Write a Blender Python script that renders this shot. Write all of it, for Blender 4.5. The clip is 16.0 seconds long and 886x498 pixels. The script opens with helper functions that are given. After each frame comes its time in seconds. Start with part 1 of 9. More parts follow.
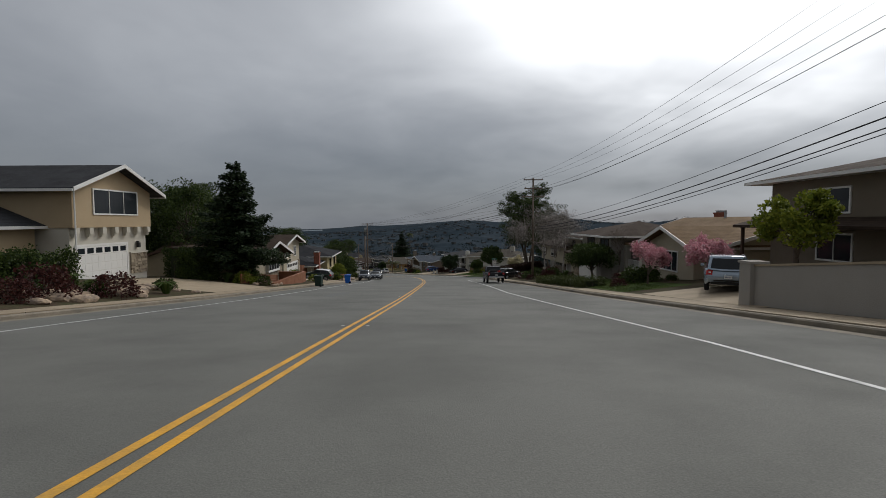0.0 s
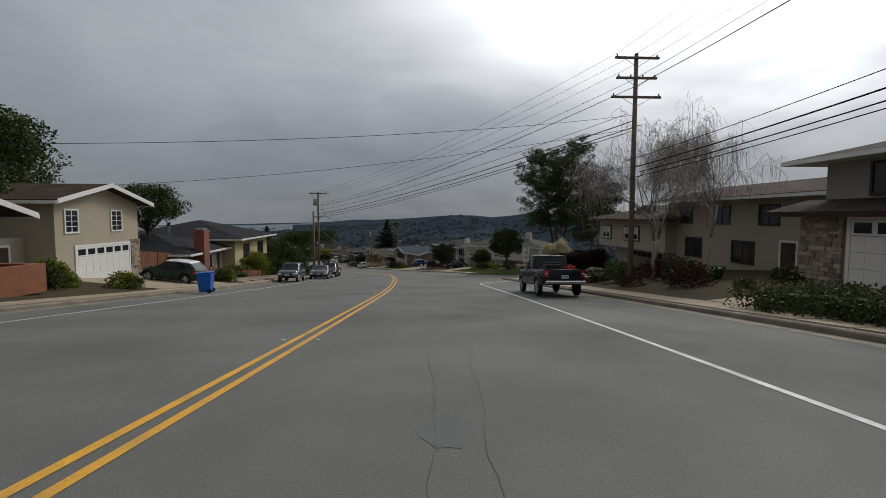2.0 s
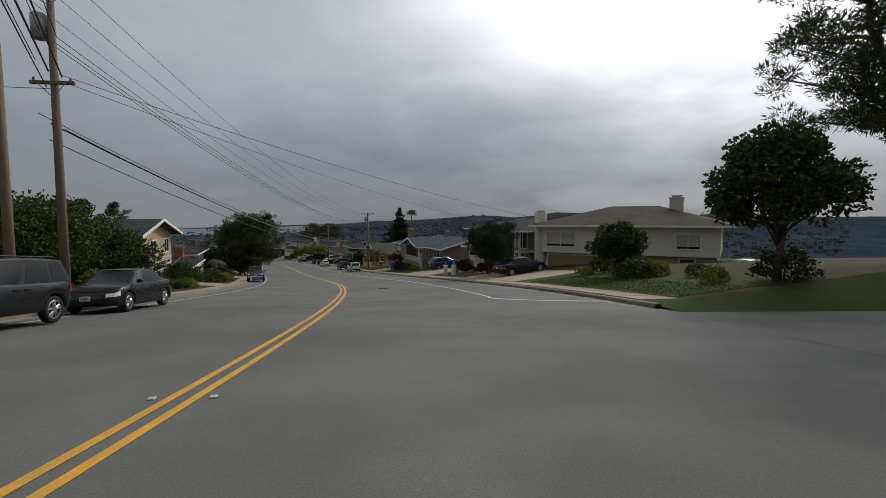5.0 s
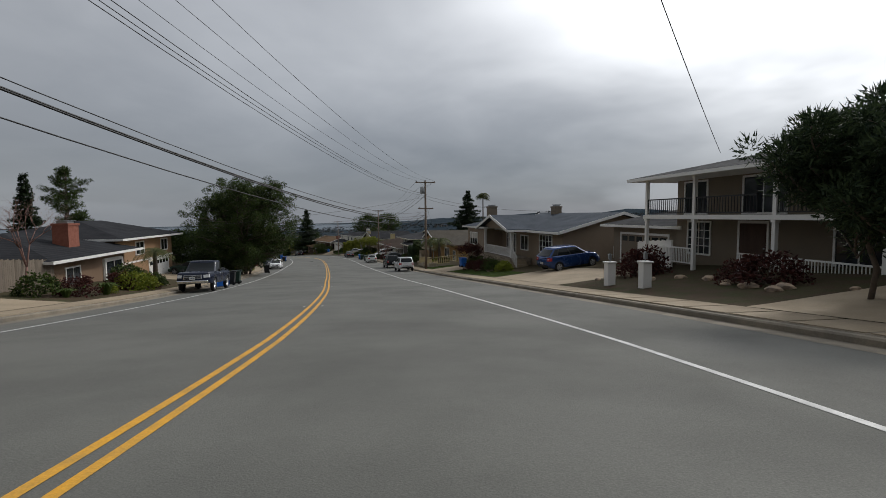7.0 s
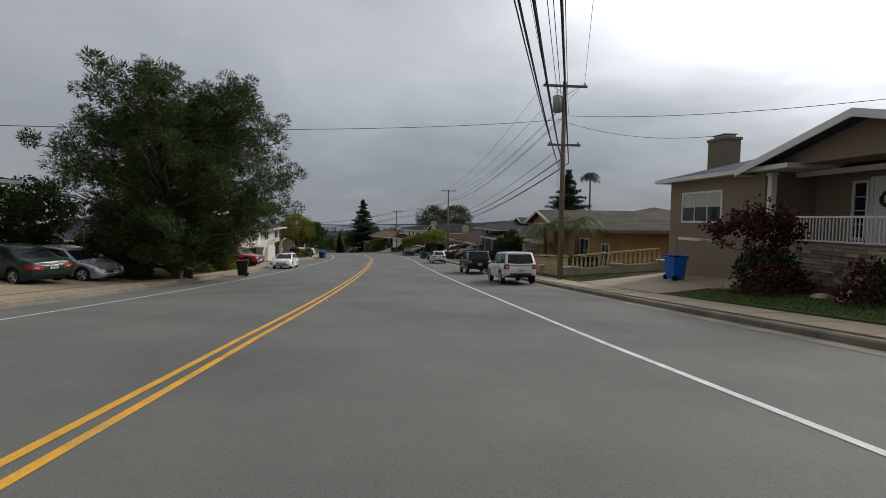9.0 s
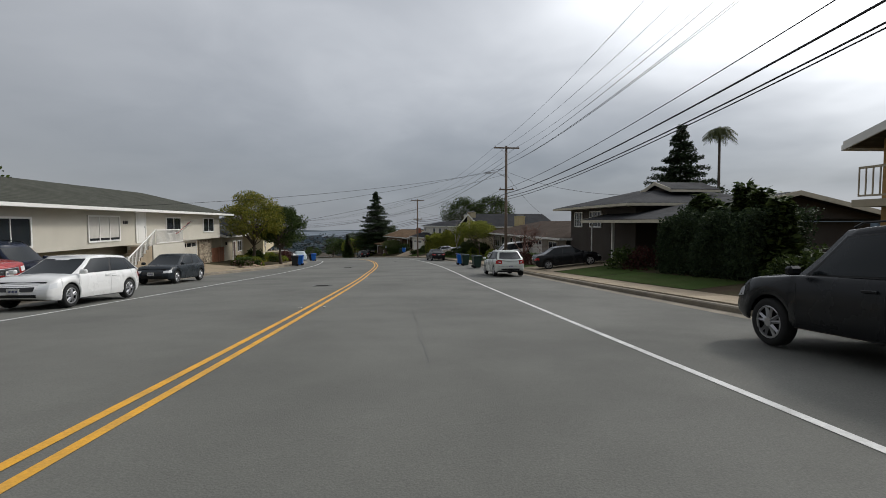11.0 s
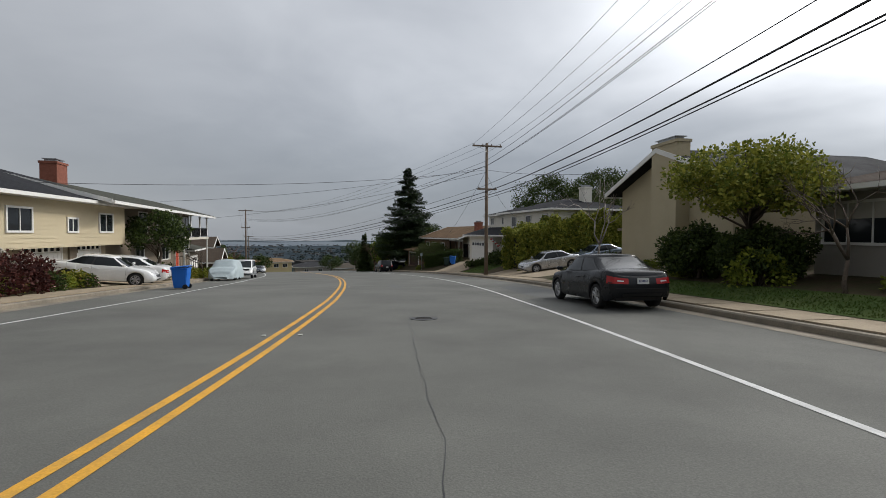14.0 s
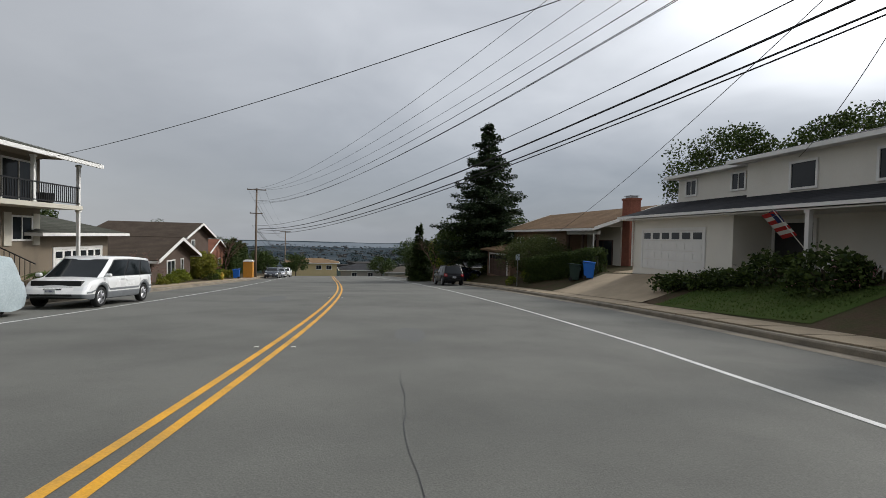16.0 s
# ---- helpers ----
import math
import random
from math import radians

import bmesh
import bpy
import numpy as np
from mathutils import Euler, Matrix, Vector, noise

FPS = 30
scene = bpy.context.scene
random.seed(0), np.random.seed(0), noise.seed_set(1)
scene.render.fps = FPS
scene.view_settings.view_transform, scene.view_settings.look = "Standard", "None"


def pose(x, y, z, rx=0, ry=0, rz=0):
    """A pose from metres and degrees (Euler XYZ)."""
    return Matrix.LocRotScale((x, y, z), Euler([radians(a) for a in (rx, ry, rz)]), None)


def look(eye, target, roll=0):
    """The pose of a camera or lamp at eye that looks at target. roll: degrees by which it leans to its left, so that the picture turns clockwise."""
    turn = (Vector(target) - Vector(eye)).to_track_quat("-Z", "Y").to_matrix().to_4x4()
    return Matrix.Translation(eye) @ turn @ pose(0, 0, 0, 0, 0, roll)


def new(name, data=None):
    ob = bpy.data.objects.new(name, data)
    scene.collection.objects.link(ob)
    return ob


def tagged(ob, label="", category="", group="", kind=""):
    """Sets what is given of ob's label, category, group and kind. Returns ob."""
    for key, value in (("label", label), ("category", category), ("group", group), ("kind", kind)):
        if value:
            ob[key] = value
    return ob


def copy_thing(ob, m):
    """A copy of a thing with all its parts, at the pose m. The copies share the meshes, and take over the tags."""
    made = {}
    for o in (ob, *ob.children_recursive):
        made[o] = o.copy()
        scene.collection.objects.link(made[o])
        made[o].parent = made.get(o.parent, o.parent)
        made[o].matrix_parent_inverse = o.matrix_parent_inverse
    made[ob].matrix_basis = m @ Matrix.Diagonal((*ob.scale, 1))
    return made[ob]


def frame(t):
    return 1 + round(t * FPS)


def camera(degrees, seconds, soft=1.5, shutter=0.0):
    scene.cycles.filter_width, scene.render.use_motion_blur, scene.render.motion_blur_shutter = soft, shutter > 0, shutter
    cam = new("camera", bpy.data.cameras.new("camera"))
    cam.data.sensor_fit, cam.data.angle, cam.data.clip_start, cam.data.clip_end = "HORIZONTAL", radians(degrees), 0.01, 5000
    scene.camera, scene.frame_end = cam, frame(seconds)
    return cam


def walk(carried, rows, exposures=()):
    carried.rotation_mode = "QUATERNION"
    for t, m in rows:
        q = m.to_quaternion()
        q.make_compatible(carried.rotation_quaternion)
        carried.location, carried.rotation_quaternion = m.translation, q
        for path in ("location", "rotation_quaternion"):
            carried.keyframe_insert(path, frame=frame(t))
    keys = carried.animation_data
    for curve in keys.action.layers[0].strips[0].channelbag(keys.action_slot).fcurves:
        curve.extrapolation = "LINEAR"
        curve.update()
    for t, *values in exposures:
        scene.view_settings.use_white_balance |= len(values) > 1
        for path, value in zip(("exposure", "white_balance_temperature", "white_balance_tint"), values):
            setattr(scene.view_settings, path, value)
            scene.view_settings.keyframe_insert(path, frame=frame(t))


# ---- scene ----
cam = camera(86.0, 16.0, 0.85)
CAMERA_ROWS = [
    (0.0, -0.000, 0.000, 0.000, -0.00, -3.30, -0.29),
    (0.5, 0.099, 8.317, -0.827, -0.39, -3.41, -0.37),
    (1.0, 0.213, 16.477, -1.710, -0.73, -3.76, -0.19),
    (1.5, 0.294, 24.445, -2.614, -0.87, -3.94, -0.07),
    (2.0, 0.360, 32.492, -3.422, -0.87, -3.91, 0.18),
    (2.5, 0.389, 40.460, -4.216, -0.86, -4.07, 0.23),
    (3.0, 0.302, 48.332, -5.031, -0.71, -4.14, 0.28),
    (3.5, 0.149, 56.138, -5.863, -0.55, -4.11, 0.31),
    (4.0, -0.166, 63.989, -6.671, -0.03, -4.00, 0.21),
    (4.5, -0.632, 71.875, -7.457, 0.76, -3.88, 0.02),
    (5.0, -1.280, 79.776, -8.229, 1.79, -3.77, -0.21),
    (5.5, -2.143, 87.667, -8.998, 3.09, -3.70, -0.43),
    (6.0, -3.263, 95.512, -9.781, 4.77, -3.70, -0.61),
    (6.5, -4.696, 103.259, -10.602, 7.06, -3.90, -0.63),
    (7.0, -6.499, 110.863, -11.448, 9.37, -4.02, -0.42),
    (7.5, -8.626, 118.327, -12.293, 11.56, -4.00, -0.23),
    (8.0, -10.931, 125.709, -13.076, 13.66, -3.98, -0.04),
    (8.5, -13.571, 133.078, -13.828, 15.54, -3.96, 0.43),
    (9.0, -16.371, 140.299, -14.556, 17.08, -3.74, 0.59),
    (9.5, -19.307, 147.564, -15.248, 18.11, -3.55, 0.49),
    (10.0, -22.357, 154.867, -15.904, 18.79, -3.41, 0.28),
    (10.5, -25.483, 162.213, -16.523, 19.25, -3.30, 0.05),
    (11.0, -28.660, 169.600, -17.109, 19.58, -3.17, -0.14),
    (11.5, -31.871, 177.022, -17.663, 19.85, -2.99, -0.21),
    (12.0, -35.111, 184.460, -18.192, 20.16, -2.74, -0.08),
    (12.5, -38.410, 191.787, -18.692, 20.55, -2.50, 0.09),
    (13.0, -41.781, 199.070, -19.157, 21.82, -2.17, 0.07),
    (13.5, -45.269, 206.266, -19.593, 23.30, -1.97, 0.08),
    (14.0, -48.858, 213.191, -19.988, 24.99, -1.83, 0.19),
    (14.5, -52.551, 219.788, -20.351, 26.87, -1.69, 0.49),
    (15.0, -56.500, 226.121, -20.700, 28.75, -1.63, 0.82),
    (15.5, -60.594, 232.038, -21.060, 30.47, -1.49, 1.27),
    (16.0, -64.731, 237.750, -21.497, 32.31, -1.37, 1.43),
]
ROAD = [(-0.0, -64.00, 5.44), (-0.0, -46.00, 3.51), (-0.0, -28.00, 1.58), (-0.0, -10.00, -0.35), (0.1, 8.00, -2.23), (0.3, 26.00, -4.17), (0.3, 44.00, -6.01), (-0.1, 61.99, -7.88), (-1.4, 79.94, -9.66), (-3.7, 97.77, -11.45), (-7.8, 115.29, -13.36), (-13.4, 132.40, -15.18), (-20.0, 149.14, -16.80), (-27.0, 165.72, -18.22), (-34.2, 182.23, -19.45), (-41.6, 198.61, -20.54), (-49.7, 214.66, -21.49), (-59.2, 229.95, -22.37), (-70.0, 244.34, -23.51), (-81.8, 257.92, -24.72), (-94.4, 270.77, -25.95), (-107.4, 283.28, -27.20), (-120.3, 295.78, -28.45), (-133.3, 308.28, -29.80), (-146.2, 320.79, -31.60), (-159.2, 333.29, -33.90)]
PATH = [(t, pose(x, y, z, 90 + pitch, 0, yaw) @ pose(0, 0, 0, 0, 0, roll)) for t, x, y, z, yaw, pitch, roll in CAMERA_ROWS]
walk(cam, PATH, [(0.0, -0.42), (3.5, -0.3), (6.0, -0.26), (9.0, -0.02), (12.0, 0.06), (16.0, 0.24)])

# ---- world and light: a broken overcast with the sun behind thin cloud ----
SUN_DIR = Vector((0.50, 0.66, 0.62)).normalized()
world = bpy.data.worlds.new("overcast_sky")
scene.world = world
world.use_nodes = True
wn, wl = world.node_tree.nodes, world.node_tree.links
wn.clear()


def wmath(op, a, b=None, clamp=False):
    n = wn.new("ShaderNodeMath")
    n.operation, n.use_clamp = op, clamp
    for i, v in enumerate((a, b)):
        if v is None:
            continue
        if isinstance(v, (int, float)):
            n.inputs[i].default_value = v
        else:
            wl.new(v, n.inputs[i])
    return n.outputs[0]


def wmix(fac, a, b):
    n = wn.new("ShaderNodeMix")
    n.data_type = "RGBA"
    fa, ca, cb = n.inputs[0], n.inputs[6], n.inputs[7]
    for sock, v in ((fa, fac), (ca, a), (cb, b)):
        if isinstance(v, tuple):
            sock.default_value = (*v, 1)
        elif isinstance(v, (int, float)):
            sock.default_value = v
        else:
            wl.new(v, sock)
    return n.outputs[2]


coord = wn.new("ShaderNodeTexCoord")
sep = wn.new("ShaderNodeSeparateXYZ")
wl.new(coord.outputs["Generated"], sep.inputs[0])
up = wmath("ADD", wmath("MAXIMUM", sep.outputs[2], 0.0), 0.26)
flat = wn.new("ShaderNodeCombineXYZ")
wl.new(wmath("DIVIDE", sep.outputs[0], up), flat.inputs[0])
wl.new(wmath("DIVIDE", sep.outputs[1], up), flat.inputs[1])


def wnoise(scale, detail, rough, distortion, shift):
    m = wn.new("ShaderNodeMapping")
    m.inputs["Location"].default_value = shift
    wl.new(flat.outputs[0], m.inputs[0])
    n = wn.new("ShaderNodeTexNoise")
    n.inputs["Scale"].default_value, n.inputs["Detail"].default_value = scale, detail
    n.inputs["Roughness"].default_value, n.inputs["Distortion"].default_value = rough, distortion
    wl.new(m.outputs[0], n.inputs["Vector"])
    return n.outputs[0]


def wsmooth(v, lo, hi):
    n = wn.new("ShaderNodeMapRange")
    n.interpolation_type = "SMOOTHSTEP"
    n.inputs[1].default_value, n.inputs[2].default_value = lo, hi
    wl.new(v, n.inputs[0])
    return n.outputs[0]


big = wsmooth(wnoise(0.45, 2.0, 0.45, 0.2, (1.7, 0.4, 0)), 0.34, 0.68)
mid = wsmooth(wnoise(1.1, 4.0, 0.5, 0.3, (4.2, 2.1, 0)), 0.28, 0.74)
wisp = wsmooth(wnoise(2.6, 6.0, 0.55, 0.5, (7.7, 5.3, 0)), 0.3, 0.72)
cloud = wmath("ADD", wmath("MULTIPLY", big, 0.42), wmath("ADD", wmath("MULTIPLY", mid, 0.38), wmath("MULTIPLY", wisp, 0.20)))
grey = wmix(cloud, (0.125, 0.147, 0.185), (0.51, 0.535, 0.575))
# brighter overhead, darker and bluer towards the horizon
lift = wsmooth(sep.outputs[2], 0.02, 0.45)
grey = wmix(lift, wmix(0.5, grey, (0.22, 0.25, 0.29)), wmix(0.42, grey, (0.65, 0.675, 0.72)))
band = wmath("MULTIPLY", wsmooth(wmath("ABSOLUTE", wmath("SUBTRACT", sep.outputs[2], 0.035)), 0.05, 0.0), wsmooth(wnoise(0.9, 3, 0.5, 0.0, (9, 3, 0)), 0.5, 0.62))
grey = wmix(wmath("MULTIPLY", band, 0.6), grey, (0.42, 0.46, 0.52))
# a darker bank of cloud low over the valley
side_dot = wn.new("ShaderNodeVectorMath")
side_dot.operation = "DOT_PRODUCT"
side_dot.inputs[1].default_value = (-0.53, 0.85, 0.0)
wl.new(coord.outputs["Generated"], side_dot.inputs[0])
low_bank = wmath("MULTIPLY", wsmooth(side_dot.outputs["Value"], 0.45, 0.95), wmath("SUBTRACT", 1.0, wsmooth(sep.outputs[2], 0.03, 0.24)))
grey = wmix(wmath("MULTIPLY", low_bank, 0.55), grey, (0.185, 0.205, 0.235))
# thin cloud glowing round the sun
dot = wn.new("ShaderNodeVectorMath")
dot.operation = "DOT_PRODUCT"
dot.inputs[1].default_value = SUN_DIR
wl.new(coord.outputs["Generated"], dot.inputs[0])
near = wmath("MAXIMUM", dot.outputs["Value"], 0.0)
# the side of the sky away from the sun is duller
dull = wsmooth(dot.outputs["Value"], -0.7, 0.55)
grey = wmix(dull, (0.36, 0.37, 0.385), grey)
glow = wmath("ADD", wmath("MULTIPLY", wmath("POWER", near, 14.0), 3.6), wmath("MULTIPLY", wmath("POWER", near, 4.0), 0.8))
glow = wmath("MULTIPLY", glow, wmath("ADD", 0.45, wmath("MULTIPLY", mid, 0.75)))
# the cloud deck thickens towards the horizon
glow = wmath("MULTIPLY", glow, wmath("ADD", 0.12, wmath("MULTIPLY", wsmooth(sep.outputs[2], 0.03, 0.36), 0.98)))
bright = wn.new("ShaderNodeMix")
bright.data_type, bright.blend_type = "RGBA", "ADD"
bright.inputs[0].default_value = 1.0
wl.new(grey, bright.inputs[6])
tint = wn.new("ShaderNodeCombineXYZ")
for i, k in enumerate((0.99, 1.0, 1.01)):
    wl.new(wmath("MULTIPLY", glow, k), tint.inputs[i])
wl.new(tint.outputs[0], bright.inputs[7])
sky = wn.new("ShaderNodeTexSky")
sky.sky_type, sky.sun_disc = "NISHITA", False
sky.sun_elevation, sky.sun_rotation = math.asin(SUN_DIR.z), math.atan2(SUN_DIR.x, SUN_DIR.y)
bg_sky, bg_cloud, both, wout = wn.new("ShaderNodeBackground"), wn.new("ShaderNodeBackground"), wn.new("ShaderNodeAddShader"), wn.new("ShaderNodeOutputWorld")
bg_sky.inputs[1].default_value, bg_cloud.inputs[1].default_value = 0.006, 1.0
wl.new(sky.outputs[0], bg_sky.inputs[0])
wl.new(bright.outputs[2], bg_cloud.inputs[0])
wl.new(bg_sky.outputs[0], both.inputs[0])
wl.new(bg_cloud.outputs[0], both.inputs[1])
wl.new(both.outputs[0], wout.inputs[0])
sun = new("sun", bpy.data.lights.new("sun", "SUN"))
sun.data.energy, sun.data.angle, sun.data.color = 1.45, radians(9), (1.0, 0.955, 0.88)
sun.matrix_world = look(SUN_DIR * 50, (0, 0, 0))

# ---- materials ----
MATS = {}


def mat(name, color, rough=0.7, metal=0.0, vary=0.12, scale=3.0, bump=0.0, fine=40.0, second=None, spec=0.4, coat=0.0, stretch=(1, 1, 1), per_object=0.0, courses=0.0):
    """A painted or natural surface: two scales of variation in colour, roughness and relief."""
    if name in MATS:
        return MATS[name]
    m = bpy.data.materials.new(name)
    m.use_nodes = True
    nt = m.node_tree
    b = nt.nodes["Principled BSDF"]
    b.inputs["Metallic"].default_value = metal
    b.inputs["Specular IOR Level"].default_value = spec
    b.inputs["Coat Weight"].default_value = coat
    tc = nt.nodes.new("ShaderNodeTexCoord")
    mp = nt.nodes.new("ShaderNodeMapping")
    mp.inputs["Scale"].default_value = stretch
    nt.links.new(tc.outputs["Object"], mp.inputs[0])

    def tex(sc, det, ro):
        n = nt.nodes.new("ShaderNodeTexNoise")
        n.inputs["Scale"].default_value, n.inputs["Detail"].default_value, n.inputs["Roughness"].default_value = sc, det, ro
        nt.links.new(mp.outputs[0], n.inputs["Vector"])
        return n.outputs[0]

    def mix(a, bb, f, kind="MIX"):
        n = nt.nodes.new("ShaderNodeMix")
        n.data_type, n.blend_type = "RGBA", kind
        for sock, v in ((n.inputs[0], f), (n.inputs[6], a), (n.inputs[7], bb)):
            if isinstance(v, tuple):
                sock.default_value = (*v, 1)
            elif isinstance(v, (int, float)):
                sock.default_value = v
            else:
                nt.links.new(v, sock)
        return n.outputs[2]

    def ramp(v, lo, hi, a, bb):
        n = nt.nodes.new("ShaderNodeMapRange")
        for i, x in enumerate((lo, hi, a, bb)):
            n.inputs[1 + i].default_value = x
        nt.links.new(v, n.inputs[0])
        return n.outputs[0]

    coarse, grain = tex(scale, 4, 0.6), tex(fine, 3, 0.6)
    other = second or tuple(c * 0.55 for c in color)
    col = mix(color, other, ramp(coarse, 0.38, 0.7, 0.0, min(1.0, vary * (4 if second else 2.2))))
    shade = ramp(grain, 0.3, 0.7, 1 - vary * 0.8, 1 + vary * 0.5)
    cs = nt.nodes.new("ShaderNodeCombineColor")
    for i in range(3):
        nt.links.new(shade, cs.inputs[i])
    col = mix(col, cs.outputs[0], 1.0, "MULTIPLY")
    if per_object:
        oi = nt.nodes.new("ShaderNodeObjectInfo")
        cs2 = nt.nodes.new("ShaderNodeCombineColor")
        r2 = ramp(oi.outputs["Random"], 0, 1, 1 - per_object, 1 + per_object)
        for i in range(3):
            nt.links.new(r2, cs2.inputs[i])
        col = mix(col, cs2.outputs[0], 1.0, "MULTIPLY")
    height = grain
    if courses:
        wv = nt.nodes.new("ShaderNodeTexWave")
        wv.wave_type, wv.bands_direction, wv.wave_profile = "BANDS", "Z", "SAW"
        wv.inputs["Scale"].default_value, wv.inputs["Distortion"].default_value, wv.inputs["Detail"].default_value = 0.314 / courses, 0.6, 1.0
        nt.links.new(mp.outputs[0], wv.inputs["Vector"])
        cs3 = nt.nodes.new("ShaderNodeCombineColor")
        band_shade = ramp(wv.outputs[1], 0.0, 1.0, 0.62, 1.12)
        for i in range(3):
            nt.links.new(band_shade, cs3.inputs[i])
        col = mix(col, cs3.outputs[0], 1.0, "MULTIPLY")
    nt.links.new(col, b.inputs["Base Color"])
    nt.links.new(ramp(coarse, 0.3, 0.7, max(0.03, rough - 0.08), min(1, rough + 0.08)), b.inputs["Roughness"])
    if bump:
        bp = nt.nodes.new("ShaderNodeBump")
        bp.inputs["Strength"].default_value, bp.inputs["Distance"].default_value = bump, 0.02
        nt.links.new(grain, bp.inputs["Height"])
        nt.links.new(bp.outputs[0], b.inputs["Normal"])
    MATS[name] = m
    return m


def leafmat(name, a, bcol, rough=0.55):
    """Foliage whose clumps differ from leaf to leaf."""
    if name in MATS:
        return MATS[name]
    m = bpy.data.materials.new(name)
    m.use_nodes = True
    nt = m.node_tree
    b = nt.nodes["Principled BSDF"]
    g = nt.nodes.new("ShaderNodeNewGeometry")
    n = nt.nodes.new("ShaderNodeMix")
    n.data_type = "RGBA"
    n.inputs[6].default_value, n.inputs[7].default_value = (*a, 1), (*bcol, 1)
    nt.links.new(g.outputs["Random Per Island"], n.inputs[0])
    nt.links.new(n.outputs[2], b.inputs["Base Color"])
    b.inputs["Roughness"].default_value = max(rough, 0.6)
    b.inputs["Specular IOR Level"].default_value = 0.12
    # light also comes through the leaves
    tr, mx = nt.nodes.new("ShaderNodeBsdfTranslucent"), nt.nodes.new("ShaderNodeMixShader")
    nt.links.new(n.outputs[2], tr.inputs[0])
    mx.inputs[0].default_value = 0.22
    nt.links.new(b.outputs[0], mx.inputs[1])
    nt.links.new(tr.outputs[0], mx.inputs[2])
    nt.links.new(mx.outputs[0], nt.nodes["Material Output"].inputs[0])
    MATS[name] = m
    return m


def glassmat(name, color=(0.02, 0.024, 0.028), rough=0.04):
    if name in MATS:
        return MATS[name]
    m = mat(name, color, rough, 0.0, 0.05, 0.6, spec=0.3)
    return m


ASPHALT = mat("asphalt", (0.128, 0.128, 0.114), 0.85, vary=0.3, scale=0.3, bump=0.25, fine=60, second=(0.094, 0.094, 0.085))
TAR = mat("tar_seal", (0.035, 0.035, 0.036), 0.5, vary=0.2, scale=4, bump=0.2)
CONCRETE = mat("concrete", (0.31, 0.247, 0.168), 0.85, vary=0.16, scale=0.7, bump=0.3, fine=30, second=(0.22, 0.175, 0.12), per_object=0.08)
KERB = mat("kerb_concrete", (0.24, 0.205, 0.155), 0.85, vary=0.18, scale=1.2, bump=0.3, fine=30, second=(0.11, 0.10, 0.085))
YELLOW = mat("yellow_road_paint", (0.70, 0.345, 0.018), 0.6, vary=0.2, scale=2.0, bump=0.2, second=(0.42, 0.25, 0.06))
WHITELINE = mat("white_road_paint", (0.62, 0.62, 0.60), 0.6, vary=0.2, scale=2.5, bump=0.2, second=(0.36, 0.36, 0.35))
SOIL = mat("garden_soil", (0.065, 0.045, 0.03), 0.95, vary=0.25, scale=1.2, bump=0.8, fine=18, second=(0.05, 0.055, 0.025), spec=0.08)
LAWN = mat("lawn_turf", (0.045, 0.075, 0.018), 0.95, vary=0.3, scale=0.8, bump=0.5, fine=45, second=(0.07, 0.085, 0.03), spec=0.05)
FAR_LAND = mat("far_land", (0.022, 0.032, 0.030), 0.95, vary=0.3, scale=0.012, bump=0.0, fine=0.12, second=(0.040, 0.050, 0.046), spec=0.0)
# blue-grey air haze is mixed into the ridge and lowland base colours
HAZY_RIDGE = mat("hazy_ridge_woods", (0.026, 0.037, 0.047), 0.95, vary=0.3, scale=0.006, bump=0.0, fine=0.05, second=(0.046, 0.058, 0.07), spec=0.0)
HAZY_PLAIN = mat("hazy_lowland", (0.030, 0.042, 0.052), 0.95, vary=0.35, scale=0.004, bump=0.0, fine=0.03, second=(0.075, 0.088, 0.098), spec=0.0)
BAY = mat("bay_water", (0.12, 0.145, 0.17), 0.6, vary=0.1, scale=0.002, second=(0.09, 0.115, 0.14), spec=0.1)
WOODPOLE = mat("weathered_pole_wood", (0.185, 0.14, 0.105), 0.9, vary=0.2, scale=1.5, bump=0.5, fine=30, stretch=(1, 1, 0.15))
STEEL = mat("galvanised_steel", (0.35, 0.36, 0.37), 0.4, 0.8, 0.08)
BLACKWIRE = mat("black_cable", (0.015, 0.015, 0.016), 0.6)
WHITE = mat("white_paint", (0.72, 0.71, 0.68), 0.5, vary=0.06, scale=1.5)
GLASS = glassmat("window_glass")
PALE_BLIND_SHEEN = mat("pale_blind_or_sheen", (0.5, 0.48, 0.44), 0.9, vary=0.1)
STONE = mat("stone_veneer", (0.3, 0.25, 0.19), 0.9, vary=0.3, scale=4.0, bump=0.8, fine=9, second=(0.17, 0.14, 0.11))
BRICK = mat("red_brick", (0.24, 0.085, 0.055), 0.9, vary=0.2, scale=5.0, bump=0.4, fine=14)
DARKWOOD = mat("dark_stained_wood", (0.07, 0.04, 0.028), 0.8, vary=0.2, scale=2.0, bump=0.3, stretch=(1, 1, 0.2))
REDWOOD = mat("redwood_boards", (0.22, 0.085, 0.04), 0.8, vary=0.2, scale=2.0, bump=0.3, per_object=0.15)
BLACK = mat("black_plastic", (0.012, 0.012, 0.013), 0.5)
RUBBER = mat("tyre_rubber", (0.014, 0.014, 0.014), 0.85, vary=0.1)


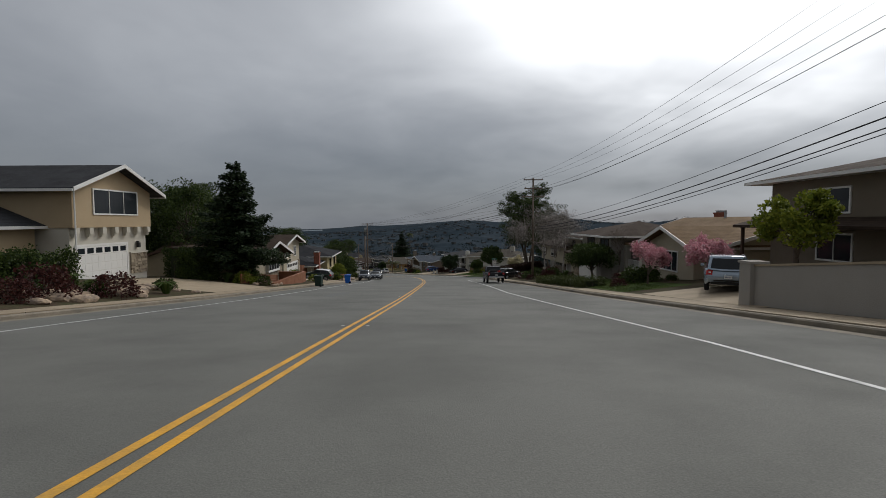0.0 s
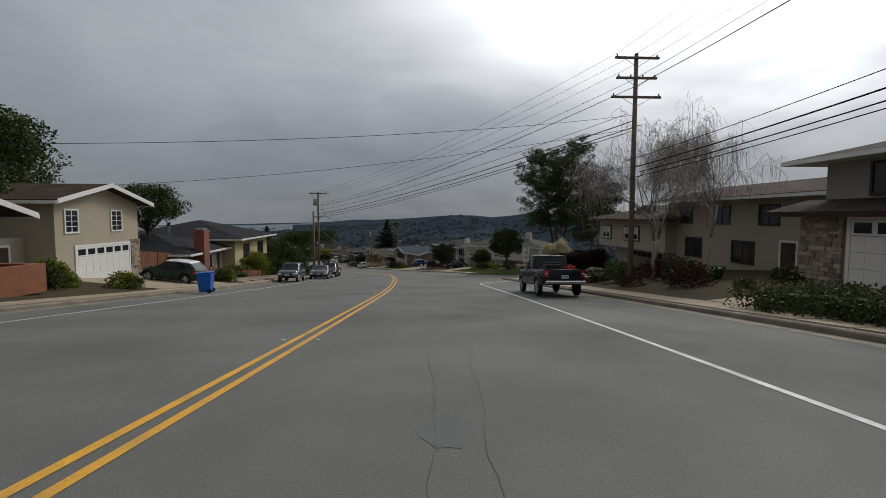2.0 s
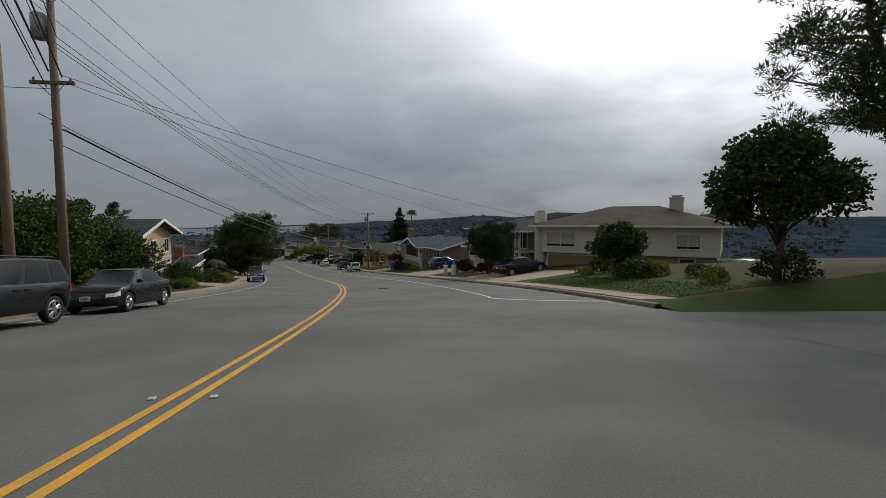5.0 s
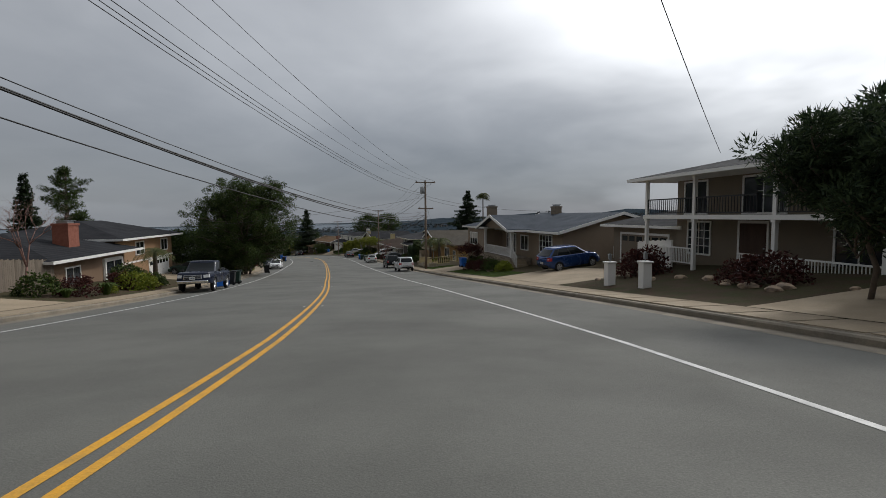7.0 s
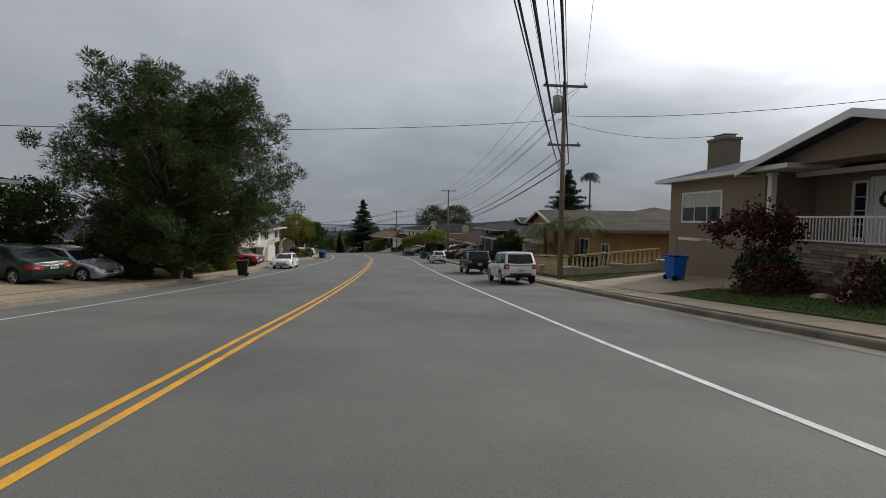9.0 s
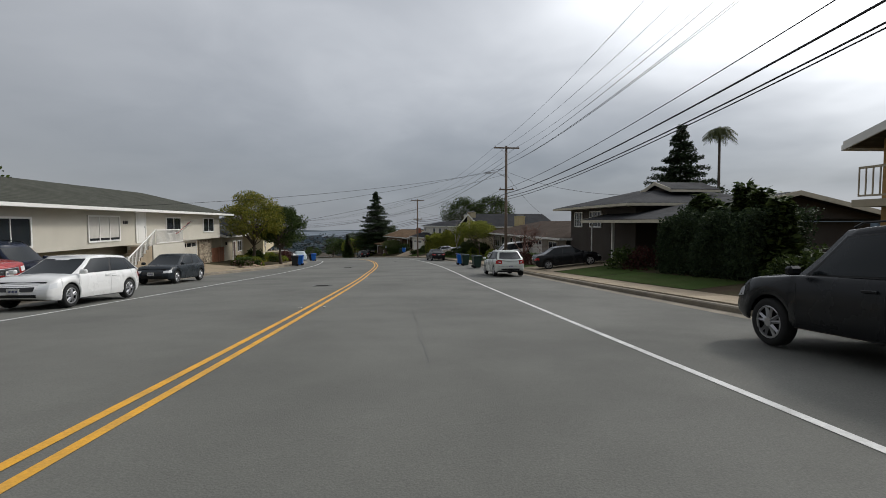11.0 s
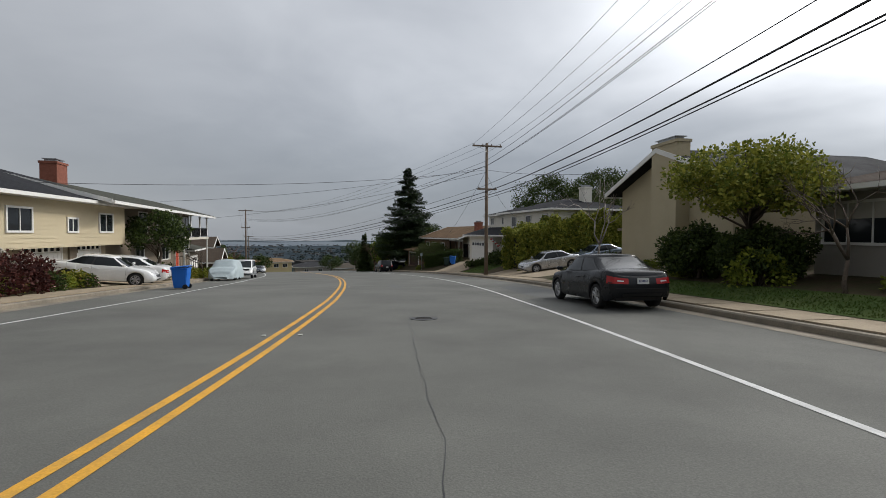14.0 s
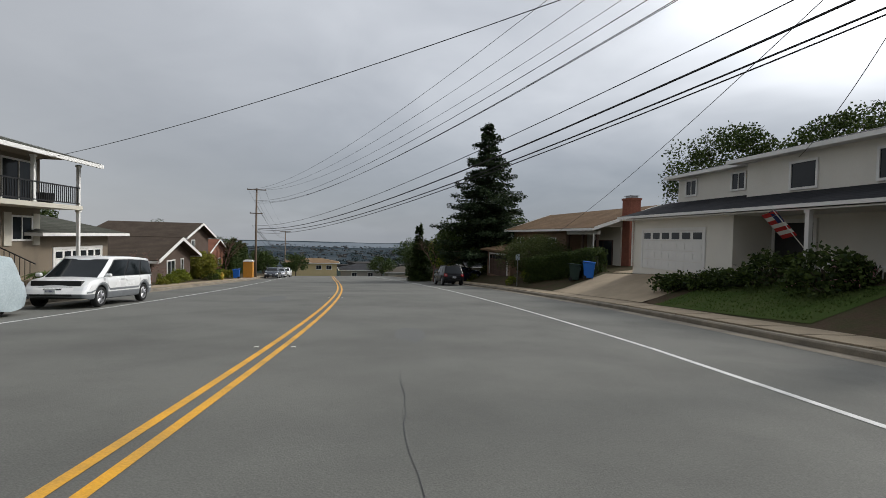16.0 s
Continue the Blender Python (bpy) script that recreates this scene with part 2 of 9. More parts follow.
# ---- plan of the street: points along the driven line, on the road ----
def catmull(points, step):
    out = []
    n = len(points)
    for i in range(n - 1):
        p0, p1, p2, p3 = (np.array(points[max(0, min(n - 1, k))]) for k in (i - 1, i, i + 1, i + 2))
        if i == 0:
            p0 = 2 * p1 - p2
        if i == n - 2:
            p3 = 2 * p2 - p1
        m = int(18 / step)
        for k in range(m):
            u = k / m
            out.append(0.5 * (2 * p1 + (p2 - p0) * u + (2 * p0 - 5 * p1 + 4 * p2 - p3) * u ** 2 + (3 * p1 - p0 - 3 * p2 + p3) * u ** 3))
    return np.array(out)


LINE = catmull(ROAD, 1.0)
LS = -64 + np.r_[0, np.cumsum(np.linalg.norm(np.diff(LINE[:, :2], axis=0), axis=1))]
TAN = np.gradient(LINE[:, :2], axis=0)
TAN /= np.linalg.norm(TAN, axis=1)[:, None]
NOR = np.stack([TAN[:, 1], -TAN[:, 0]], 1)
S_END = float(LS[-1])


def along(s, column):
    return float(np.interp(s, LS, column))


def road_z(s):
    return along(s, LINE[:, 2])


def at(s, d, h=0.0):
    """World place of a point s metres along the street, d metres to the right of the driven line, h above the road."""
    return Vector((along(s, LINE[:, 0]) + d * along(s, NOR[:, 0]), along(s, LINE[:, 1]) + d * along(s, NOR[:, 1]), road_z(s) + h))


def heading(s):
    return math.degrees(math.atan2(-along(s, TAN[:, 0]), along(s, TAN[:, 1])))


def kerb_left(s):
    return float(np.interp(s, (0, 55, 76, 90, 135, 180, 190, 198, 207, 218, 235, 262, 285, 320), (-13.2, -12.6, -12.5, -11.1, -11.0, -11.3, -12.0, -13.7, -13.6, -11.9, -10.4, -12.0, -12.3, -11.6)))


def kerb_right(s):
    return float(np.interp(s, (0, 30, 60, 160, 215, 240, 270, 300), (9.4, 8.3, 7.6, 7.5, 7.7, 7.4, 9.0, 9.4)))


def line_yellow(s):
    return float(np.interp(s, (10, 32, 64, 121, 151, 207, 238, 261, 300), (-2.39, -2.49, -2.40, -2.2, -2.65, -2.62, -1.95, -2.0, -2.1)))


def line_right(s):
    return float(np.interp(s, (9, 31, 64, 119, 150, 200, 206, 237, 260, 300), (5.0, 3.9, 3.93, 4.1, 3.45, 3.3, 3.45, 4.0, 5.0, 5.2)))


def line_left(s):
    return float(np.interp(s, (10, 60, 100, 125, 154, 200, 240, 264, 300), (-10.6, -10.4, -10.0, -9.3, -9.0, -9.2, -8.2, -9.0, -9.2)))


def rise(e):
    """Height of the ground e metres behind the kerb's face."""
    if e <= 0:
        return 0.0
    h = 0.15 + 0.02 * min(e, 1.7)
    h += 0.105 * max(0.0, min(e, 10.5) - 1.7)
    return h - 0.42 * max(0.0, e - 34)


def ground_h(s, d):
    if SIDE_A < s < SIDE_B and d > 0:
        return -0.02 * max(0.0, d - 7) + 0.01
    e = max(kerb_left(s) - d, d - kerb_right(s))
    return rise(e) + bank(s, d, e)


def bank(s, d, e):
    """Extra height of the yards where they stand well above the street."""
    if d < 0:
        return 0.0
    return float(np.interp(s, (256, 261, 280, 284, 300, 312), (0, 0.8, 0.8, 1.1, 1.1, 0))) * max(0.0, min(1.0, (e - 1.7) / 3.4))


SIDE_A, SIDE_B = 76.0, 93.0   # the side street that opens on the right


def stand(s, d, dz=0.0):
    return at(s, d, ground_h(s, d) + dz)


def frame_at(s, d, side, h=None):
    """A local frame on the street's side: x to the right as seen from the road, y away from the road."""
    o = stand(s, d) if h is None else at(s, d, h)
    t = Vector((along(s, TAN[:, 0]), along(s, TAN[:, 1]), 0))
    y = Vector((along(s, NOR[:, 0]), along(s, NOR[:, 1]), 0)) * (1 if side > 0 else -1)
    x = t * (-1 if side > 0 else 1)
    m = Matrix.Identity(4)
    for i in range(3):
        m[i][0], m[i][1], m[i][2], m[i][3] = x[i], y[i], (0, 0, 1)[i], o[i]
    return m


# ---- mesh helpers ----
def link(name, bm, material, smooth=False):
    me = bpy.data.meshes.new(name)
    bm.to_mesh(me)
    bm.free()
    me.materials.append(material)
    if smooth:
        me.polygons.foreach_set("use_smooth", [True] * len(me.polygons))
    return new(name, me)


def part(name, bm, material, parent, label="", smooth=False):
    ob = link(name, bm, material, smooth)
    ob.parent = parent
    if label:
        tagged(ob, label)
    return ob


def empty(name, m, label, category, group="", kind=""):
    ob = new(name)
    ob.matrix_world = m
    return tagged(ob, label, category, group, kind)


def raw_mesh(name, verts, faces, material, parent=None, smooth=False):
    me = bpy.data.meshes.new(name)
    me.from_pydata([tuple(v) for v in verts], [], faces)
    me.materials.append(material)
    if smooth:
        me.polygons.foreach_set("use_smooth", [True] * len(me.polygons))
    ob = new(name, me)
    ob.parent = parent
    return ob


def box(bm, x0, x1, y0, y1, z0, z1, bevel=0.0):
    vs = [bm.verts.new((x, y, z)) for x in (x0, x1) for y in (y0, y1) for z in (z0, z1)]
    fs = [bm.faces.new([vs[i] for i in f]) for f in ((0, 1, 3, 2), (4, 6, 7, 5), (0, 4, 5, 1), (2, 3, 7, 6), (0, 2, 6, 4), (1, 5, 7, 3))]
    if bevel:
        bmesh.ops.bevel(bm, geom=list({e for f in fs for e in f.edges}), offset=bevel, segments=1, affect="EDGES")
    return bm


def boxes(*dims, bevel=0.0):
    bm = bmesh.new()
    for d in dims:
        box(bm, *d, bevel=bevel)
    return bm


def slab(bm, quad, thick):
    """A slab with the quad as its top, thick metres deep."""
    top = [bm.verts.new(p) for p in quad]
    low = [bm.verts.new((p[0], p[1], p[2] - thick)) for p in quad]
    n = len(quad)
    bm.faces.new(top)
    bm.faces.new(low[::-1])
    for i in range(n):
        bm.faces.new((top[i], low[i], low[(i + 1) % n], top[(i + 1) % n]))
    return bm


def prism(bm, outline, axis, a, b):
    """A polygon given in the two other axes, extruded from a to b along the axis."""
    def put(u, v, w):
        return (w, u, v) if axis == 0 else (u, w, v) if axis == 1 else (u, v, w)
    lo = [bm.verts.new(put(u, v, a)) for u, v in outline]
    hi = [bm.verts.new(put(u, v, b)) for u, v in outline]
    n = len(outline)
    bm.faces.new(lo)
    bm.faces.new(hi[::-1])
    for i in range(n):
        bm.faces.new((lo[i], hi[i], hi[(i + 1) % n], lo[(i + 1) % n]))
    return bm


def tube(points, radius, sides=6, taper=None):
    """A round bar through points; taper gives the radius at the far end."""
    pts = [Vector(p) for p in points]
    n = len(pts)
    verts, faces = [], []
    for i, p in enumerate(pts):
        t = (pts[min(n - 1, i + 1)] - pts[max(0, i - 1)]).normalized()
        a = t.cross(Vector((0, 0, 1)) if abs(t.z) < 0.9 else Vector((1, 0, 0))).normalized()
        c = t.cross(a)
        r = radius if taper is None else radius + (taper - radius) * i / max(1, n - 1)
        for k in range(sides):
            w = 2 * math.pi * k / sides
            verts.append(p + (a * math.cos(w) + c * math.sin(w)) * r)
    for i in range(n - 1):
        for k in range(sides):
            k2 = (k + 1) % sides
            faces.append((i * sides + k, i * sides + k2, (i + 1) * sides + k2, (i + 1) * sides + k))
    faces.append(tuple(range(sides))[::-1])
    faces.append(tuple((n - 1) * sides + k for k in range(sides)))
    return verts, faces


def add_tube(bm, points, radius, sides=6, taper=None):
    verts, faces = tube(points, radius, sides, taper)
    vs = [bm.verts.new(v) for v in verts]
    for f in faces:
        bm.faces.new([vs[i] for i in f])
    return bm


def cyl(bm, c, radius, depth, axis=2, sides=20, taper=1.0):
    a, b = list(c), list(c)
    a[axis] -= depth / 2
    b[axis] += depth / 2
    return add_tube(bm, (a, b), radius, sides, radius * taper)

# ---- ground, road, kerbs, markings ----
def strip(name, offsets, s0, s1, step, material, lift=0.0, smooth=True):
    """A ribbon along the street; offsets(s) gives (d, height) pairs across it."""
    verts, faces = [], []
    ss = np.arange(s0, s1 + 0.01, step)
    for s in ss:
        row = offsets(s)
        k = len(row)
        verts += [at(s, d, h + lift) for d, h in row]
    for i in range(len(ss) - 1):
        for j in range(k - 1):
            a = i * k + j
            faces.append((a, a + 1, a + k + 1, a + k))
    return raw_mesh(name, verts, faces, material, smooth=smooth)


S0, S1 = -60.0, S_END - 4


def crown(s, d):
    mid = line_yellow(s)
    return -0.012 * abs(d - mid)


road = strip("road", lambda s: [(kerb_left(s) + f * (kerb_right(s) - kerb_left(s)), 0.0) for f in np.linspace(0, 1, 11)], S0, S1, 2.0, ASPHALT)
tagged(road, "grey worn asphalt street with a double yellow line", "road", kind="structure")
side_road = raw_mesh("road", [at(s, d, -0.02 * max(0, d - 7) + 0.004) for d in np.linspace(7.0, 75, 18) for s in (SIDE_A, SIDE_A + 8, SIDE_B)],
                     [(i * 3 + j, i * 3 + j + 1, i * 3 + j + 4, i * 3 + j + 3) for i in range(17) for j in range(2)], ASPHALT, smooth=True)
tagged(side_road, "grey asphalt side street opening off the road", "road", kind="structure")


def kerb_row(k, out):
    return [(k, 0.004), (k, 0.11), (k + 0.03 * out, 0.145), (k + 0.17 * out, 0.15), (k + 0.17 * out, 0.02)]


def kerb_runs(k, out, runs, label):
    for a, b in runs:
        tagged(strip("kerb", lambda s: kerb_row(k(s), out), a, b, 2.0, KERB, smooth=False), label, "kerb", kind="structure")
        tagged(strip("gutter", lambda s: [(k(s) - 0.45 * out, 0.006), (k(s) - 0.001 * out, 0.004)], a, b, 2.0, KERB), "pale concrete gutter along the kerb", "gutter", kind="structure")


kerb_runs(kerb_left, -1, [(S0, S1)], "pale concrete kerb")
kerb_runs(kerb_right, 1, [(S0, SIDE_A), (SIDE_B, S1)], "pale concrete kerb")


def marking(f, width, a, b, material, label):
    tagged(strip("lane_line", lambda s: [(f(s) - width / 2, 0.0), (f(s) + width / 2, 0.0)], a, b, 1.0, material, lift=0.006), label, "road marking", kind="structure")


marking(lambda s: line_yellow(s) - 0.13, 0.11, S0, S1, YELLOW, "solid yellow centre line")
marking(lambda s: line_yellow(s) + 0.13, 0.11, S0, S1, YELLOW, "solid yellow centre line")
marking(line_left, 0.11, S0, S1, WHITELINE, "solid white edge line")
marking(line_right, 0.11, S0, 66, WHITELINE, "solid white edge line")
marking(line_right, 0.11, 99, S1, WHITELINE, "solid white edge line")


def corner_line(s_a, s_b):
    pts = [at(s_a + (s_b - s_a) * u, line_right(66) + 6.5 * u ** 2.2, 0.006) for u in np.linspace(0, 1, 14)]
    verts, faces = [], []
    for i, p in enumerate(pts):
        q = pts[min(13, i + 1)] - pts[max(0, i - 1)]
        nn = Vector((q.y, -q.x, 0)).normalized() * 0.055
        verts += [p - nn, p + nn]
    faces = [(2 * i, 2 * i + 1, 2 * i + 3, 2 * i + 2) for i in range(13)]
    tagged(raw_mesh("lane_line", verts, faces, WHITELINE), "white edge line curving into the side street", "road marking", kind="structure")


corner_line(66.0, 73.5)
corner_line(99.0, 94.5)

# yards behind the kerbs: one ribbon a side, following the slope
YARD_E = [0.17, 1.55, 1.7, 2.4, 4.0, 5.1, 6.5, 9.0, 10.5, 16.0, 24.0, 34.0, 48.0, 70.0]


def yard(k, out, a, b, label):
    tagged(strip("ground", lambda s: [(k(s) + out * e, rise(e) + bank(s, out, e) + (0.02 * noise.noise((s * 0.3, e * 0.5, out)) if e > 2 else 0)) for e in YARD_E], a, b, 2.5, SOIL), label, "ground", kind="structure")


yard(kerb_left, -1, S0, S1, "brown planted front-garden ground")
yard(kerb_right, 1, S0, SIDE_A - 1, "brown planted front-garden ground")
yard(kerb_right, 1, SIDE_B + 1, S1, "brown planted front-garden ground")


def far_height(x, y):
    """The hill falls to a wide valley, with ridges beyond."""
    i = int(np.argmin((LINE[:, 0] - x) ** 2 + (LINE[:, 1] - y) ** 2))
    q = math.hypot(LINE[i, 0] - x, LINE[i, 1] - y)
    base = LINE[i, 2] - 1.2
    low = -95.0
    f = max(0.0, min(1.0, (q - 45) / 420.0))
    f = f * f * (3 - 2 * f)
    z = base * (1 - f) + low * f
    r = math.hypot(x, y)
    az = math.degrees(math.atan2(x, y))
    ridge = max(0.0, min(1.0, (r - 900) / 1600)) * max(0.0, min(1.0, (az + 28) / 40))
    z += ridge * (48 + 60 * noise.noise((x * 0.0011, y * 0.0011, 3)) + 25 * noise.noise((x * 0.004, y * 0.004, 8)))
    z += ridge * (60 * math.exp(-((az - 2) / 4.5) ** 2) + 35 * math.exp(-((az - 14) / 5) ** 2) + 25 * math.exp(-((az + 9) / 5) ** 2))
    z += f * 10 * noise.noise((x * 0.006, y * 0.006, 1))
    if r > 2600:
        z += (r - 2600) * 0.012 * (1 if az > -10 else 0.4)
    return z


def terrain():
    cx, cy = -20.0, 130.0
    radii = [0.0] + list(np.geomspace(30, 4600, 60))
    n = 150
    verts, faces = [(cx, cy, far_height(cx, cy) - 0.8)], []
    for r in radii[1:]:
        for k in range(n):
            a = 2 * math.pi * k / n
            x, y = cx + r * math.sin(a), cy + r * math.cos(a)
            verts.append((x, y, far_height(x, y) - (0.8 if r > 60 else 0.9)))
    for k in range(n):
        faces.append((0, 1 + (k + 1) % n, 1 + k))
    for i in range(len(radii) - 2):
        for k in range(n):
            a, b = 1 + i * n + k, 1 + i * n + (k + 1) % n
            faces.append((a, b, b + n, a + n))
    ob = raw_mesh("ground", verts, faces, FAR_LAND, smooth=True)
    for m in (HAZY_RIDGE, HAZY_PLAIN, BAY):
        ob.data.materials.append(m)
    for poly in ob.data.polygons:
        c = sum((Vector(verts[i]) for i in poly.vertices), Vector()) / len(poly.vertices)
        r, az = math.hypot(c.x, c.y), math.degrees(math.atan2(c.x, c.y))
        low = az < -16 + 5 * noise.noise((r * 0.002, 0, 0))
        # ridge and lowland beyond 1000 m take the haze-tinted colours
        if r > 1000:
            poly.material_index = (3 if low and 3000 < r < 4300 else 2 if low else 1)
    tagged(ob, "dark wooded hillsides and valley below the street", "ground", kind="structure")


terrain()


# ---- houses ----
def shingle(name, color):
    return mat(name, color, 0.9, vary=0.22, scale=0.8, bump=0.7, fine=7, courses=0.085, spec=0.06)


ROOF_BROWN = shingle("brown_shingle", (0.066, 0.047, 0.036))
ROOF_DRAB = shingle("grey_brown_shingle", (0.10, 0.088, 0.072))
ROOF_GREY = shingle("grey_shingle", (0.055, 0.056, 0.06))
ROOF_DARK = shingle("charcoal_shingle", (0.035, 0.036, 0.04))
ROOF_TAN = shingle("tan_shingle", (0.23, 0.155, 0.092))
ROOF_BLUE = shingle("slate_blue_tile", (0.085, 0.098, 0.118))
ROOF_MOSS = shingle("grey_green_shingle", (0.078, 0.080, 0.066))


def stucco(name, color):
    return mat(name, color, 0.9, vary=0.08, scale=0.5, bump=0.5, fine=50)


W_TAN = stucco("tan_stucco", (0.42, 0.32, 0.20))
W_BEIGE = stucco("beige_stucco", (0.40, 0.35, 0.26))
W_YELLOW = stucco("pale_yellow_stucco", (0.52, 0.43, 0.24))
W_WHITE = stucco("off_white_stucco", (0.52, 0.49, 0.42))
W_BROWN = stucco("brown_stucco", (0.20, 0.13, 0.085))
W_TAUPE = stucco("taupe_stucco", (0.19, 0.155, 0.115))
W_GREY = stucco("grey_stucco", (0.30, 0.28, 0.25))
W_DARK = stucco("dark_brown_siding", (0.06, 0.05, 0.042))
W_OCHRE = stucco("ochre_stucco", (0.40, 0.24, 0.10))


def ledge_material():
    m = leafmat("ledge_stone", (0.16, 0.125, 0.09), (0.40, 0.34, 0.255), 0.85)
    for n in m.node_tree.nodes:
        if n.type == "MIX_SHADER":
            n.inputs[0].default_value = 0.0
    return m


LEDGE = ledge_material()


class House:
    def __init__(self, s, d, side, label, base=None, turn=0.0):
        m = frame_at(s, d, side, base)
        if turn:
            m = m @ pose(0, 0, 0, 0, 0, turn)
        self.root = empty("house", m, label, "house")

    def walls(self, material, x0, x1, y0, y1, z0, z1, label=""):
        self.part("wall", boxes((x0, x1, y0, y1, z0 - (1.6 if z0 < 0.9 else 0.0), z1)), material, label)

    def part(self, name, bm, material, label="", parent=None):
        return part(name, bm, material, parent or self.root, label)

    def front_gable(self, wall, roof, x0, x1, y0, y1, z, pitch, over=0.6, trim=WHITE, top=None):
        """A roof whose ridge runs away from the road, with its gable to the road."""
        xm, w = (x0 + x1) / 2, (x1 - x0) / 2
        hz = w * pitch
        self.part("gable", prism(bmesh.new(), ((x0, z), (x1, z), (xm, z + hz - 0.02)), 1, y0, y1), wall)
        bm = bmesh.new()
        zl = z - over * pitch
        slab(bm, ((x0 - over, y0 - over, zl + 0.16), (xm, y0 - over, z + hz + 0.16), (xm, y1 + over, z + hz + 0.16), (x0 - over, y1 + over, zl + 0.16)), 0.14)
        slab(bm, ((xm, y0 - over, z + hz + 0.16), (x1 + over, y0 - over, zl + 0.16), (x1 + over, y1 + over, zl + 0.16), (xm, y1 + over, z + hz + 0.16)), 0.14)
        roof_ob = self.part("roof", bm, roof)
        for sx in (-1, 1):
            bm = bmesh.new()
            xe = xm + sx * (w + over)
            slab(bm, ((xm, y0 - over - 0.05, z + hz + 0.19), (xe, y0 - over - 0.05, zl + 0.19), (xe, y0 - over - 0.003, zl + 0.19), (xm, y0 - over - 0.003, z + hz + 0.19)) if sx > 0 else
                 ((xe, y0 - over - 0.05, zl + 0.19), (xm, y0 - over - 0.05, z + hz + 0.19), (xm, y0 - over - 0.003, z + hz + 0.19), (xe, y0 - over - 0.003, zl + 0.19)), 0.24)
            self.part("fascia", bm, trim, parent=self.root)
            self.part("gutter", boxes((min(xe, xe + sx * 0.1), max(xe, xe + sx * 0.1), y0 - over, y1 + over, zl - 0.06, zl + 0.1)), trim)
        return roof_ob

    def side_gable(self, wall, roof, x0, x1, y0, y1, z, pitch, over=0.6, trim=WHITE):
        """A roof whose ridge runs along the road."""
        ym, w = (y0 + y1) / 2, (y1 - y0) / 2
        hz = w * pitch
        self.part("gable", prism(bmesh.new(), ((y0, z), (y1, z), (ym, z + hz - 0.02)), 0, x0, x1), wall)
        bm = bmesh.new()
        zl = z - over * pitch
        slab(bm, ((x0 - over, y0 - over, zl + 0.16), (x1 + over, y0 - over, zl + 0.16), (x1 + over, ym, z + hz + 0.16), (x0 - over, ym, z + hz + 0.16)), 0.14)
        slab(bm, ((x0 - over, ym, z + hz + 0.16), (x1 + over, ym, z + hz + 0.16), (x1 + over, y1 + over, zl + 0.16), (x0 - over, y1 + over, zl + 0.16)), 0.14)
        roof_ob = self.part("roof", bm, roof)
        self.part("gutter", boxes((x0 - over, x1 + over, y0 - over - 0.12, y0 - over - 0.003, zl - 0.05, zl + 0.12)), trim)
        for xe in (x0 - over - 0.05, x1 + over + 0.003):
            bm = bmesh.new()
            slab(bm, ((xe, y0 - over, zl + 0.19), (xe + 0.047, y0 - over, zl + 0.19), (xe + 0.047, ym, z + hz + 0.19), (xe, ym, z + hz + 0.19)), 0.22)
            slab(bm, ((xe, ym, z + hz + 0.19), (xe + 0.047, ym, z + hz + 0.19), (xe + 0.047, y1 + over, zl + 0.19), (xe, y1 + over, zl + 0.19)), 0.22)
            self.part("fascia", bm, trim)
        return roof_ob

    def hip(self, roof, x0, x1, y0, y1, z, pitch, over=0.7, trim=WHITE):
        x0, x1, y0, y1 = x0 - over, x1 + over, y0 - over, y1 + over
        w, l = (y1 - y0) / 2, (x1 - x0) / 2
        r = min(w, l)
        hz = r * pitch
        ym, xm = (y0 + y1) / 2, (x0 + x1) / 2
        if l >= w:
            a, b = (x0 + r, ym, z + hz), (x1 - r, ym, z + hz)
            quads = (((x0, y0, z), (x1, y0, z), b, a), ((x1, y1, z), (x0, y1, z), a, b), ((x0, y1, z), (x0, y0, z), a), ((x1, y0, z), (x1, y1, z), b))
        else:
            a, b = (xm, y0 + r, z + hz), (xm, y1 - r, z + hz)
            quads = (((x0, y1, z), (x0, y0, z), a, b), ((x1, y0, z), (x1, y1, z), b, a), ((x0, y0, z), (x1, y0, z), a), ((x1, y1, z), (x0, y1, z), b))
        bm = bmesh.new()
        for q in quads:
            slab(bm, [(p[0], p[1], p[2] + 0.12) for p in q], 0.12)
        ob = self.part("roof", bm, roof)
        t = 0.1
        self.part("gutter", boxes((x0 - t, x1 + t, y0 - t, y0 - 0.003, z - 0.06, z + 0.1), (x0 - t, x1 + t, y1 + 0.003, y1 + t, z - 0.06, z + 0.1),
                                  (x0 - t, x0 - 0.003, y0, y1, z - 0.06, z + 0.1), (x1 + 0.003, x1 + t, y0, y1, z - 0.06, z + 0.1)), trim)
        self.part("soffit", boxes((x0, x1, y0, y1, z - 0.04, z - 0.005)), trim)
        return ob

    def window(self, x, z, w, h, y=0.0, face="front", trim=WHITE, cols=2, rows=1, frame=0.09, blind=0.0):
        """A framed window with its panes and bars. face: front, or left/right end wall (x is then the depth y, y the wall's x)."""
        root = new("window")
        root.parent = self.root
        if face == "front":
            root.matrix_local = pose(x, y, z)
        elif face == "left":
            root.matrix_local = pose(y, x, z, 0, 0, -90)
        else:
            root.matrix_local = pose(y, x, z, 0, 0, 90)
        bm = boxes((-w / 2 - frame, -w / 2, -0.06, 0.0, -frame, h + frame), (w / 2, w / 2 + frame, -0.06, 0.0, -frame, h + frame),
                   (-w / 2, w / 2, -0.06, 0.0, h, h + frame), (-w / 2, w / 2, -0.06, 0.0, -frame, 0))
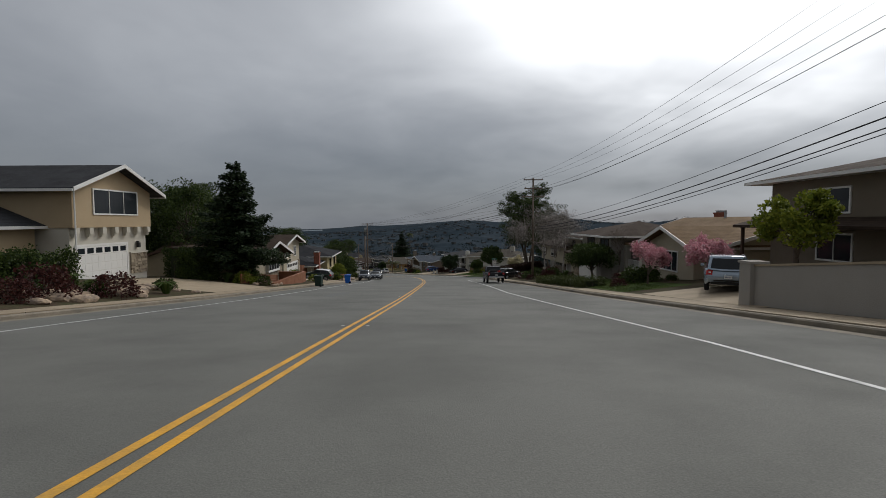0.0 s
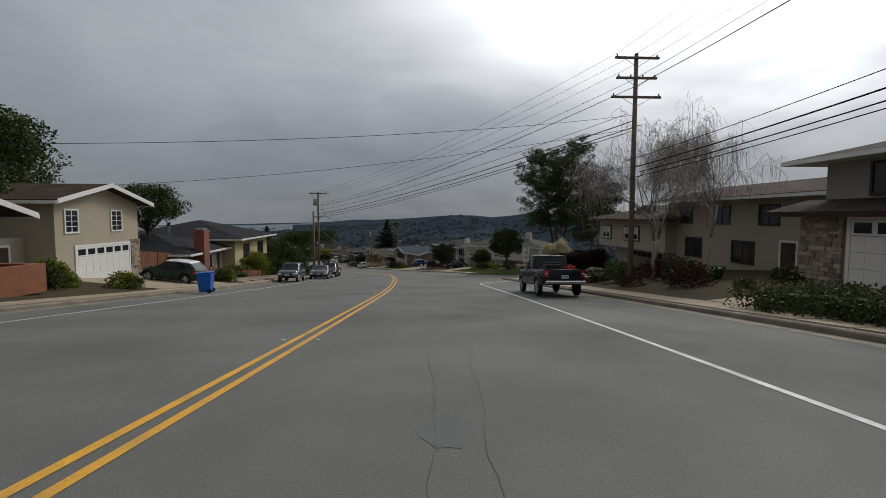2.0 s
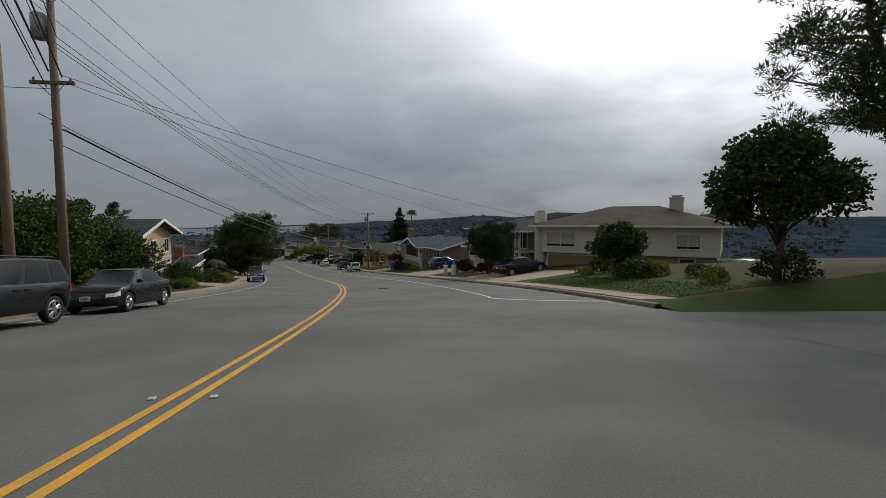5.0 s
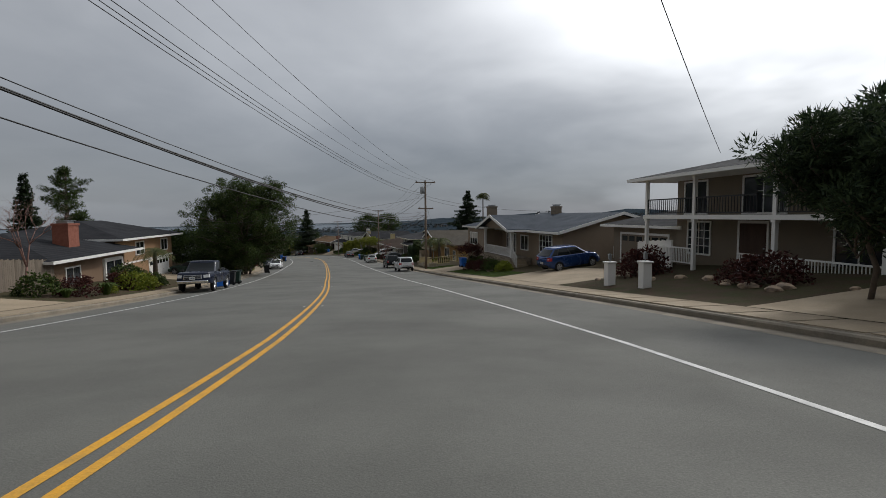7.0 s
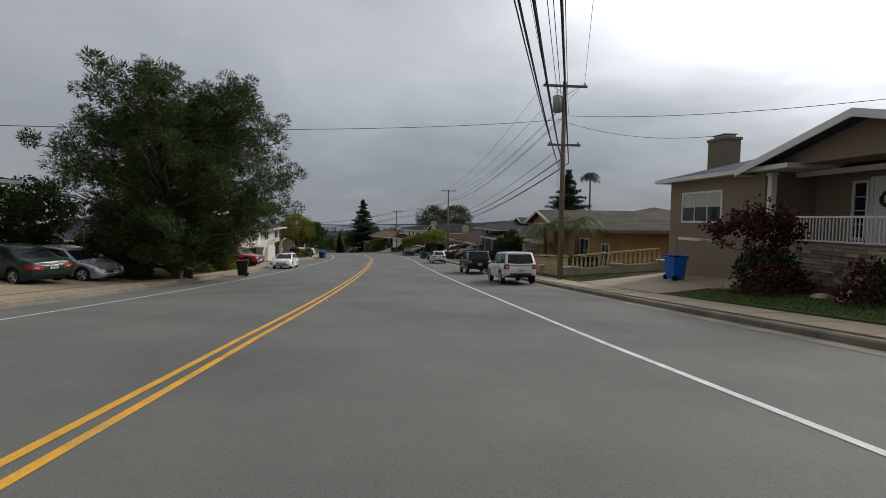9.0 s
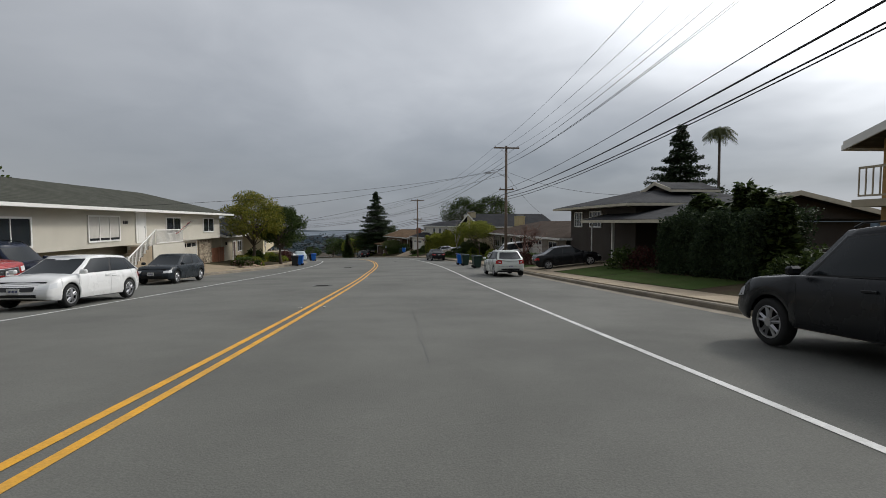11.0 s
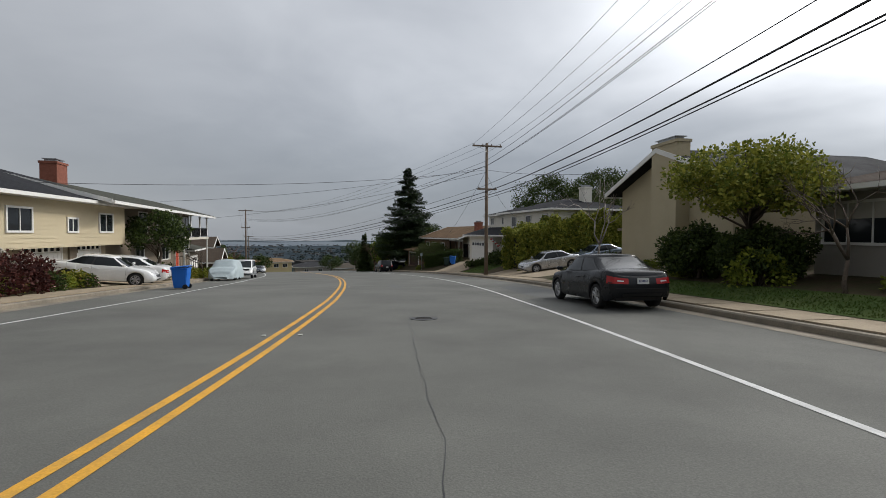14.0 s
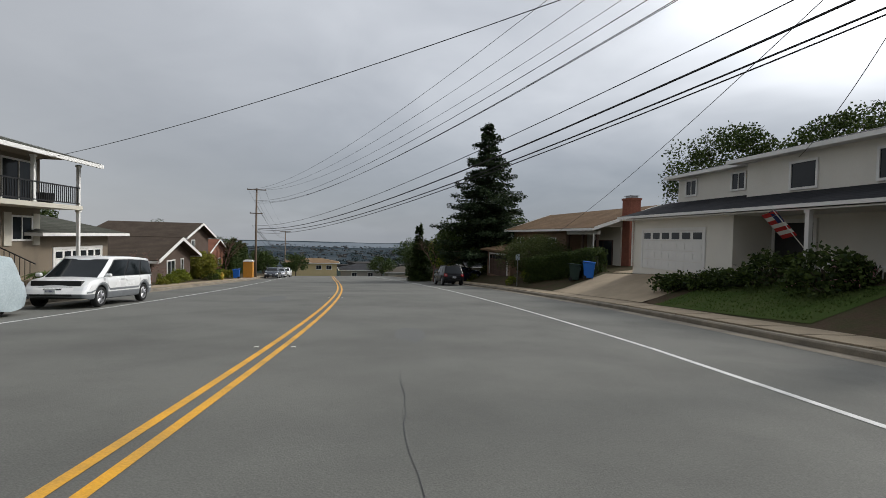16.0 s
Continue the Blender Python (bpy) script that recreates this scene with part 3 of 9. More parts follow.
        for i in range(1, cols):
            xx = -w / 2 + w * i / cols
            box(bm, xx - 0.022, xx + 0.022, -0.05, -0.012, 0, h)
        for j in range(1, rows):
            box(bm, -w / 2, w / 2, -0.045, -0.013, h * j / rows - 0.015, h * j / rows + 0.015)
        self.part("frame", bm, trim, parent=root)
        self.part("pane", boxes((-w / 2, w / 2, -0.02, -0.006, 0, h)), GLASS, parent=root)
        # pale sheet over the pane: a blind, on house_r3 a painted reflection
        if blind:
            self.part("blind", boxes((-w / 2 + 0.02, w / 2 - 0.02, -0.0235, -0.0205, h * (1 - blind), h)), PALE_BLIND_SHEEN, parent=root)
        return root

    def garage(self, x, z, w, h, y=0.0, material=WHITE, lights=True, face="front", lz=0.78):
        root = new("garage_door")
        root.parent = self.root
        root.matrix_local = pose(x, y, z) if face == "front" else pose(y, x, z, 0, 0, -90 if face == "left" else 90)
        n = 4
        for i in range(n):
            bm = bmesh.new()
            z0, z1 = h * i / n + 0.008, h * (i + 1) / n - 0.008
            box(bm, -w / 2, w / 2, -0.03, -0.004, z0, z1)
            if not (lights and i == n - 1):
                for k in range(8):
                    a = -w / 2 + w * k / 8 + 0.08
                    box(bm, a, a + w / 8 - 0.16, -0.042, -0.0305, z0 + 0.09, z1 - 0.09)
            self.part("panel", bm, material, parent=root)
        if lights:
            for k in range(6):
                a = -w / 2 + w * k / 6 + 0.1
                self.part("pane", boxes((a, a + w / 6 - 0.2, -0.036, -0.0305, h * 0.79, h * 0.95)), GLASS, parent=root)
        self.part("frame", boxes((-w / 2 - 0.14, -w / 2 - 0.004, -0.05, 0, 0, h + 0.14), (w / 2 + 0.004, w / 2 + 0.14, -0.05, 0, 0, h + 0.14), (-w / 2, w / 2, -0.05, 0, h + 0.004, h + 0.14)), WHITE, parent=root)

    def door(self, x, z, w=0.95, h=2.05, y=0.0, material=DARKWOOD, label=""):
        ob = self.part("door", boxes((x - w / 2, x + w / 2, y - 0.05, y - 0.004, z, z + h), (x - w / 2 + 0.12, x + w / 2 - 0.12, y - 0.062, y - 0.0505, z + 0.15, z + 0.95), (x - w / 2 + 0.12, x + w / 2 - 0.12, y - 0.062, y - 0.0505, z + 1.1, z + h - 0.15)), material, label)
        self.part("door_frame", boxes((x - w / 2 - 0.12, x - w / 2 - 0.003, y - 0.07, y, z, z + h + 0.12), (x + w / 2 + 0.003, x + w / 2 + 0.12, y - 0.07, y, z, z + h + 0.12), (x - w / 2, x + w / 2, y - 0.07, y, z + h + 0.003, z + h + 0.12)), WHITE)
        self.part("handle", cyl(bmesh.new(), (x + w / 2 - 0.1, y - 0.075, z + 1.0), 0.035, 0.05, 1, 10), STEEL, parent=ob)

    def chimney(self, x, y, z0, z1, w=0.9, dd=0.7, material=BRICK, cap=True):
        ob = self.part("chimney", boxes((x - w / 2, x + w / 2, y - dd / 2, y + dd / 2, z0, z1), (x - w / 2 - 0.05, x + w / 2 + 0.05, y - dd / 2 - 0.05, y + dd / 2 + 0.05, z1 - 0.12, z1 + 0.02)), material)
        if cap:
            self.part("cap", boxes((x - w / 3, x + w / 3, y - dd / 3, y + dd / 3, z1 + 0.022, z1 + 0.16), (x - w / 2.4, x + w / 2.4, y - dd / 2.4, y + dd / 2.4, z1 + 0.16, z1 + 0.2)), STEEL, parent=ob)

    def rail(self, x0, x1, y, z, h=0.95, material=WHITE, gap=0.13, along_y=False):
        """A railing with its balusters, along x (or along y at x0 = the wall's x)."""
        root = new("railing")
        root.parent = self.root
        root.matrix_local = pose(x0, y, z, 0, 0, 90 if along_y else 0)
        L = abs(x1 - x0)
        self.part("rail", boxes((0, L, -0.03, 0.03, h - 0.06, h), (0, L, -0.025, 0.025, 0.08, 0.13)), material, parent=root)
        k = max(2, int(L / gap))
        one = self.part("baluster", boxes((-0.014, 0.014, -0.014, 0.014, 0.13, h - 0.06)), material, parent=root)
        for i in range(1, k + 1):
            ob = new("baluster", one.data)
            ob.parent = root
            ob.matrix_local = pose(L * i / k, 0, 0)

    def post(self, x, y, z0, z1, w=0.13, material=WHITE):
        self.part("post", boxes((x - w / 2, x + w / 2, y - w / 2, y + w / 2, z0, z1), (x - w / 2 - 0.03, x + w / 2 + 0.03, y - w / 2 - 0.03, y + w / 2 + 0.03, z1 - 0.1, z1 - 0.002)), material)

    def ledgestone(self, x0, x1, y, z0, z1, course=0.11, label=""):
        """Split stones laid in uneven courses, each proud of the wall by its own depth."""
        rng = random.Random(int(abs(x0 * 31 + z1 * 7) * 10))
        bm = bmesh.new()
        z = z0
        while z < z1 - 0.02:
            hh = min(course * rng.uniform(0.7, 1.3), z1 - z)
            x = x0
            while x < x1 - 0.02:
                w = min(rng.uniform(0.16, 0.5), x1 - x)
                box(bm, x + 0.006, x + w - 0.006, y - rng.uniform(0.05, 0.11), y - 0.002, z + 0.005, z + hh - 0.005)
                x += w
            z += hh
        self.part("stonework", bm, LEDGE, label)

    def band(self, material, x0, x1, y, z0, z1, t=0.06, label=""):
        if material is STONE:
            self.ledgestone(x0, x1, y - 0.01, z0, z1, 0.13, label)
            t = 0.03
        self.part("veneer", boxes((x0, x1, y - t, y - 0.003, z0, z1)), material, label)

    def downpipe(self, x, y, z0, z1, material=WHITE):
        self.part("downpipe", cyl(bmesh.new(), (x, y, (z0 + z1) / 2), 0.045, z1 - z0, 2, 8), material)


def house_a():
    h = House(32.2, -22.5, -1, "tan two-storey house with white trim, gable to the street", 1.2)
    h.walls(W_TAN, -3.8, 3.8, 0, 11, 3.35, 5.85, "tan stucco upper wall")
    h.walls(W_WHITE, -3.7, 3.6, 0.32, 10.9, 0, 3.34, "off-white lower storey wall")
    h.front_gable(W_TAN, ROOF_GREY, -3.8, 3.8, 0, 11, 5.85, 0.4, 0.75)
    h.window(0.1, 4.25, 4.2, 1.5, 0, cols=3)
    h.garage(-0.9, 0.0, 4.6, 2.15, 0.32)
    for i in range(7):
        h.part("corbel", boxes((-3.6 + i * 1.16, -3.25 + i * 1.16, -0.02, 0.31, 2.95, 3.34), (-3.55 + i * 1.16, -3.3 + i * 1.16, 0.1, 0.31, 2.75, 2.95)), W_WHITE)
    h.band(STONE, 1.75, 3.6, 0.32, 0.0, 1.45, 0.1, "brown fieldstone veneer")
    h.part("ledge", boxes((1.7, 3.66, 0.18, 0.33, 1.45, 1.55)), W_WHITE)
    lamp = h.part("wall_lantern", boxes((2.42, 2.66, 0.08, 0.26, 1.85, 2.2), (2.48, 2.6, 0.13, 0.31, 2.2, 2.3), bevel=0.015), BLACK, "black wall lantern")
    h.walls(W_TAN, -13, -3.9, 2.2, 10, 0, 3.6)
    h.side_gable(W_TAN, ROOF_GREY, -13, -3.9, 2.2, 10, 3.6, 0.42, 0.6)
    h.window(-8, 1.0, 2.2, 1.3, 2.2, cols=2)
    h.downpipe(-3.7, -0.1, 0, 5.6)


def house_b():
    h = House(49.0, -18.0, -1, "beige single-storey house with brown shingle gable and bay window", 0.75)
    h.walls(W_BEIGE, -4.0, 3.3, 0, 9, 0, 2.6)
    h.front_gable(W_BEIGE, ROOF_BROWN, -4.0, 3.3, 0, 9, 2.6, 0.3, 1.1)
    h.band(STONE, -4.0, 3.3, 0, 0.0, 0.85, 0.08, "tan ledgestone veneer")
    h.window(0.2, 0.95, 3.0, 1.2, -0.25, cols=4, rows=2)
    h.part("sill", boxes((-1.5, 1.9, -0.35, 0.0, 0.75, 0.86)), WHITE)
    h.part("bay", boxes((-1.4, 1.8, -0.24, -0.002, 0.86, 2.3)), WHITE)
    h.walls(W_BEIGE, -7.4, -4.05, 2.5, 9, 0, 2.6)
    h.side_gable(W_BEIGE, ROOF_BROWN, -7.4, -4.05, 2.5, 9, 2.6, 0.3, 0.6, DARKWOOD)
    h.part("planter_wall", boxes((-7.5, 2.4, -2.9, -2.6, -0.6, 0.5), (2.1, 2.4, -2.6, -0.1, -0.6, 0.5)), REDWOOD, "red-brown board planter wall")
    g = House(61.8, -19.4, -1, "beige two-storey garage wing with brown shingle gable roof", 0.6)
    g.walls(W_BEIGE, -3.6, 3.8, 0, 9, 0, 4.65)
    g.front_gable(W_BEIGE, ROOF_BROWN, -3.6, 3.8, 0, 9, 4.65, 0.24, 0.7)
    g.garage(0.3, 0.0, 4.8, 2.05)
    g.window(-2.4, 2.95, 0.9, 1.15, 0, cols=2, rows=4)
    g.window(1.5, 2.95, 0.95, 1.15, 0, cols=2, rows=4)
    g.band(STONE, 2.85, 3.8, 0, 0, 2.3, 0.07, "tan ledgestone veneer")
    g.walls(W_BEIGE, -7.0, -3.62, 1.5, 8, 0, 2.7)
    g.door(-5.2, 0.2, 1.0, 2.05, 1.5)


def house_c():
    h = House(83.0, -18.0, -1, "pale yellow house with a low charcoal hip roof", 0.9)
    h.walls(W_YELLOW, -1.5, 11, 0, 11, 0, 3.3)
    h.hip(ROOF_DARK, -1.5, 11, 0, 11, 3.3, 0.27, 0.9)
    h.walls(W_BEIGE, -10.5, -1.55, 1.2, 10, 0, 2.5)
    h.hip(ROOF_DARK, -10.5, -1.55, 1.2, 10, 2.5, 0.3, 0.8)
    h.chimney(-8.3, 0.6, 0.0, 4.4, 1.2, 0.8, BRICK)
    h.window(2.3, 1.3, 2.0, 1.35, 0, trim=DARKWOOD, cols=2)
    h.window(7.9, 1.3, 2.2, 1.35, 0, trim=DARKWOOD, cols=2)
    h.window(-5.5, 0.9, 2.2, 1.2, 1.2, cols=3)
    h.door(-2.9, 0.1, 1.0, 2.05, 1.2)
    for i in range(3):
        h.part("solar_panel", boxes((0.8 + i * 1.9, 2.5 + i * 1.9, 0.9, 2.2, 3.86, 3.9)), GLASS, "dark glass roof solar panel").matrix_local = pose(0, 0, -0.62, 15, 0, 0)
    h.part("vent_pipe", cyl(bmesh.new(), (-4.0, 5, 4.2), 0.08, 1.0, 2, 10), STEEL)


def house_d():
    h = House(129.5, -17.8, -1, "pale tan two-storey house with white garage and grey gable roof", 0.6)
    h.walls(W_TAN, -7.5, 4.9, 0, 10, 0, 4.5)
    h.front_gable(W_TAN, ROOF_GREY, -7.5, 4.9, 0, 10, 4.5, 0.2, 0.9)
    h.garage(1.6, 0.0, 5.0, 2.1)
    h.window(3.0, 2.75, 1.5, 1.2, 0, cols=2)
    h.window(-1.5, 2.75, 1.8, 1.2, 0, cols=2)
    h.walls(W_TAN, -11.5, -7.0, -2.2, -0.01, 0, 1.2)
    h.part("porch_roof", slab(bmesh.new(), ((-12, -2.6, 3.0), (-6.9, -2.6, 3.0), (-6.9, 0.4, 3.35), (-12, 0.4, 3.35)), 0.2), W_TAN)
    for x in (-11.4, -7.4):
        h.post(x, -2.3, 0, 2.8)
    h.rail(-11.4, -7.5, -2.3, 1.2)
    for i in range(6):
        h.part("step", boxes((-7.0 + i * 0.32, -6.66 + i * 0.32, -2.2, -1.0, -0.6, 1.0 - 0.2 * i)), CONCRETE)
    h.part("stair_rail", add_tube(bmesh.new(), ((-7.3, -2.25, 2.1), (-5.0, -2.25, 0.7)), 0.04), WHITE)
    for i in range(15):
        h.part("baluster", boxes((-7.2 + i * 0.15, -7.17 + i * 0.15, -2.265, -2.235, 1.2 - i * 0.09, 2.05 - i * 0.09)), WHITE)
    flag_on(h, (-7.2, -2.5, 1.9))


def house_h():
    h = House(153.0, -17.2, -1, "brown two-level house with white windows and dark hip roof", 0.5)
    h.walls(W_BROWN, -11, -0.5, 0.6, 9, 0, 2.5)
    h.hip(ROOF_DARK, -11, -0.5, 0.6, 9, 2.5, 0.28, 0.9)
    h.walls(stucco("warm_brown_stucco", (0.27, 0.165, 0.09)), -0.45, 12.5, 1.2, 10, -0.8, 3.25)
    h.hip(ROOF_DARK, -0.45, 12.5, 1.2, 10, 3.25, 0.26, 0.8)
    h.chimney(-6.0, 1.8, 0, 4.6, 1.3, 0.9, BRICK)
    h.window(-2.6, 0.8, 2.5, 1.05, 0.5, cols=2, frame=0.2)
    h.part("bay", boxes((-4.1, -1.1, 0.505, 0.598, 0.55, 2.1)), WHITE)
    h.window(4.2, 1.85, 1.7, 1.0, 1.2, cols=2)
    h.window(10.2, 1.85, 1.7, 1.0, 1.2, cols=2)
    h.garage(8.7, -1.1, 5.0, 2.15, 1.2)
    h.band(WHITE, -0.4, 12.5, 1.2, 1.2, 1.34, 0.07)
    h.window(-8.0, 0.7, 1.6, 1.2, 0.6, cols=2)


def flag_on(h, at_place, red=(0.45, 0.03, 0.03)):
    """A small striped flag on a slanting pole fixed to a post."""
    x, y, z = at_place
    fl = new("flag")
    fl.parent = h.root
    fl.matrix_local = pose(x, y, z)
    part("staff", add_tube(bmesh.new(), ((0, 0.2, -0.1), (0, -1.1, 1.2)), 0.015, 6), WHITE, fl)
    for i in range(7):
        bm = bmesh.new()
        slab(bm, [(-0.55 + 0.0, -0.95 + 0.12 * i, 1.0 - 0.11 * i), (-0.55, -0.83 + 0.12 * i, 0.9 - 0.11 * i), (0.0, -0.83 + 0.12 * i, 1.02 - 0.11 * i), (0.0, -0.95 + 0.12 * i, 1.13 - 0.11 * i)], 0.012)
        part("stripe", bm, mat("flag_red", red, 0.8) if i % 2 == 0 else WHITE, fl)
    part("canton", slab(bmesh.new(), [(-0.25, -0.97, 1.1), (-0.25, -0.6, 0.75), (0.0, -0.6, 0.8), (0.0, -0.97, 1.16)], 0.018), mat("flag_blue", (0.02, 0.03, 0.12), 0.8), fl)


def house_l1():
    h = House(206.0, -16.9, -1, "pale grey-beige two-level house with white stair railing", 0.45)
    h.walls(W_WHITE, -13, 14.3, 0, 9, 1.65, 3.75)
    h.walls(W_BEIGE, -13, 13.9, 0.7, 9, 0, 1.66)
    h.hip(ROOF_MOSS, -13, 14.3, 0, 9, 3.75, 0.3, 0.9)
    h.window(-3.4, 2.05, 2.8, 1.3, 0, cols=3, blind=0.9)
    h.window(5.0, 2.3, 2.2, 1.05, 0, cols=2)
    h.window(11.6, 2.3, 2.2, 1.05, 0, cols=2)
    h.window(-10, 2.0, 2.2, 1.2, 0, cols=2)
    h.garage(7.8, -0.5, 5.6, 1.95, 0.7, W_WHITE)
    h.band(STONE, 11.1, 13.9, 0.7, -0.6, 1.5, 0.08, "dark fieldstone veneer")
    h.door(0.4, 1.75, 1.0, 1.9, 0, WHITE)
    h.part("landing", boxes((-1.2, 3.2, -1.5, -0.01, -0.4, 1.65)), W_WHITE)
    h.rail(-0.6, 3.1, -1.42, 1.65, 0.95, WHITE, 0.12)
    for i in range(8):
        h.part("step", boxes((-3.9 + i * 0.33, -3.55 + i * 0.33, -1.45, -0.4, -0.2, 0.2 * (i + 1))), CONCRETE)
    st = new("railing")
    st.parent = h.root
    bm = bmesh.new()
    add_tube(bm, ((-3.9, -1.42, 1.0), (-0.7, -1.42, 2.58)), 0.04)
    part("rail", bm, WHITE, st)
    for i in range(22):
        x = -3.85 + i * 0.145
        part("baluster", boxes((x - 0.016, x + 0.016, -1.436, -1.404, 0.1 + i * 0.068, 1.0 + i * 0.0715)), WHITE, st)
    part("newel", boxes((-3.98, -3.86, -1.48, -1.36, -0.2, 1.15)), WHITE, st)
    for i in range(3):
        h.part("house_sign_bar", boxes((-1.55 + i * 0.19, -1.43 + i * 0.19, -0.03, -0.004, 2.95, 3.15)), BLACK)
    flag_on(h, (2.3, -1.4, 2.0))
    gate = new("gate")
    gate.parent = h.root
    for i in range(11):
        part("board", boxes((14.4 + i * 0.3, 14.68 + i * 0.3, 0.8, 0.84, -1.4, 0.65)), REDWOOD, gate)
    h.part("condenser", boxes((3.4, 4.0, -1.7, -1.3, -0.4, 0.35), bevel=0.03), STEEL, "grey outdoor condenser unit")


def house_l2():
    h = House(228.8, -17.4, -1, "olive beige low house behind the trees", 0.5)
    h.walls(W_BEIGE, -4.2, 6, 0, 8, 0, 2.9)
    h.side_gable(W_BEIGE, ROOF_GREY, -4.2, 6, 0, 8, 2.9, 0.3, 0.6)
    h.part("wall_lantern", boxes((-2.6, -2.45, -0.16, -0.003, 1.9, 2.2), bevel=0.01), BLACK, "black wall lantern")
    h.door(0.9, 0.1, 1.0, 2.0, 0)
    h.window(3.6, 1.0, 1.8, 1.1, 0)


def house_l3():
    siding = mat("cream_lap_siding", (0.54, 0.46, 0.31), 0.7, vary=0.06, scale=0.4, bump=0.3)
    h = House(246.0, -15.4, -1, "cream two-level house with charcoal hip roof and twin garage doors", 0.6)
    h.walls(siding, -10, 9, 0, 10, 1.3, 3.6)
    h.walls(W_BEIGE, -10, 8.6, 0.9, 10, 0, 1.32)
    bm = bmesh.new()
    for i in range(11):
        box(bm, -10, 9, -0.018, -0.003, 1.36 + i * 0.2, 1.54 + i * 0.2)
    h.part("siding", bm, siding)
    h.hip(ROOF_DARK, -10, 9, 0, 10, 3.6, 0.33, 0.8)
    for x, w in ((-0.5, 1.5), (3.4, 0.8), (6.7, 1.4), (-7.5, 1.8)):
        h.window(x, 2.1, w, 0.95 if w > 1 else 0.6, -0.02)
    for x in (2.6, 6.4):
        h.garage(x, -0.3, 2.9, 1.75, 0.9)
    h.door(-6.8, 1.4, 1.0, 1.9, 0)
    h.part("landing", boxes((-8.0, -5.3, -1.8, -0.03, -0.2, 1.3)), W_BEIGE)
    h.rail(-8.0, -5.3, -1.75, 1.3, 0.9, W_WHITE, 0.12)
    h.part("stair_rail", add_tube(add_tube(bmesh.new(), ((-5.3, -1.72, 2.15), (-3.4, -1.72, 0.8)), 0.04), ((-5.3, -1.72, 1.5), (-3.4, -1.72, 0.15)), 0.03), W_WHITE)
    for i in range(12):
        x = -5.25 + i * 0.16
        h.part("baluster", boxes((x - 0.015, x + 0.015, -1.735, -1.705, 1.47 - i * 0.114, 2.12 - i * 0.114)), W_WHITE)
    for i in range(6):
        h.part("step", boxes((-5.3 + i * 0.3, -5.0 + i * 0.3, -1.7, -0.4, -0.4, 1.1 - 0.22 * i)), CONCRETE)
    h.part("skylight", boxes((-4.5, -3.5, 1.5, 2.4, 4.32, 4.4)), GLASS, "dark roof skylight")


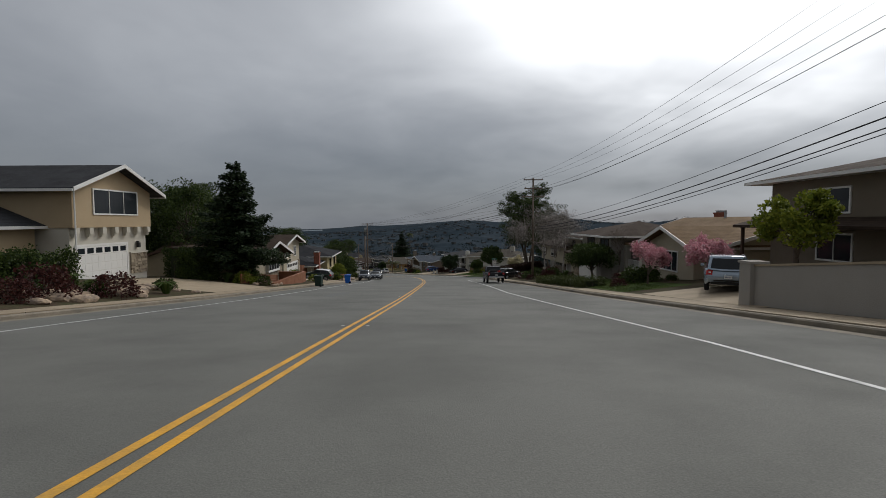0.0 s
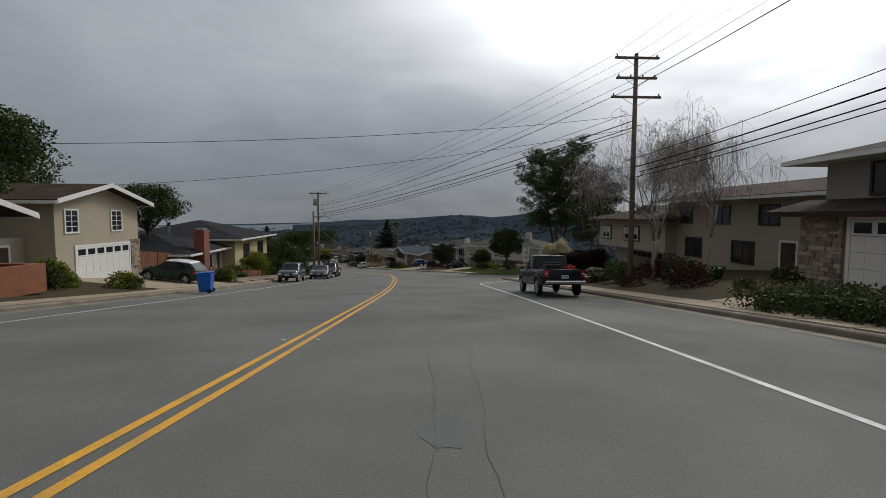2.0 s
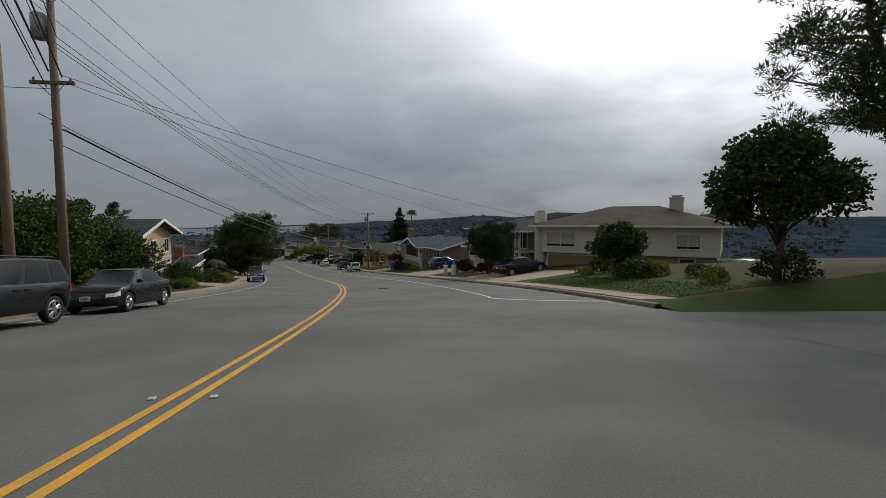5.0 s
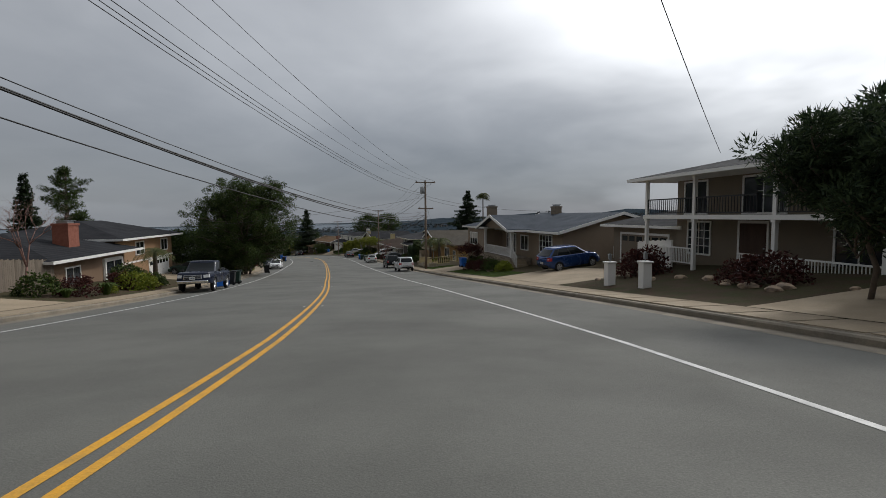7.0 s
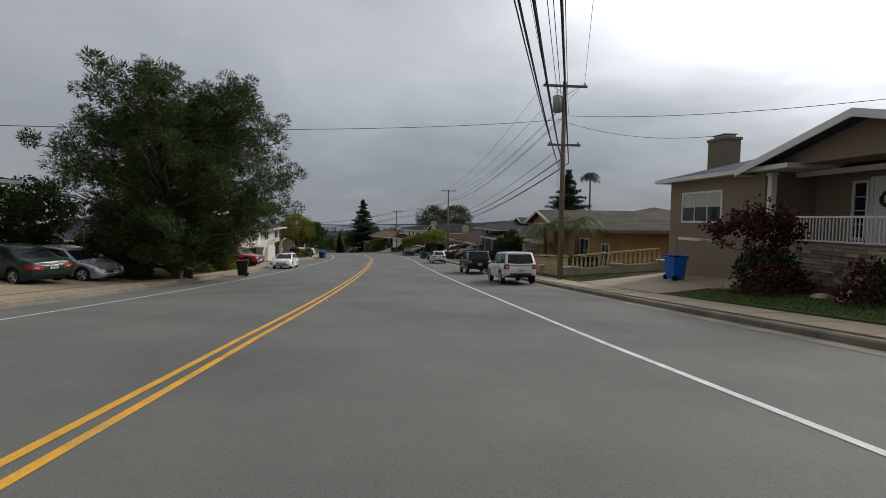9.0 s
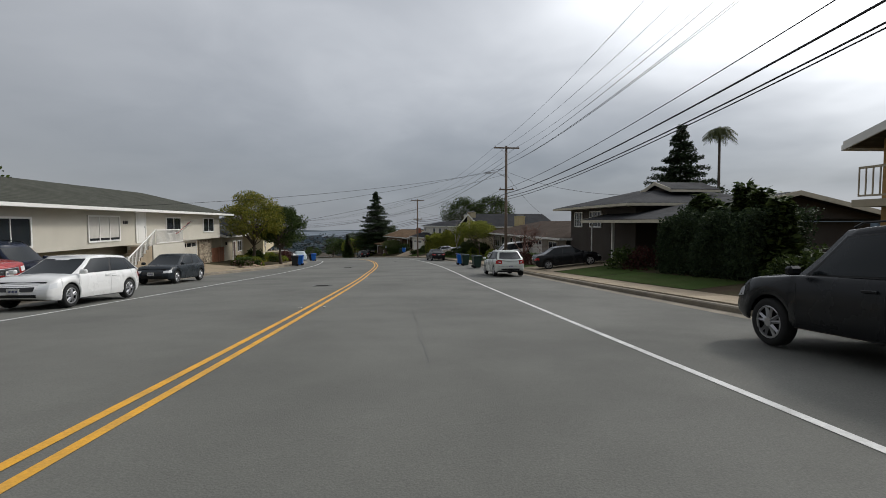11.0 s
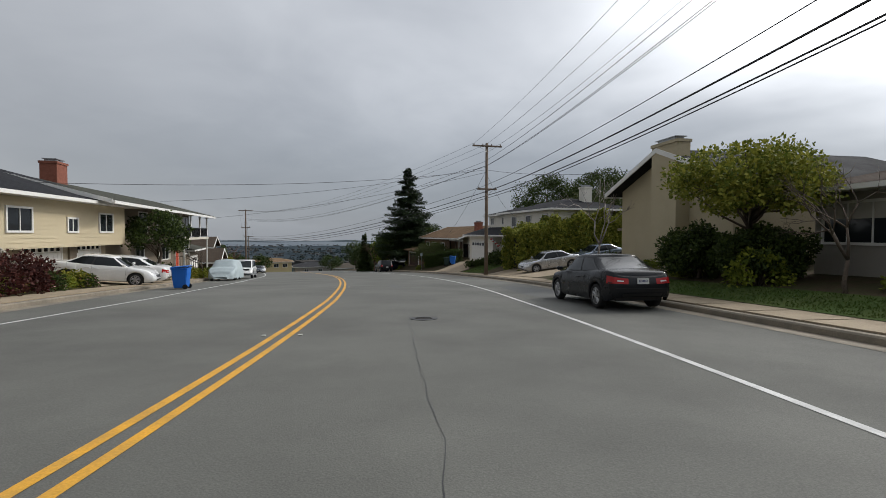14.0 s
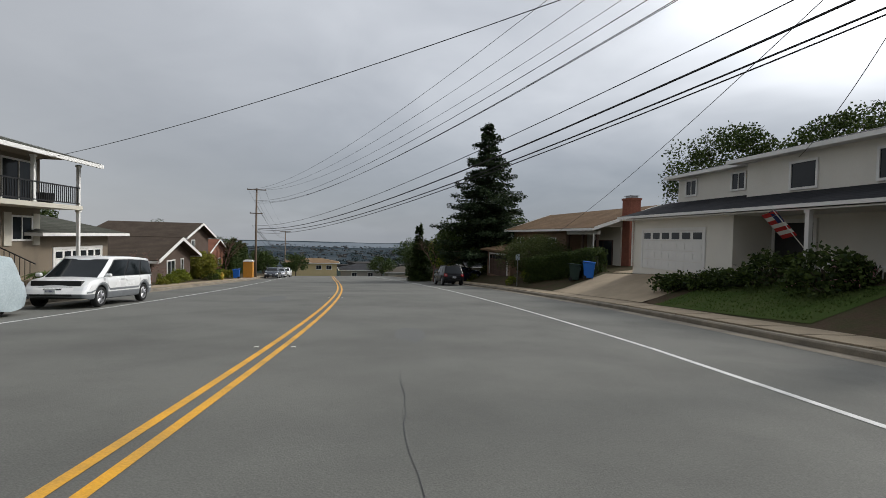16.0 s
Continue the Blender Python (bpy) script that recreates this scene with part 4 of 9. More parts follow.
def house_n():
    h = House(265.0, -14.6, -1, "taupe two-storey house with balcony and orange-red front door", 0.7)
    h.walls(W_TAUPE, -13, 12, 1.9, 10, 0, 4.95, "taupe stucco wall")
    h.side_gable(W_TAUPE, ROOF_MOSS, -13, 12, 0.4, 10.5, 4.95, 0.26, 0.8)
    h.part("balcony_floor", boxes((-4, 12.2, 0.1, 1.88, 2.55, 2.75)), W_WHITE)
    for x in (-4, -0.5, 2.2, 5.4, 9.0, 12.1):
        h.post(x, 0.25, 2.75, 4.75, 0.13)
    for x in (-4, 3.0, 12.1):
        h.post(x, 0.25, -0.6, 2.55, 0.13)
    h.rail(-4, 12.1, 0.2, 2.75, 0.9, BLACK, 0.14)
    for x, w in ((-1.8, 1.8), (3.4, 1.6), (6.8, 1.6), (10.6, 2.0)):
        h.window(x, 2.85, w, 1.8, 1.9, cols=2)
    h.door(7.2, 0.0, 1.0, 2.1, 1.9, mat("orange_red_paint", (0.55, 0.07, 0.025), 0.5), "orange-red panelled front door")
    h.window(-2.6, 0.9, 1.7, 1.2, 1.9)
    h.window(3.6, 0.9, 1.9, 1.3, 1.9)
    h.window(10.8, 1.1, 1.2, 1.0, 1.9)
    for x in (3.6, 10.8):
        for sx in (-1, 1):
            w = 1.9 if x < 5 else 1.2
            h.part("shutter", boxes((x + sx * (w / 2 + 0.3) - 0.22, x + sx * (w / 2 + 0.3) + 0.22, 1.83, 1.895, 0.8, 2.3)), W_WHITE)
    for x in (6.4, 8.0):
        rl = new("stair_railing")
        rl.parent = h.root
        rl.matrix_local = pose(x, 1.8, 0, 0, 0, -90)
        part("rail", add_tube(bmesh.new(), ((0, 0, 0.95), (0.7, 0, 0.95), (2.3, 0, 0.15)), 0.025), BLACK, rl)
        for i in range(12):
            part("baluster", boxes((i * 0.19, i * 0.19 + 0.02, -0.01, 0.01, -0.75 if i > 3 else 0.0, 0.95 - max(0, i - 3.7) * 0.095)), BLACK, rl)
    for i in range(4):
        h.part("step", boxes((6.3, 8.1, 0.6 - 0.35 * i, 0.95 - 0.35 * i, -0.9, -0.02 - 0.16 * i)), CONCRETE)
    h.chimney(-7.5, 5.0, 0, 7.5, 1.3, 0.9, BRICK)
    h.part("planter_pot", cyl(bmesh.new(), (10.8, 0.9, 3.0), 0.28, 0.5, 2, 16, 1.25), BLACK, "black balcony pot")
    for x in (-1.0, 2.0):
        h.part("balcony_chair", boxes((x - 0.3, x + 0.3, 0.8, 1.3, 3.1, 3.17), (x - 0.3, x + 0.3, 1.25, 1.32, 3.17, 3.7), (x - 0.3, x - 0.25, 0.8, 0.85, 2.75, 3.1), (x + 0.25, x + 0.3, 0.8, 0.85, 2.75, 3.1), (x - 0.3, x - 0.25, 1.25, 1.3, 2.75, 3.1), (x + 0.25, x + 0.3, 1.25, 1.3, 2.75, 3.1)), BLACK, "black patio chair")
    g = House(284.0, -16.5, -1, "taupe single-storey garage wing with grey-green roof", 0.4)
    g.walls(W_TAUPE, -6.0, 1.4, 0, 8, 0, 2.9)
    g.hip(ROOF_MOSS, -6.0, 1.4, 0, 8, 2.9, 0.3, 0.8)
    g.garage(-1.9, 0.0, 4.8, 2.1)


def plain_house(s, d, side, label, wall, roof, x0, x1, depth, z, pitch, base=0.6, gable=False, windows=()):
    h = House(s, d, side, label, base)
    h.walls(wall, x0, x1, 0, depth, 0, z)
    if gable:
        h.front_gable(wall, roof, x0, x1, 0, depth, z, pitch, 0.6)
    else:
        h.hip(roof, x0, x1, 0, depth, z, pitch, 0.7)
    for x, zz, w, hh in windows:
        h.window(x, zz, w, hh, 0)
    return h


def house_r0():
    h = House(20.0, 18.5, 1, "dark taupe two-storey house with low hip roof", 0.9)
    h.walls(W_TAUPE, -7.5, 9, 0, 9, 0, 4.7)
    h.hip(ROOF_BROWN, -7.5, 9, 0, 9, 4.7, 0.22, 0.9)
    h.window(-3.4, 3.0, 2.4, 1.1, 0, cols=2)
    h.window(3.0, 3.0, 2.4, 1.1, 0, cols=2)
    h.window(-3.0, 0.7, 2.0, 1.2, 0)
    h.part("porch_roof", slab(bmesh.new(), ((-8.5, -1.6, 2.35), (6, -1.6, 2.35), (6, -0.01, 2.75), (-8.5, -0.01, 2.75)), 0.15), ROOF_BROWN)
    for x in (-8.0, 5.6):
        h.post(x, -1.3, 0, 2.25, 0.14, DARKWOOD)


def house_r1():
    h = House(36.0, 18.0, 1, "beige house with tan shingle roof and porch gable", 0.9)
    h.walls(W_BEIGE, -9, 6, 0, 10, 0, 2.9)
    h.side_gable(W_BEIGE, ROOF_TAN, -9, 6, 0, 10, 2.9, 0.3, 0.9)
    h.walls(W_BEIGE, -1.0, 5.5, -2.2, -0.01, 0, 2.7)
    h.front_gable(W_BEIGE, ROOF_TAN, -1.0, 5.5, -2.2, 4, 2.7, 0.32, 0.7)
    h.part("porch_roof", slab(bmesh.new(), ((-9, -2.6, 2.35), (-1.7, -2.6, 2.35), (-1.7, -0.95, 2.75), (-9, -0.95, 2.75)), 0.16), ROOF_TAN)
    for x in (-8.6, -5.2, -2.0):
        h.part("post", boxes((x - 0.22, x + 0.22, -2.5, -2.1, -0.6, 2.2)), W_WHITE)
    h.rail(-8.4, -2.2, -2.3, 0.1, 0.9, WHITE, 0.13)
    h.window(2.2, 0.8, 2.4, 1.3, -2.2, cols=3)
    h.window(-5, 0.8, 2.0, 1.3, 0)
    h.chimney(-8.4, 7.5, 2, 5.0, 0.8, 0.7, BRICK)
    h.part("vent_pipe", cyl(bmesh.new(), (-3.0, 4.8, 4.6), 0.1, 1.0, 2, 10), STEEL)


def house_r2():
    g = House(45.0, 13.5, 1, "grey-beige two-storey garage wing with a stone-faced pier", 0.55)
    g.walls(W_GREY, -4.6, 3.8, 0.9, 9, 0, 4.15)
    g.hip(ROOF_BROWN, -4.6, 3.8, 0.9, 9, 4.15, 0.25, 0.9)
    g.walls(W_GREY, -4.6, 3.8, 0, 0.88, 0, 2.3)
    g.part("porch_roof", slab(bmesh.new(), ((-5.4, -0.8, 2.35), (4.4, -0.8, 2.35), (4.4, 0.88, 2.8), (-5.4, 0.88, 2.8)), 0.18), ROOF_BROWN)
    g.garage(0.0, 0.0, 4.9, 2.1, 0.0)
    g.band(STONE, -4.5, -2.7, 0, 0, 2.2, 0.06, "brown stone-faced pier")
    g.window(-1.8, 2.95, 1.9, 0.95, 0.9, trim=DARKWOOD)
    g.window(2.0, 2.95, 1.9, 0.95, 0.9, trim=DARKWOOD)
    h = House(60.0, 18.5, 1, "tall beige stucco house behind bare birches", 0.8)
    h.walls(W_BEIGE, -8, 8.5, 0, 10, 0, 4.7)
    h.side_gable(W_BEIGE, ROOF_BROWN, -8, 8.5, 0, 10, 4.7, 0.2, 0.8)
    for x in (-5.5, -1.5, 2.5, 6.0):
        h.window(x, 3.1, 1.4, 1.0, 0, trim=DARKWOOD)
    for x in (-4.5, 0.5):
        h.window(x, 0.8, 1.8, 1.2, 0, trim=DARKWOOD)
    h.door(4.0, 0.1, 1.0, 2.05, 0)


def house_r3():
    h = House(72.0, 17.6, 1, "beige two-storey corner house with overhanging upper floor", 0.5)
    h.walls(W_BEIGE, -5.6, 6, 0, 9, 2.3, 4.7)
    h.walls(W_GREY, -3.8, 6, 0.9, 9, 0, 2.32)
    h.hip(ROOF_BROWN, -5.6, 6, 0, 9, 4.7, 0.24, 0.9, trim=DARKWOOD)
    h.front_gable(W_BEIGE, ROOF_BROWN, -2.6, 3.4, 1.6, 6, 5.0, 0.27, 0.25, trim=DARKWOOD)
    for x, w in ((-3.9, 1.45), (0.9, 2.2)):
        h.part("window_surround", boxes((x - w / 2 - 0.26, x + w / 2 + 0.26, -0.05, -0.003, 2.92, 4.22)), DARKWOOD)
        # the pale sheet here paints the panes' bright reflection as colour
        h.window(x, 3.12, w, 0.9, -0.05, blind=0.55)
    h.garage(1.8, 0.0, 4.8, 2.1, 0.9, W_TAUPE)


def house_w():
    h = House(115.4, 20.6, 1, "off-white ranch house with garage under its downhill end", 0.45, 45)
    white = stucco("bright_white_stucco", (0.70, 0.67, 0.60))
    h.walls(white, -6.6, 7.5, 0, 10, 1.45, 3.85)
    h.walls(W_BEIGE, -6.3, 7.3, 0.45, 10, -1.2, 1.46)
    h.hip(ROOF_DRAB, -6.6, 7.5, 0, 10, 3.85, 0.28, 0.9)
    bm = cyl(bmesh.new(), (-7.1, 0.9, 1.9), 0.55, 6.4, 2, 20)
    stack = h.part("chimney", bm, white, "rounded white rendered chimney")
    h.part("cap", cyl(bmesh.new(), (-7.1, 0.9, 5.17), 0.38, 0.14, 2, 16), STEEL, parent=stack)
    h.chimney(4.0, 4.6, 4, 6.3, 1.1, 0.8, W_WHITE)
    h.window(-4.9, 2.05, 2.5, 1.2, 0, cols=2, blind=0.85)
    h.window(0.6, 2.05, 3.3, 1.25, 0, cols=3, blind=0.85)
    h.window(5.3, 2.1, 1.6, 1.1, 0, cols=2, blind=0.85)
    h.garage(-3.6, -1.0, 5.2, 2.2, 0.45, mat("tan_door_paint", (0.30, 0.22, 0.13), 0.6), False)
    h.window(2.6, -0.1, 1.4, 1.0, 0.45)
    h.door(5.2, -0.8, 1.0, 2.0, 0.45)


def house_g():
    h = House(129.6, 15.0, 1, "taupe two-storey house with white columned balcony", 0.75)
    h.walls(W_TAUPE, -5.8, 7.4, 1.9, 9, 0, 4.4)
    h.hip(ROOF_GREY, -6.0, 7.4, 0.2, 9, 4.4, 0.22, 0.7)
    h.part("balcony_floor", boxes((-6.1, 7.4, 0.0, 1.88, 2.3, 2.5)), WHITE)
    for x in (-5.9, -2.1, 2.4, 6.4, 7.3):
        h.post(x, 0.12, -0.3, 2.3, 0.16)
        h.post(x, 0.12, 2.5, 4.36, 0.16)
    for x in (-5.9, -2.1, 2.4):
        h.rail(x + 0.1, x + 3.6, 0.12, 2.5, 0.85, BLACK, 0.16)
    for a, b in ((-5.8, -2.2), (0.6, 2.3), (2.5, 6.3)):
        h.rail(a, b, 0.12, 0.05, 0.85, WHITE, 0.12)
    for x, w in ((-4.3, 1.6), (0.0, 2.2), (4.5, 2.0)):
        h.window(x, 2.6, w, 1.6, 1.9, cols=2)
    h.window(-4.0, 0.5, 1.6, 1.6, 1.9, cols=4, rows=4)
    h.door(-0.5, 0.0, 1.5, 2.1, 1.9)
    h.window(4.6, 0.4, 2.6, 1.6, 1.9, cols=3)
    g = House(139.5, 17.5, 1, "taupe detached garage with grey roof", 0.75)
    g.walls(W_TAUPE, -2.6, 4.4, 0, 7, 0, 2.7)
    g.hip(ROOF_GREY, -2.6, 4.4, 0, 7, 2.7, 0.28, 0.6)
    g.garage(0.8, 0.0, 4.8, 2.15, 0.0, W_TAUPE)


def house_f():
    h = House(154.0, 15.2, 1, "brown stucco house with slate-blue tile roof and white porch", 1.15)
    wall = stucco("taupe_brown_stucco", (0.26, 0.20, 0.145))
    h.walls(wall, -10.6, 9.0, 0, 9.5, 0, 3.1)
    h.side_gable(wall, ROOF_BLUE, -5.0, 9.0, 0, 9.5, 3.1, 0.27, 0.7)
    h.hip(ROOF_BLUE, -10.6, -3.6, -2.0, 9.5, 3.1, 0.27, 0.45)
    h.walls(wall, -10.6, -4.6, -2.0, -0.01, 0.3, 3.1)
    h.walls(W_WHITE, -10.5, -4.7, -1.95, -0.02, -1.2, 0.3)
    h.front_gable(wall, ROOF_BLUE, -4.6, 3.2, -2.1, 3.0, 3.15, 0.28, 0.6)
    h.part("porch_floor", boxes((-4.55, 3.0, -2.0, -0.02, -0.9, 0.55)), STONE, "pale stone porch base")
    h.ledgestone(-4.55, 3.05, -2.005, -0.9, 0.5, 0.12, "pale split ledgestone facing of the porch")
    for x in (-4.4, 2.9):
        h.post(x, -1.9, 0.55, 3.0, 0.2)
    h.rail(-4.3, 2.8, -1.9, 0.55, 0.9, WHITE, 0.12)
    for i in range(4):
        h.part("step", boxes((3.0 + i * 0.3, 3.3 + i * 0.3, -1.9, -0.7, -0.5, 0.42 - i * 0.18)), CONCRETE)
    h.part("stair_rail", add_tube(bmesh.new(), ((3.0, -1.9, 1.45), (4.3, -1.9, 0.75)), 0.04), WHITE)
    for i in range(10):
        x = 3.05 + i * 0.13
        h.part("baluster", boxes((x - 0.014, x + 0.014, -1.914, -1.886, 0.35 - i * 0.065, 1.43 - i * 0.07)), WHITE)
    h.door(-1.9, 0.56, 1.0, 2.05, 0, WHITE, "white front door with a wreath")
    for x in (-2.85, -0.95):
        h.window(x, 0.75, 0.4, 1.8, 0, cols=1, rows=4)
    h.part("wreath", add_tube(bmesh.new(), [(-1.9 + 0.22 * math.cos(k * math.pi / 8), -0.085, 2.0 + 0.22 * math.sin(k * math.pi / 8)) for k in range(17)], 0.06, 6), LAWN, "round green door wreath")
    h.window(1.4, 1.2, 1.6, 1.25, 0, cols=2)
    h.window(5.9, 1.25, 2.3, 1.4, 0, cols=4, rows=3)
    h.window(-8.2, 1.25, 2.6, 1.2, -2.0, cols=3, rows=1, blind=0.5)
    h.garage(-7.4, -1.15, 4.9, 1.5, -1.95)
    h.window(5, 1.0, 1.2, 0.8, 9.0, "right")
    h.chimney(-11.4, 1.2, -1, 5.4, 1.2, 0.9, W_TAUPE)
    h.chimney(-1.5, 4.6, 3, 5.2, 0.9, 0.7, W_TAUPE)


def house_t():
    h = House(178.2, 13.8, 1, "ochre two-storey house with balustraded front wall", 0.3)
    h.walls(W_OCHRE, -8.5, 8, 0, 10, 0, 3.2)
    h.front_gable(W_OCHRE, ROOF_DRAB, -8.5, -2.5, -0.6, 8, 3.7, 0.3, 0.6)
    h.walls(W_OCHRE, -8.5, -2.5, -0.6, 8, 0, 3.7)
    h.hip(ROOF_DRAB, -2.45, 8, 0, 10, 3.2, 0.27, 0.7, trim=W_TAUPE)
    h.window(2.0, 1.3, 2.2, 1.2, 0, cols=3)
    h.window(5.8, 0.8, 1.0, 1.5, 0, cols=2, rows=3)
    h.window(-5.6, 2.3, 2.0, 1.2, -0.6)
    h.rail(-8.4, -2.6, -1.4, 2.0, 0.9, W_BEIGE, 0.2)
    h.part("balcony_floor", boxes((-8.5, -2.5, -1.5, -0.61, 1.8, 2.0)), W_BEIGE)
    for i in range(9):
        h.part("step", boxes((-2.0 - i * 0.36, -1.65 - i * 0.36, -2.6, -1.5, -0.5, 0.2 + i * 0.2)), CONCRETE)
    h.garage(-5.5, -0.1, 3.0, 1.8, -0.6, W_OCHRE, False)


def house_j():
    h = House(204.5, 14.2, 1, "dark brown two-storey house with carport and grey hip roof", 0.75)
    h.walls(W_DARK, -9.0, 2.0, 0, 9, 0, 3.65)
    h.hip(ROOF_GREY, -9.0, 2.0, 0, 9, 3.65, 0.25, 1.1, mat("cream_trim", (0.5, 0.46, 0.36), 0.6))
    h.walls(W_DARK, 2.05, 8.5, 1.5, 9, 0, 2.6)
    h.side_gable(W_DARK, ROOF_GREY, -1.5, 9.2, -1.2, 9, 2.75, 0.22, 0.6, mat("cream_trim", (0.5, 0.46, 0.36), 0.6))
    h.window(-7.3, 2.3, 1.4, 1.05, 0, cols=4, rows=2)
    h.window(-4.0, 2.3, 1.9, 1.05, 0, cols=4, rows=2)
    for x in (1.0, 8.8):
        h.post(x, -1.0, -0.4, 2.7, 0.14)
    h.downpipe(-1.6, -1.3, 0.0, 2.5)
    h.front_gable(W_DARK, ROOF_GREY, -2.6, 0.6, 3.2, 6, 4.7, 0.3, 0.3, mat("cream_trim", (0.5, 0.46, 0.36), 0.6))


def house_k2():
    h = House(221.5, 14.0, 1, "low grey-beige ranch house with wide brown hip roof", 0.4)
    h.walls(W_GREY, -16.6, 8, 0, 10, 0, 2.4)
    h.hip(ROOF_BROWN, -16.6, 8, 0, 10, 2.4, 0.25, 1.0)
    h.window(-14.9, 0.75, 2.6, 1.25, 0, cols=3, blind=0.4)
    h.window(-11.2, 0.8, 2.0, 1.2, 0, cols=2)
    h.window(-7.6, 0.8, 2.0, 1.2, 0, cols=2)
    h.door(-4.4, 0.05, 1.0, 2.05, 0)
    h.garage(-0.4, 0.0, 4.9, 2.15)
    h.window(5.0, 0.8, 2.0, 1.2, 0, cols=2)
    h.part("garden_step", boxes((-5.1, -3.7, -0.6, -0.06, -0.3, 0.02)), CONCRETE)
    h.chimney(-16.2, 3.6, 1, 4.7, 1.8, 0.9, W_YELLOW)


def house_q():
    cream = stucco("khaki_stucco", (0.43, 0.37, 0.25))
    h = House(243.7, 14.0, 1, "khaki stucco house with tall gable and square chimney", 0.75)
    h.walls(cream, -4.2, 4.2, 0, 11, 0, 4.2)
    h.front_gable(cream, ROOF_DARK, -4.2, 4.2, 0, 11, 4.2, 0.38, 0.7)
    h.chimney(0.6, -0.36, 0, 6.15, 1.9, 0.7, cream)
    g = House(249.9, 18.6, 1, "grey-beige garage wing at the end of a driveway", 0.6)
    g.walls(W_GREY, -3.3, 0.2, 0, 6.5, 0, 2.5)
    g.hip(ROOF_DARK, -3.3, 0.2, 0, 6.5, 2.6, 0.34, 0.7, trim=W_TAUPE)
    g.garage(-1.5, 0.0, 2.7, 2.1, 0.0, W_TAUPE)


def house_o():
    h = House(268.5, 14.1, 1, "white two-storey house with dark porch roof and garage", 1.25)
    white = stucco("bright_white_stucco", (0.70, 0.67, 0.60))
    h.walls(white, -7.8, -0.4, 0, 10, 0, 2.7)
    h.walls(white, -0.38, 9.2, 1.8, 10, 0, 2.7)
    h.part("porch_roof", slab(bmesh.new(), ((-8.3, -0.65, 2.74), (9.8, -0.65, 2.74), (9.8, 2.3, 3.62), (-8.3, 2.3, 3.62)), 0.12), ROOF_DARK)
    h.part("gutter", boxes((-8.3, 9.8, -0.75, -0.655, 2.62, 2.74)), WHITE)
    h.part("soffit", boxes((-8.3, 9.8, -0.62, 1.78, 2.54, 2.59)), WHITE)
    h.walls(white, -7.3, -1.8, 2.3, 10, 3.0, 4.95)
    h.walls(white, -1.78, 9.2, 1.75, 10, 3.0, 4.95)
    h.hip(ROOF_DARK, -7.3, -1.5, 2.3, 10, 4.95, 0.26, 0.45)
    h.hip(ROOF_DARK, -1.78, 9.2, 1.75, 10, 4.99, 0.26, 0.5)
    h.garage(-4.45, 0.0, 4.7, 1.95)
    for x, z, w, hh, y in ((-6.2, 3.95, 0.75, 0.72, 2.3), (-2.9, 3.95, 0.75, 0.72, 2.3), (1.0, 3.62, 1.05, 0.95, 1.75), (4.3, 3.62, 1.05, 0.95, 1.75), (7.6, 3.62, 1.05, 0.95, 1.75)):
        h.window(x, z, w, hh, y, cols=2 if w < 1 else 1)
    door = h.part("door", boxes((-0.2, 1.5, 1.74, 1.795, 0.05, 2.25), bevel=0.01), BLACK, "dark screened double front door")
    h.part("door_frame", boxes((-0.34, -0.205, 1.72, 1.8, 0, 2.4), (1.505, 1.64, 1.72, 1.8, 0, 2.4), (-0.2, 1.5, 1.72, 1.8, 2.255, 2.4)), WHITE, parent=door)
    h.window(5.6, 0.7, 2.2, 1.35, 1.8, cols=3, trim=DARKWOOD)
    for x in (3.4, 9.3):
        h.post(x, -0.45, -0.5, 2.54, 0.15)
    h.rail(3.5, 9.2, -0.45, 0.0, 0.85, WHITE, 0.17)
    flag_on(h, (3.3, -0.65, 1.35))
    for i in range(3):
        h.part("step", boxes((0.2, 2.4, -0.4 - 0.32 * i, -0.1 - 0.32 * i, -0.9, -0.02 - 0.16 * i)), CONCRETE)
    h.part("porch_floor", boxes((-0.38, 9.2, -0.1, 1.79, -0.8, 0.0)), CONCRETE)
    h.chimney(6.5, 6.5, 4, 7.25, 0.9, 0.8, white)
    h.downpipe(-7.75, -0.1, 0, 2.8)


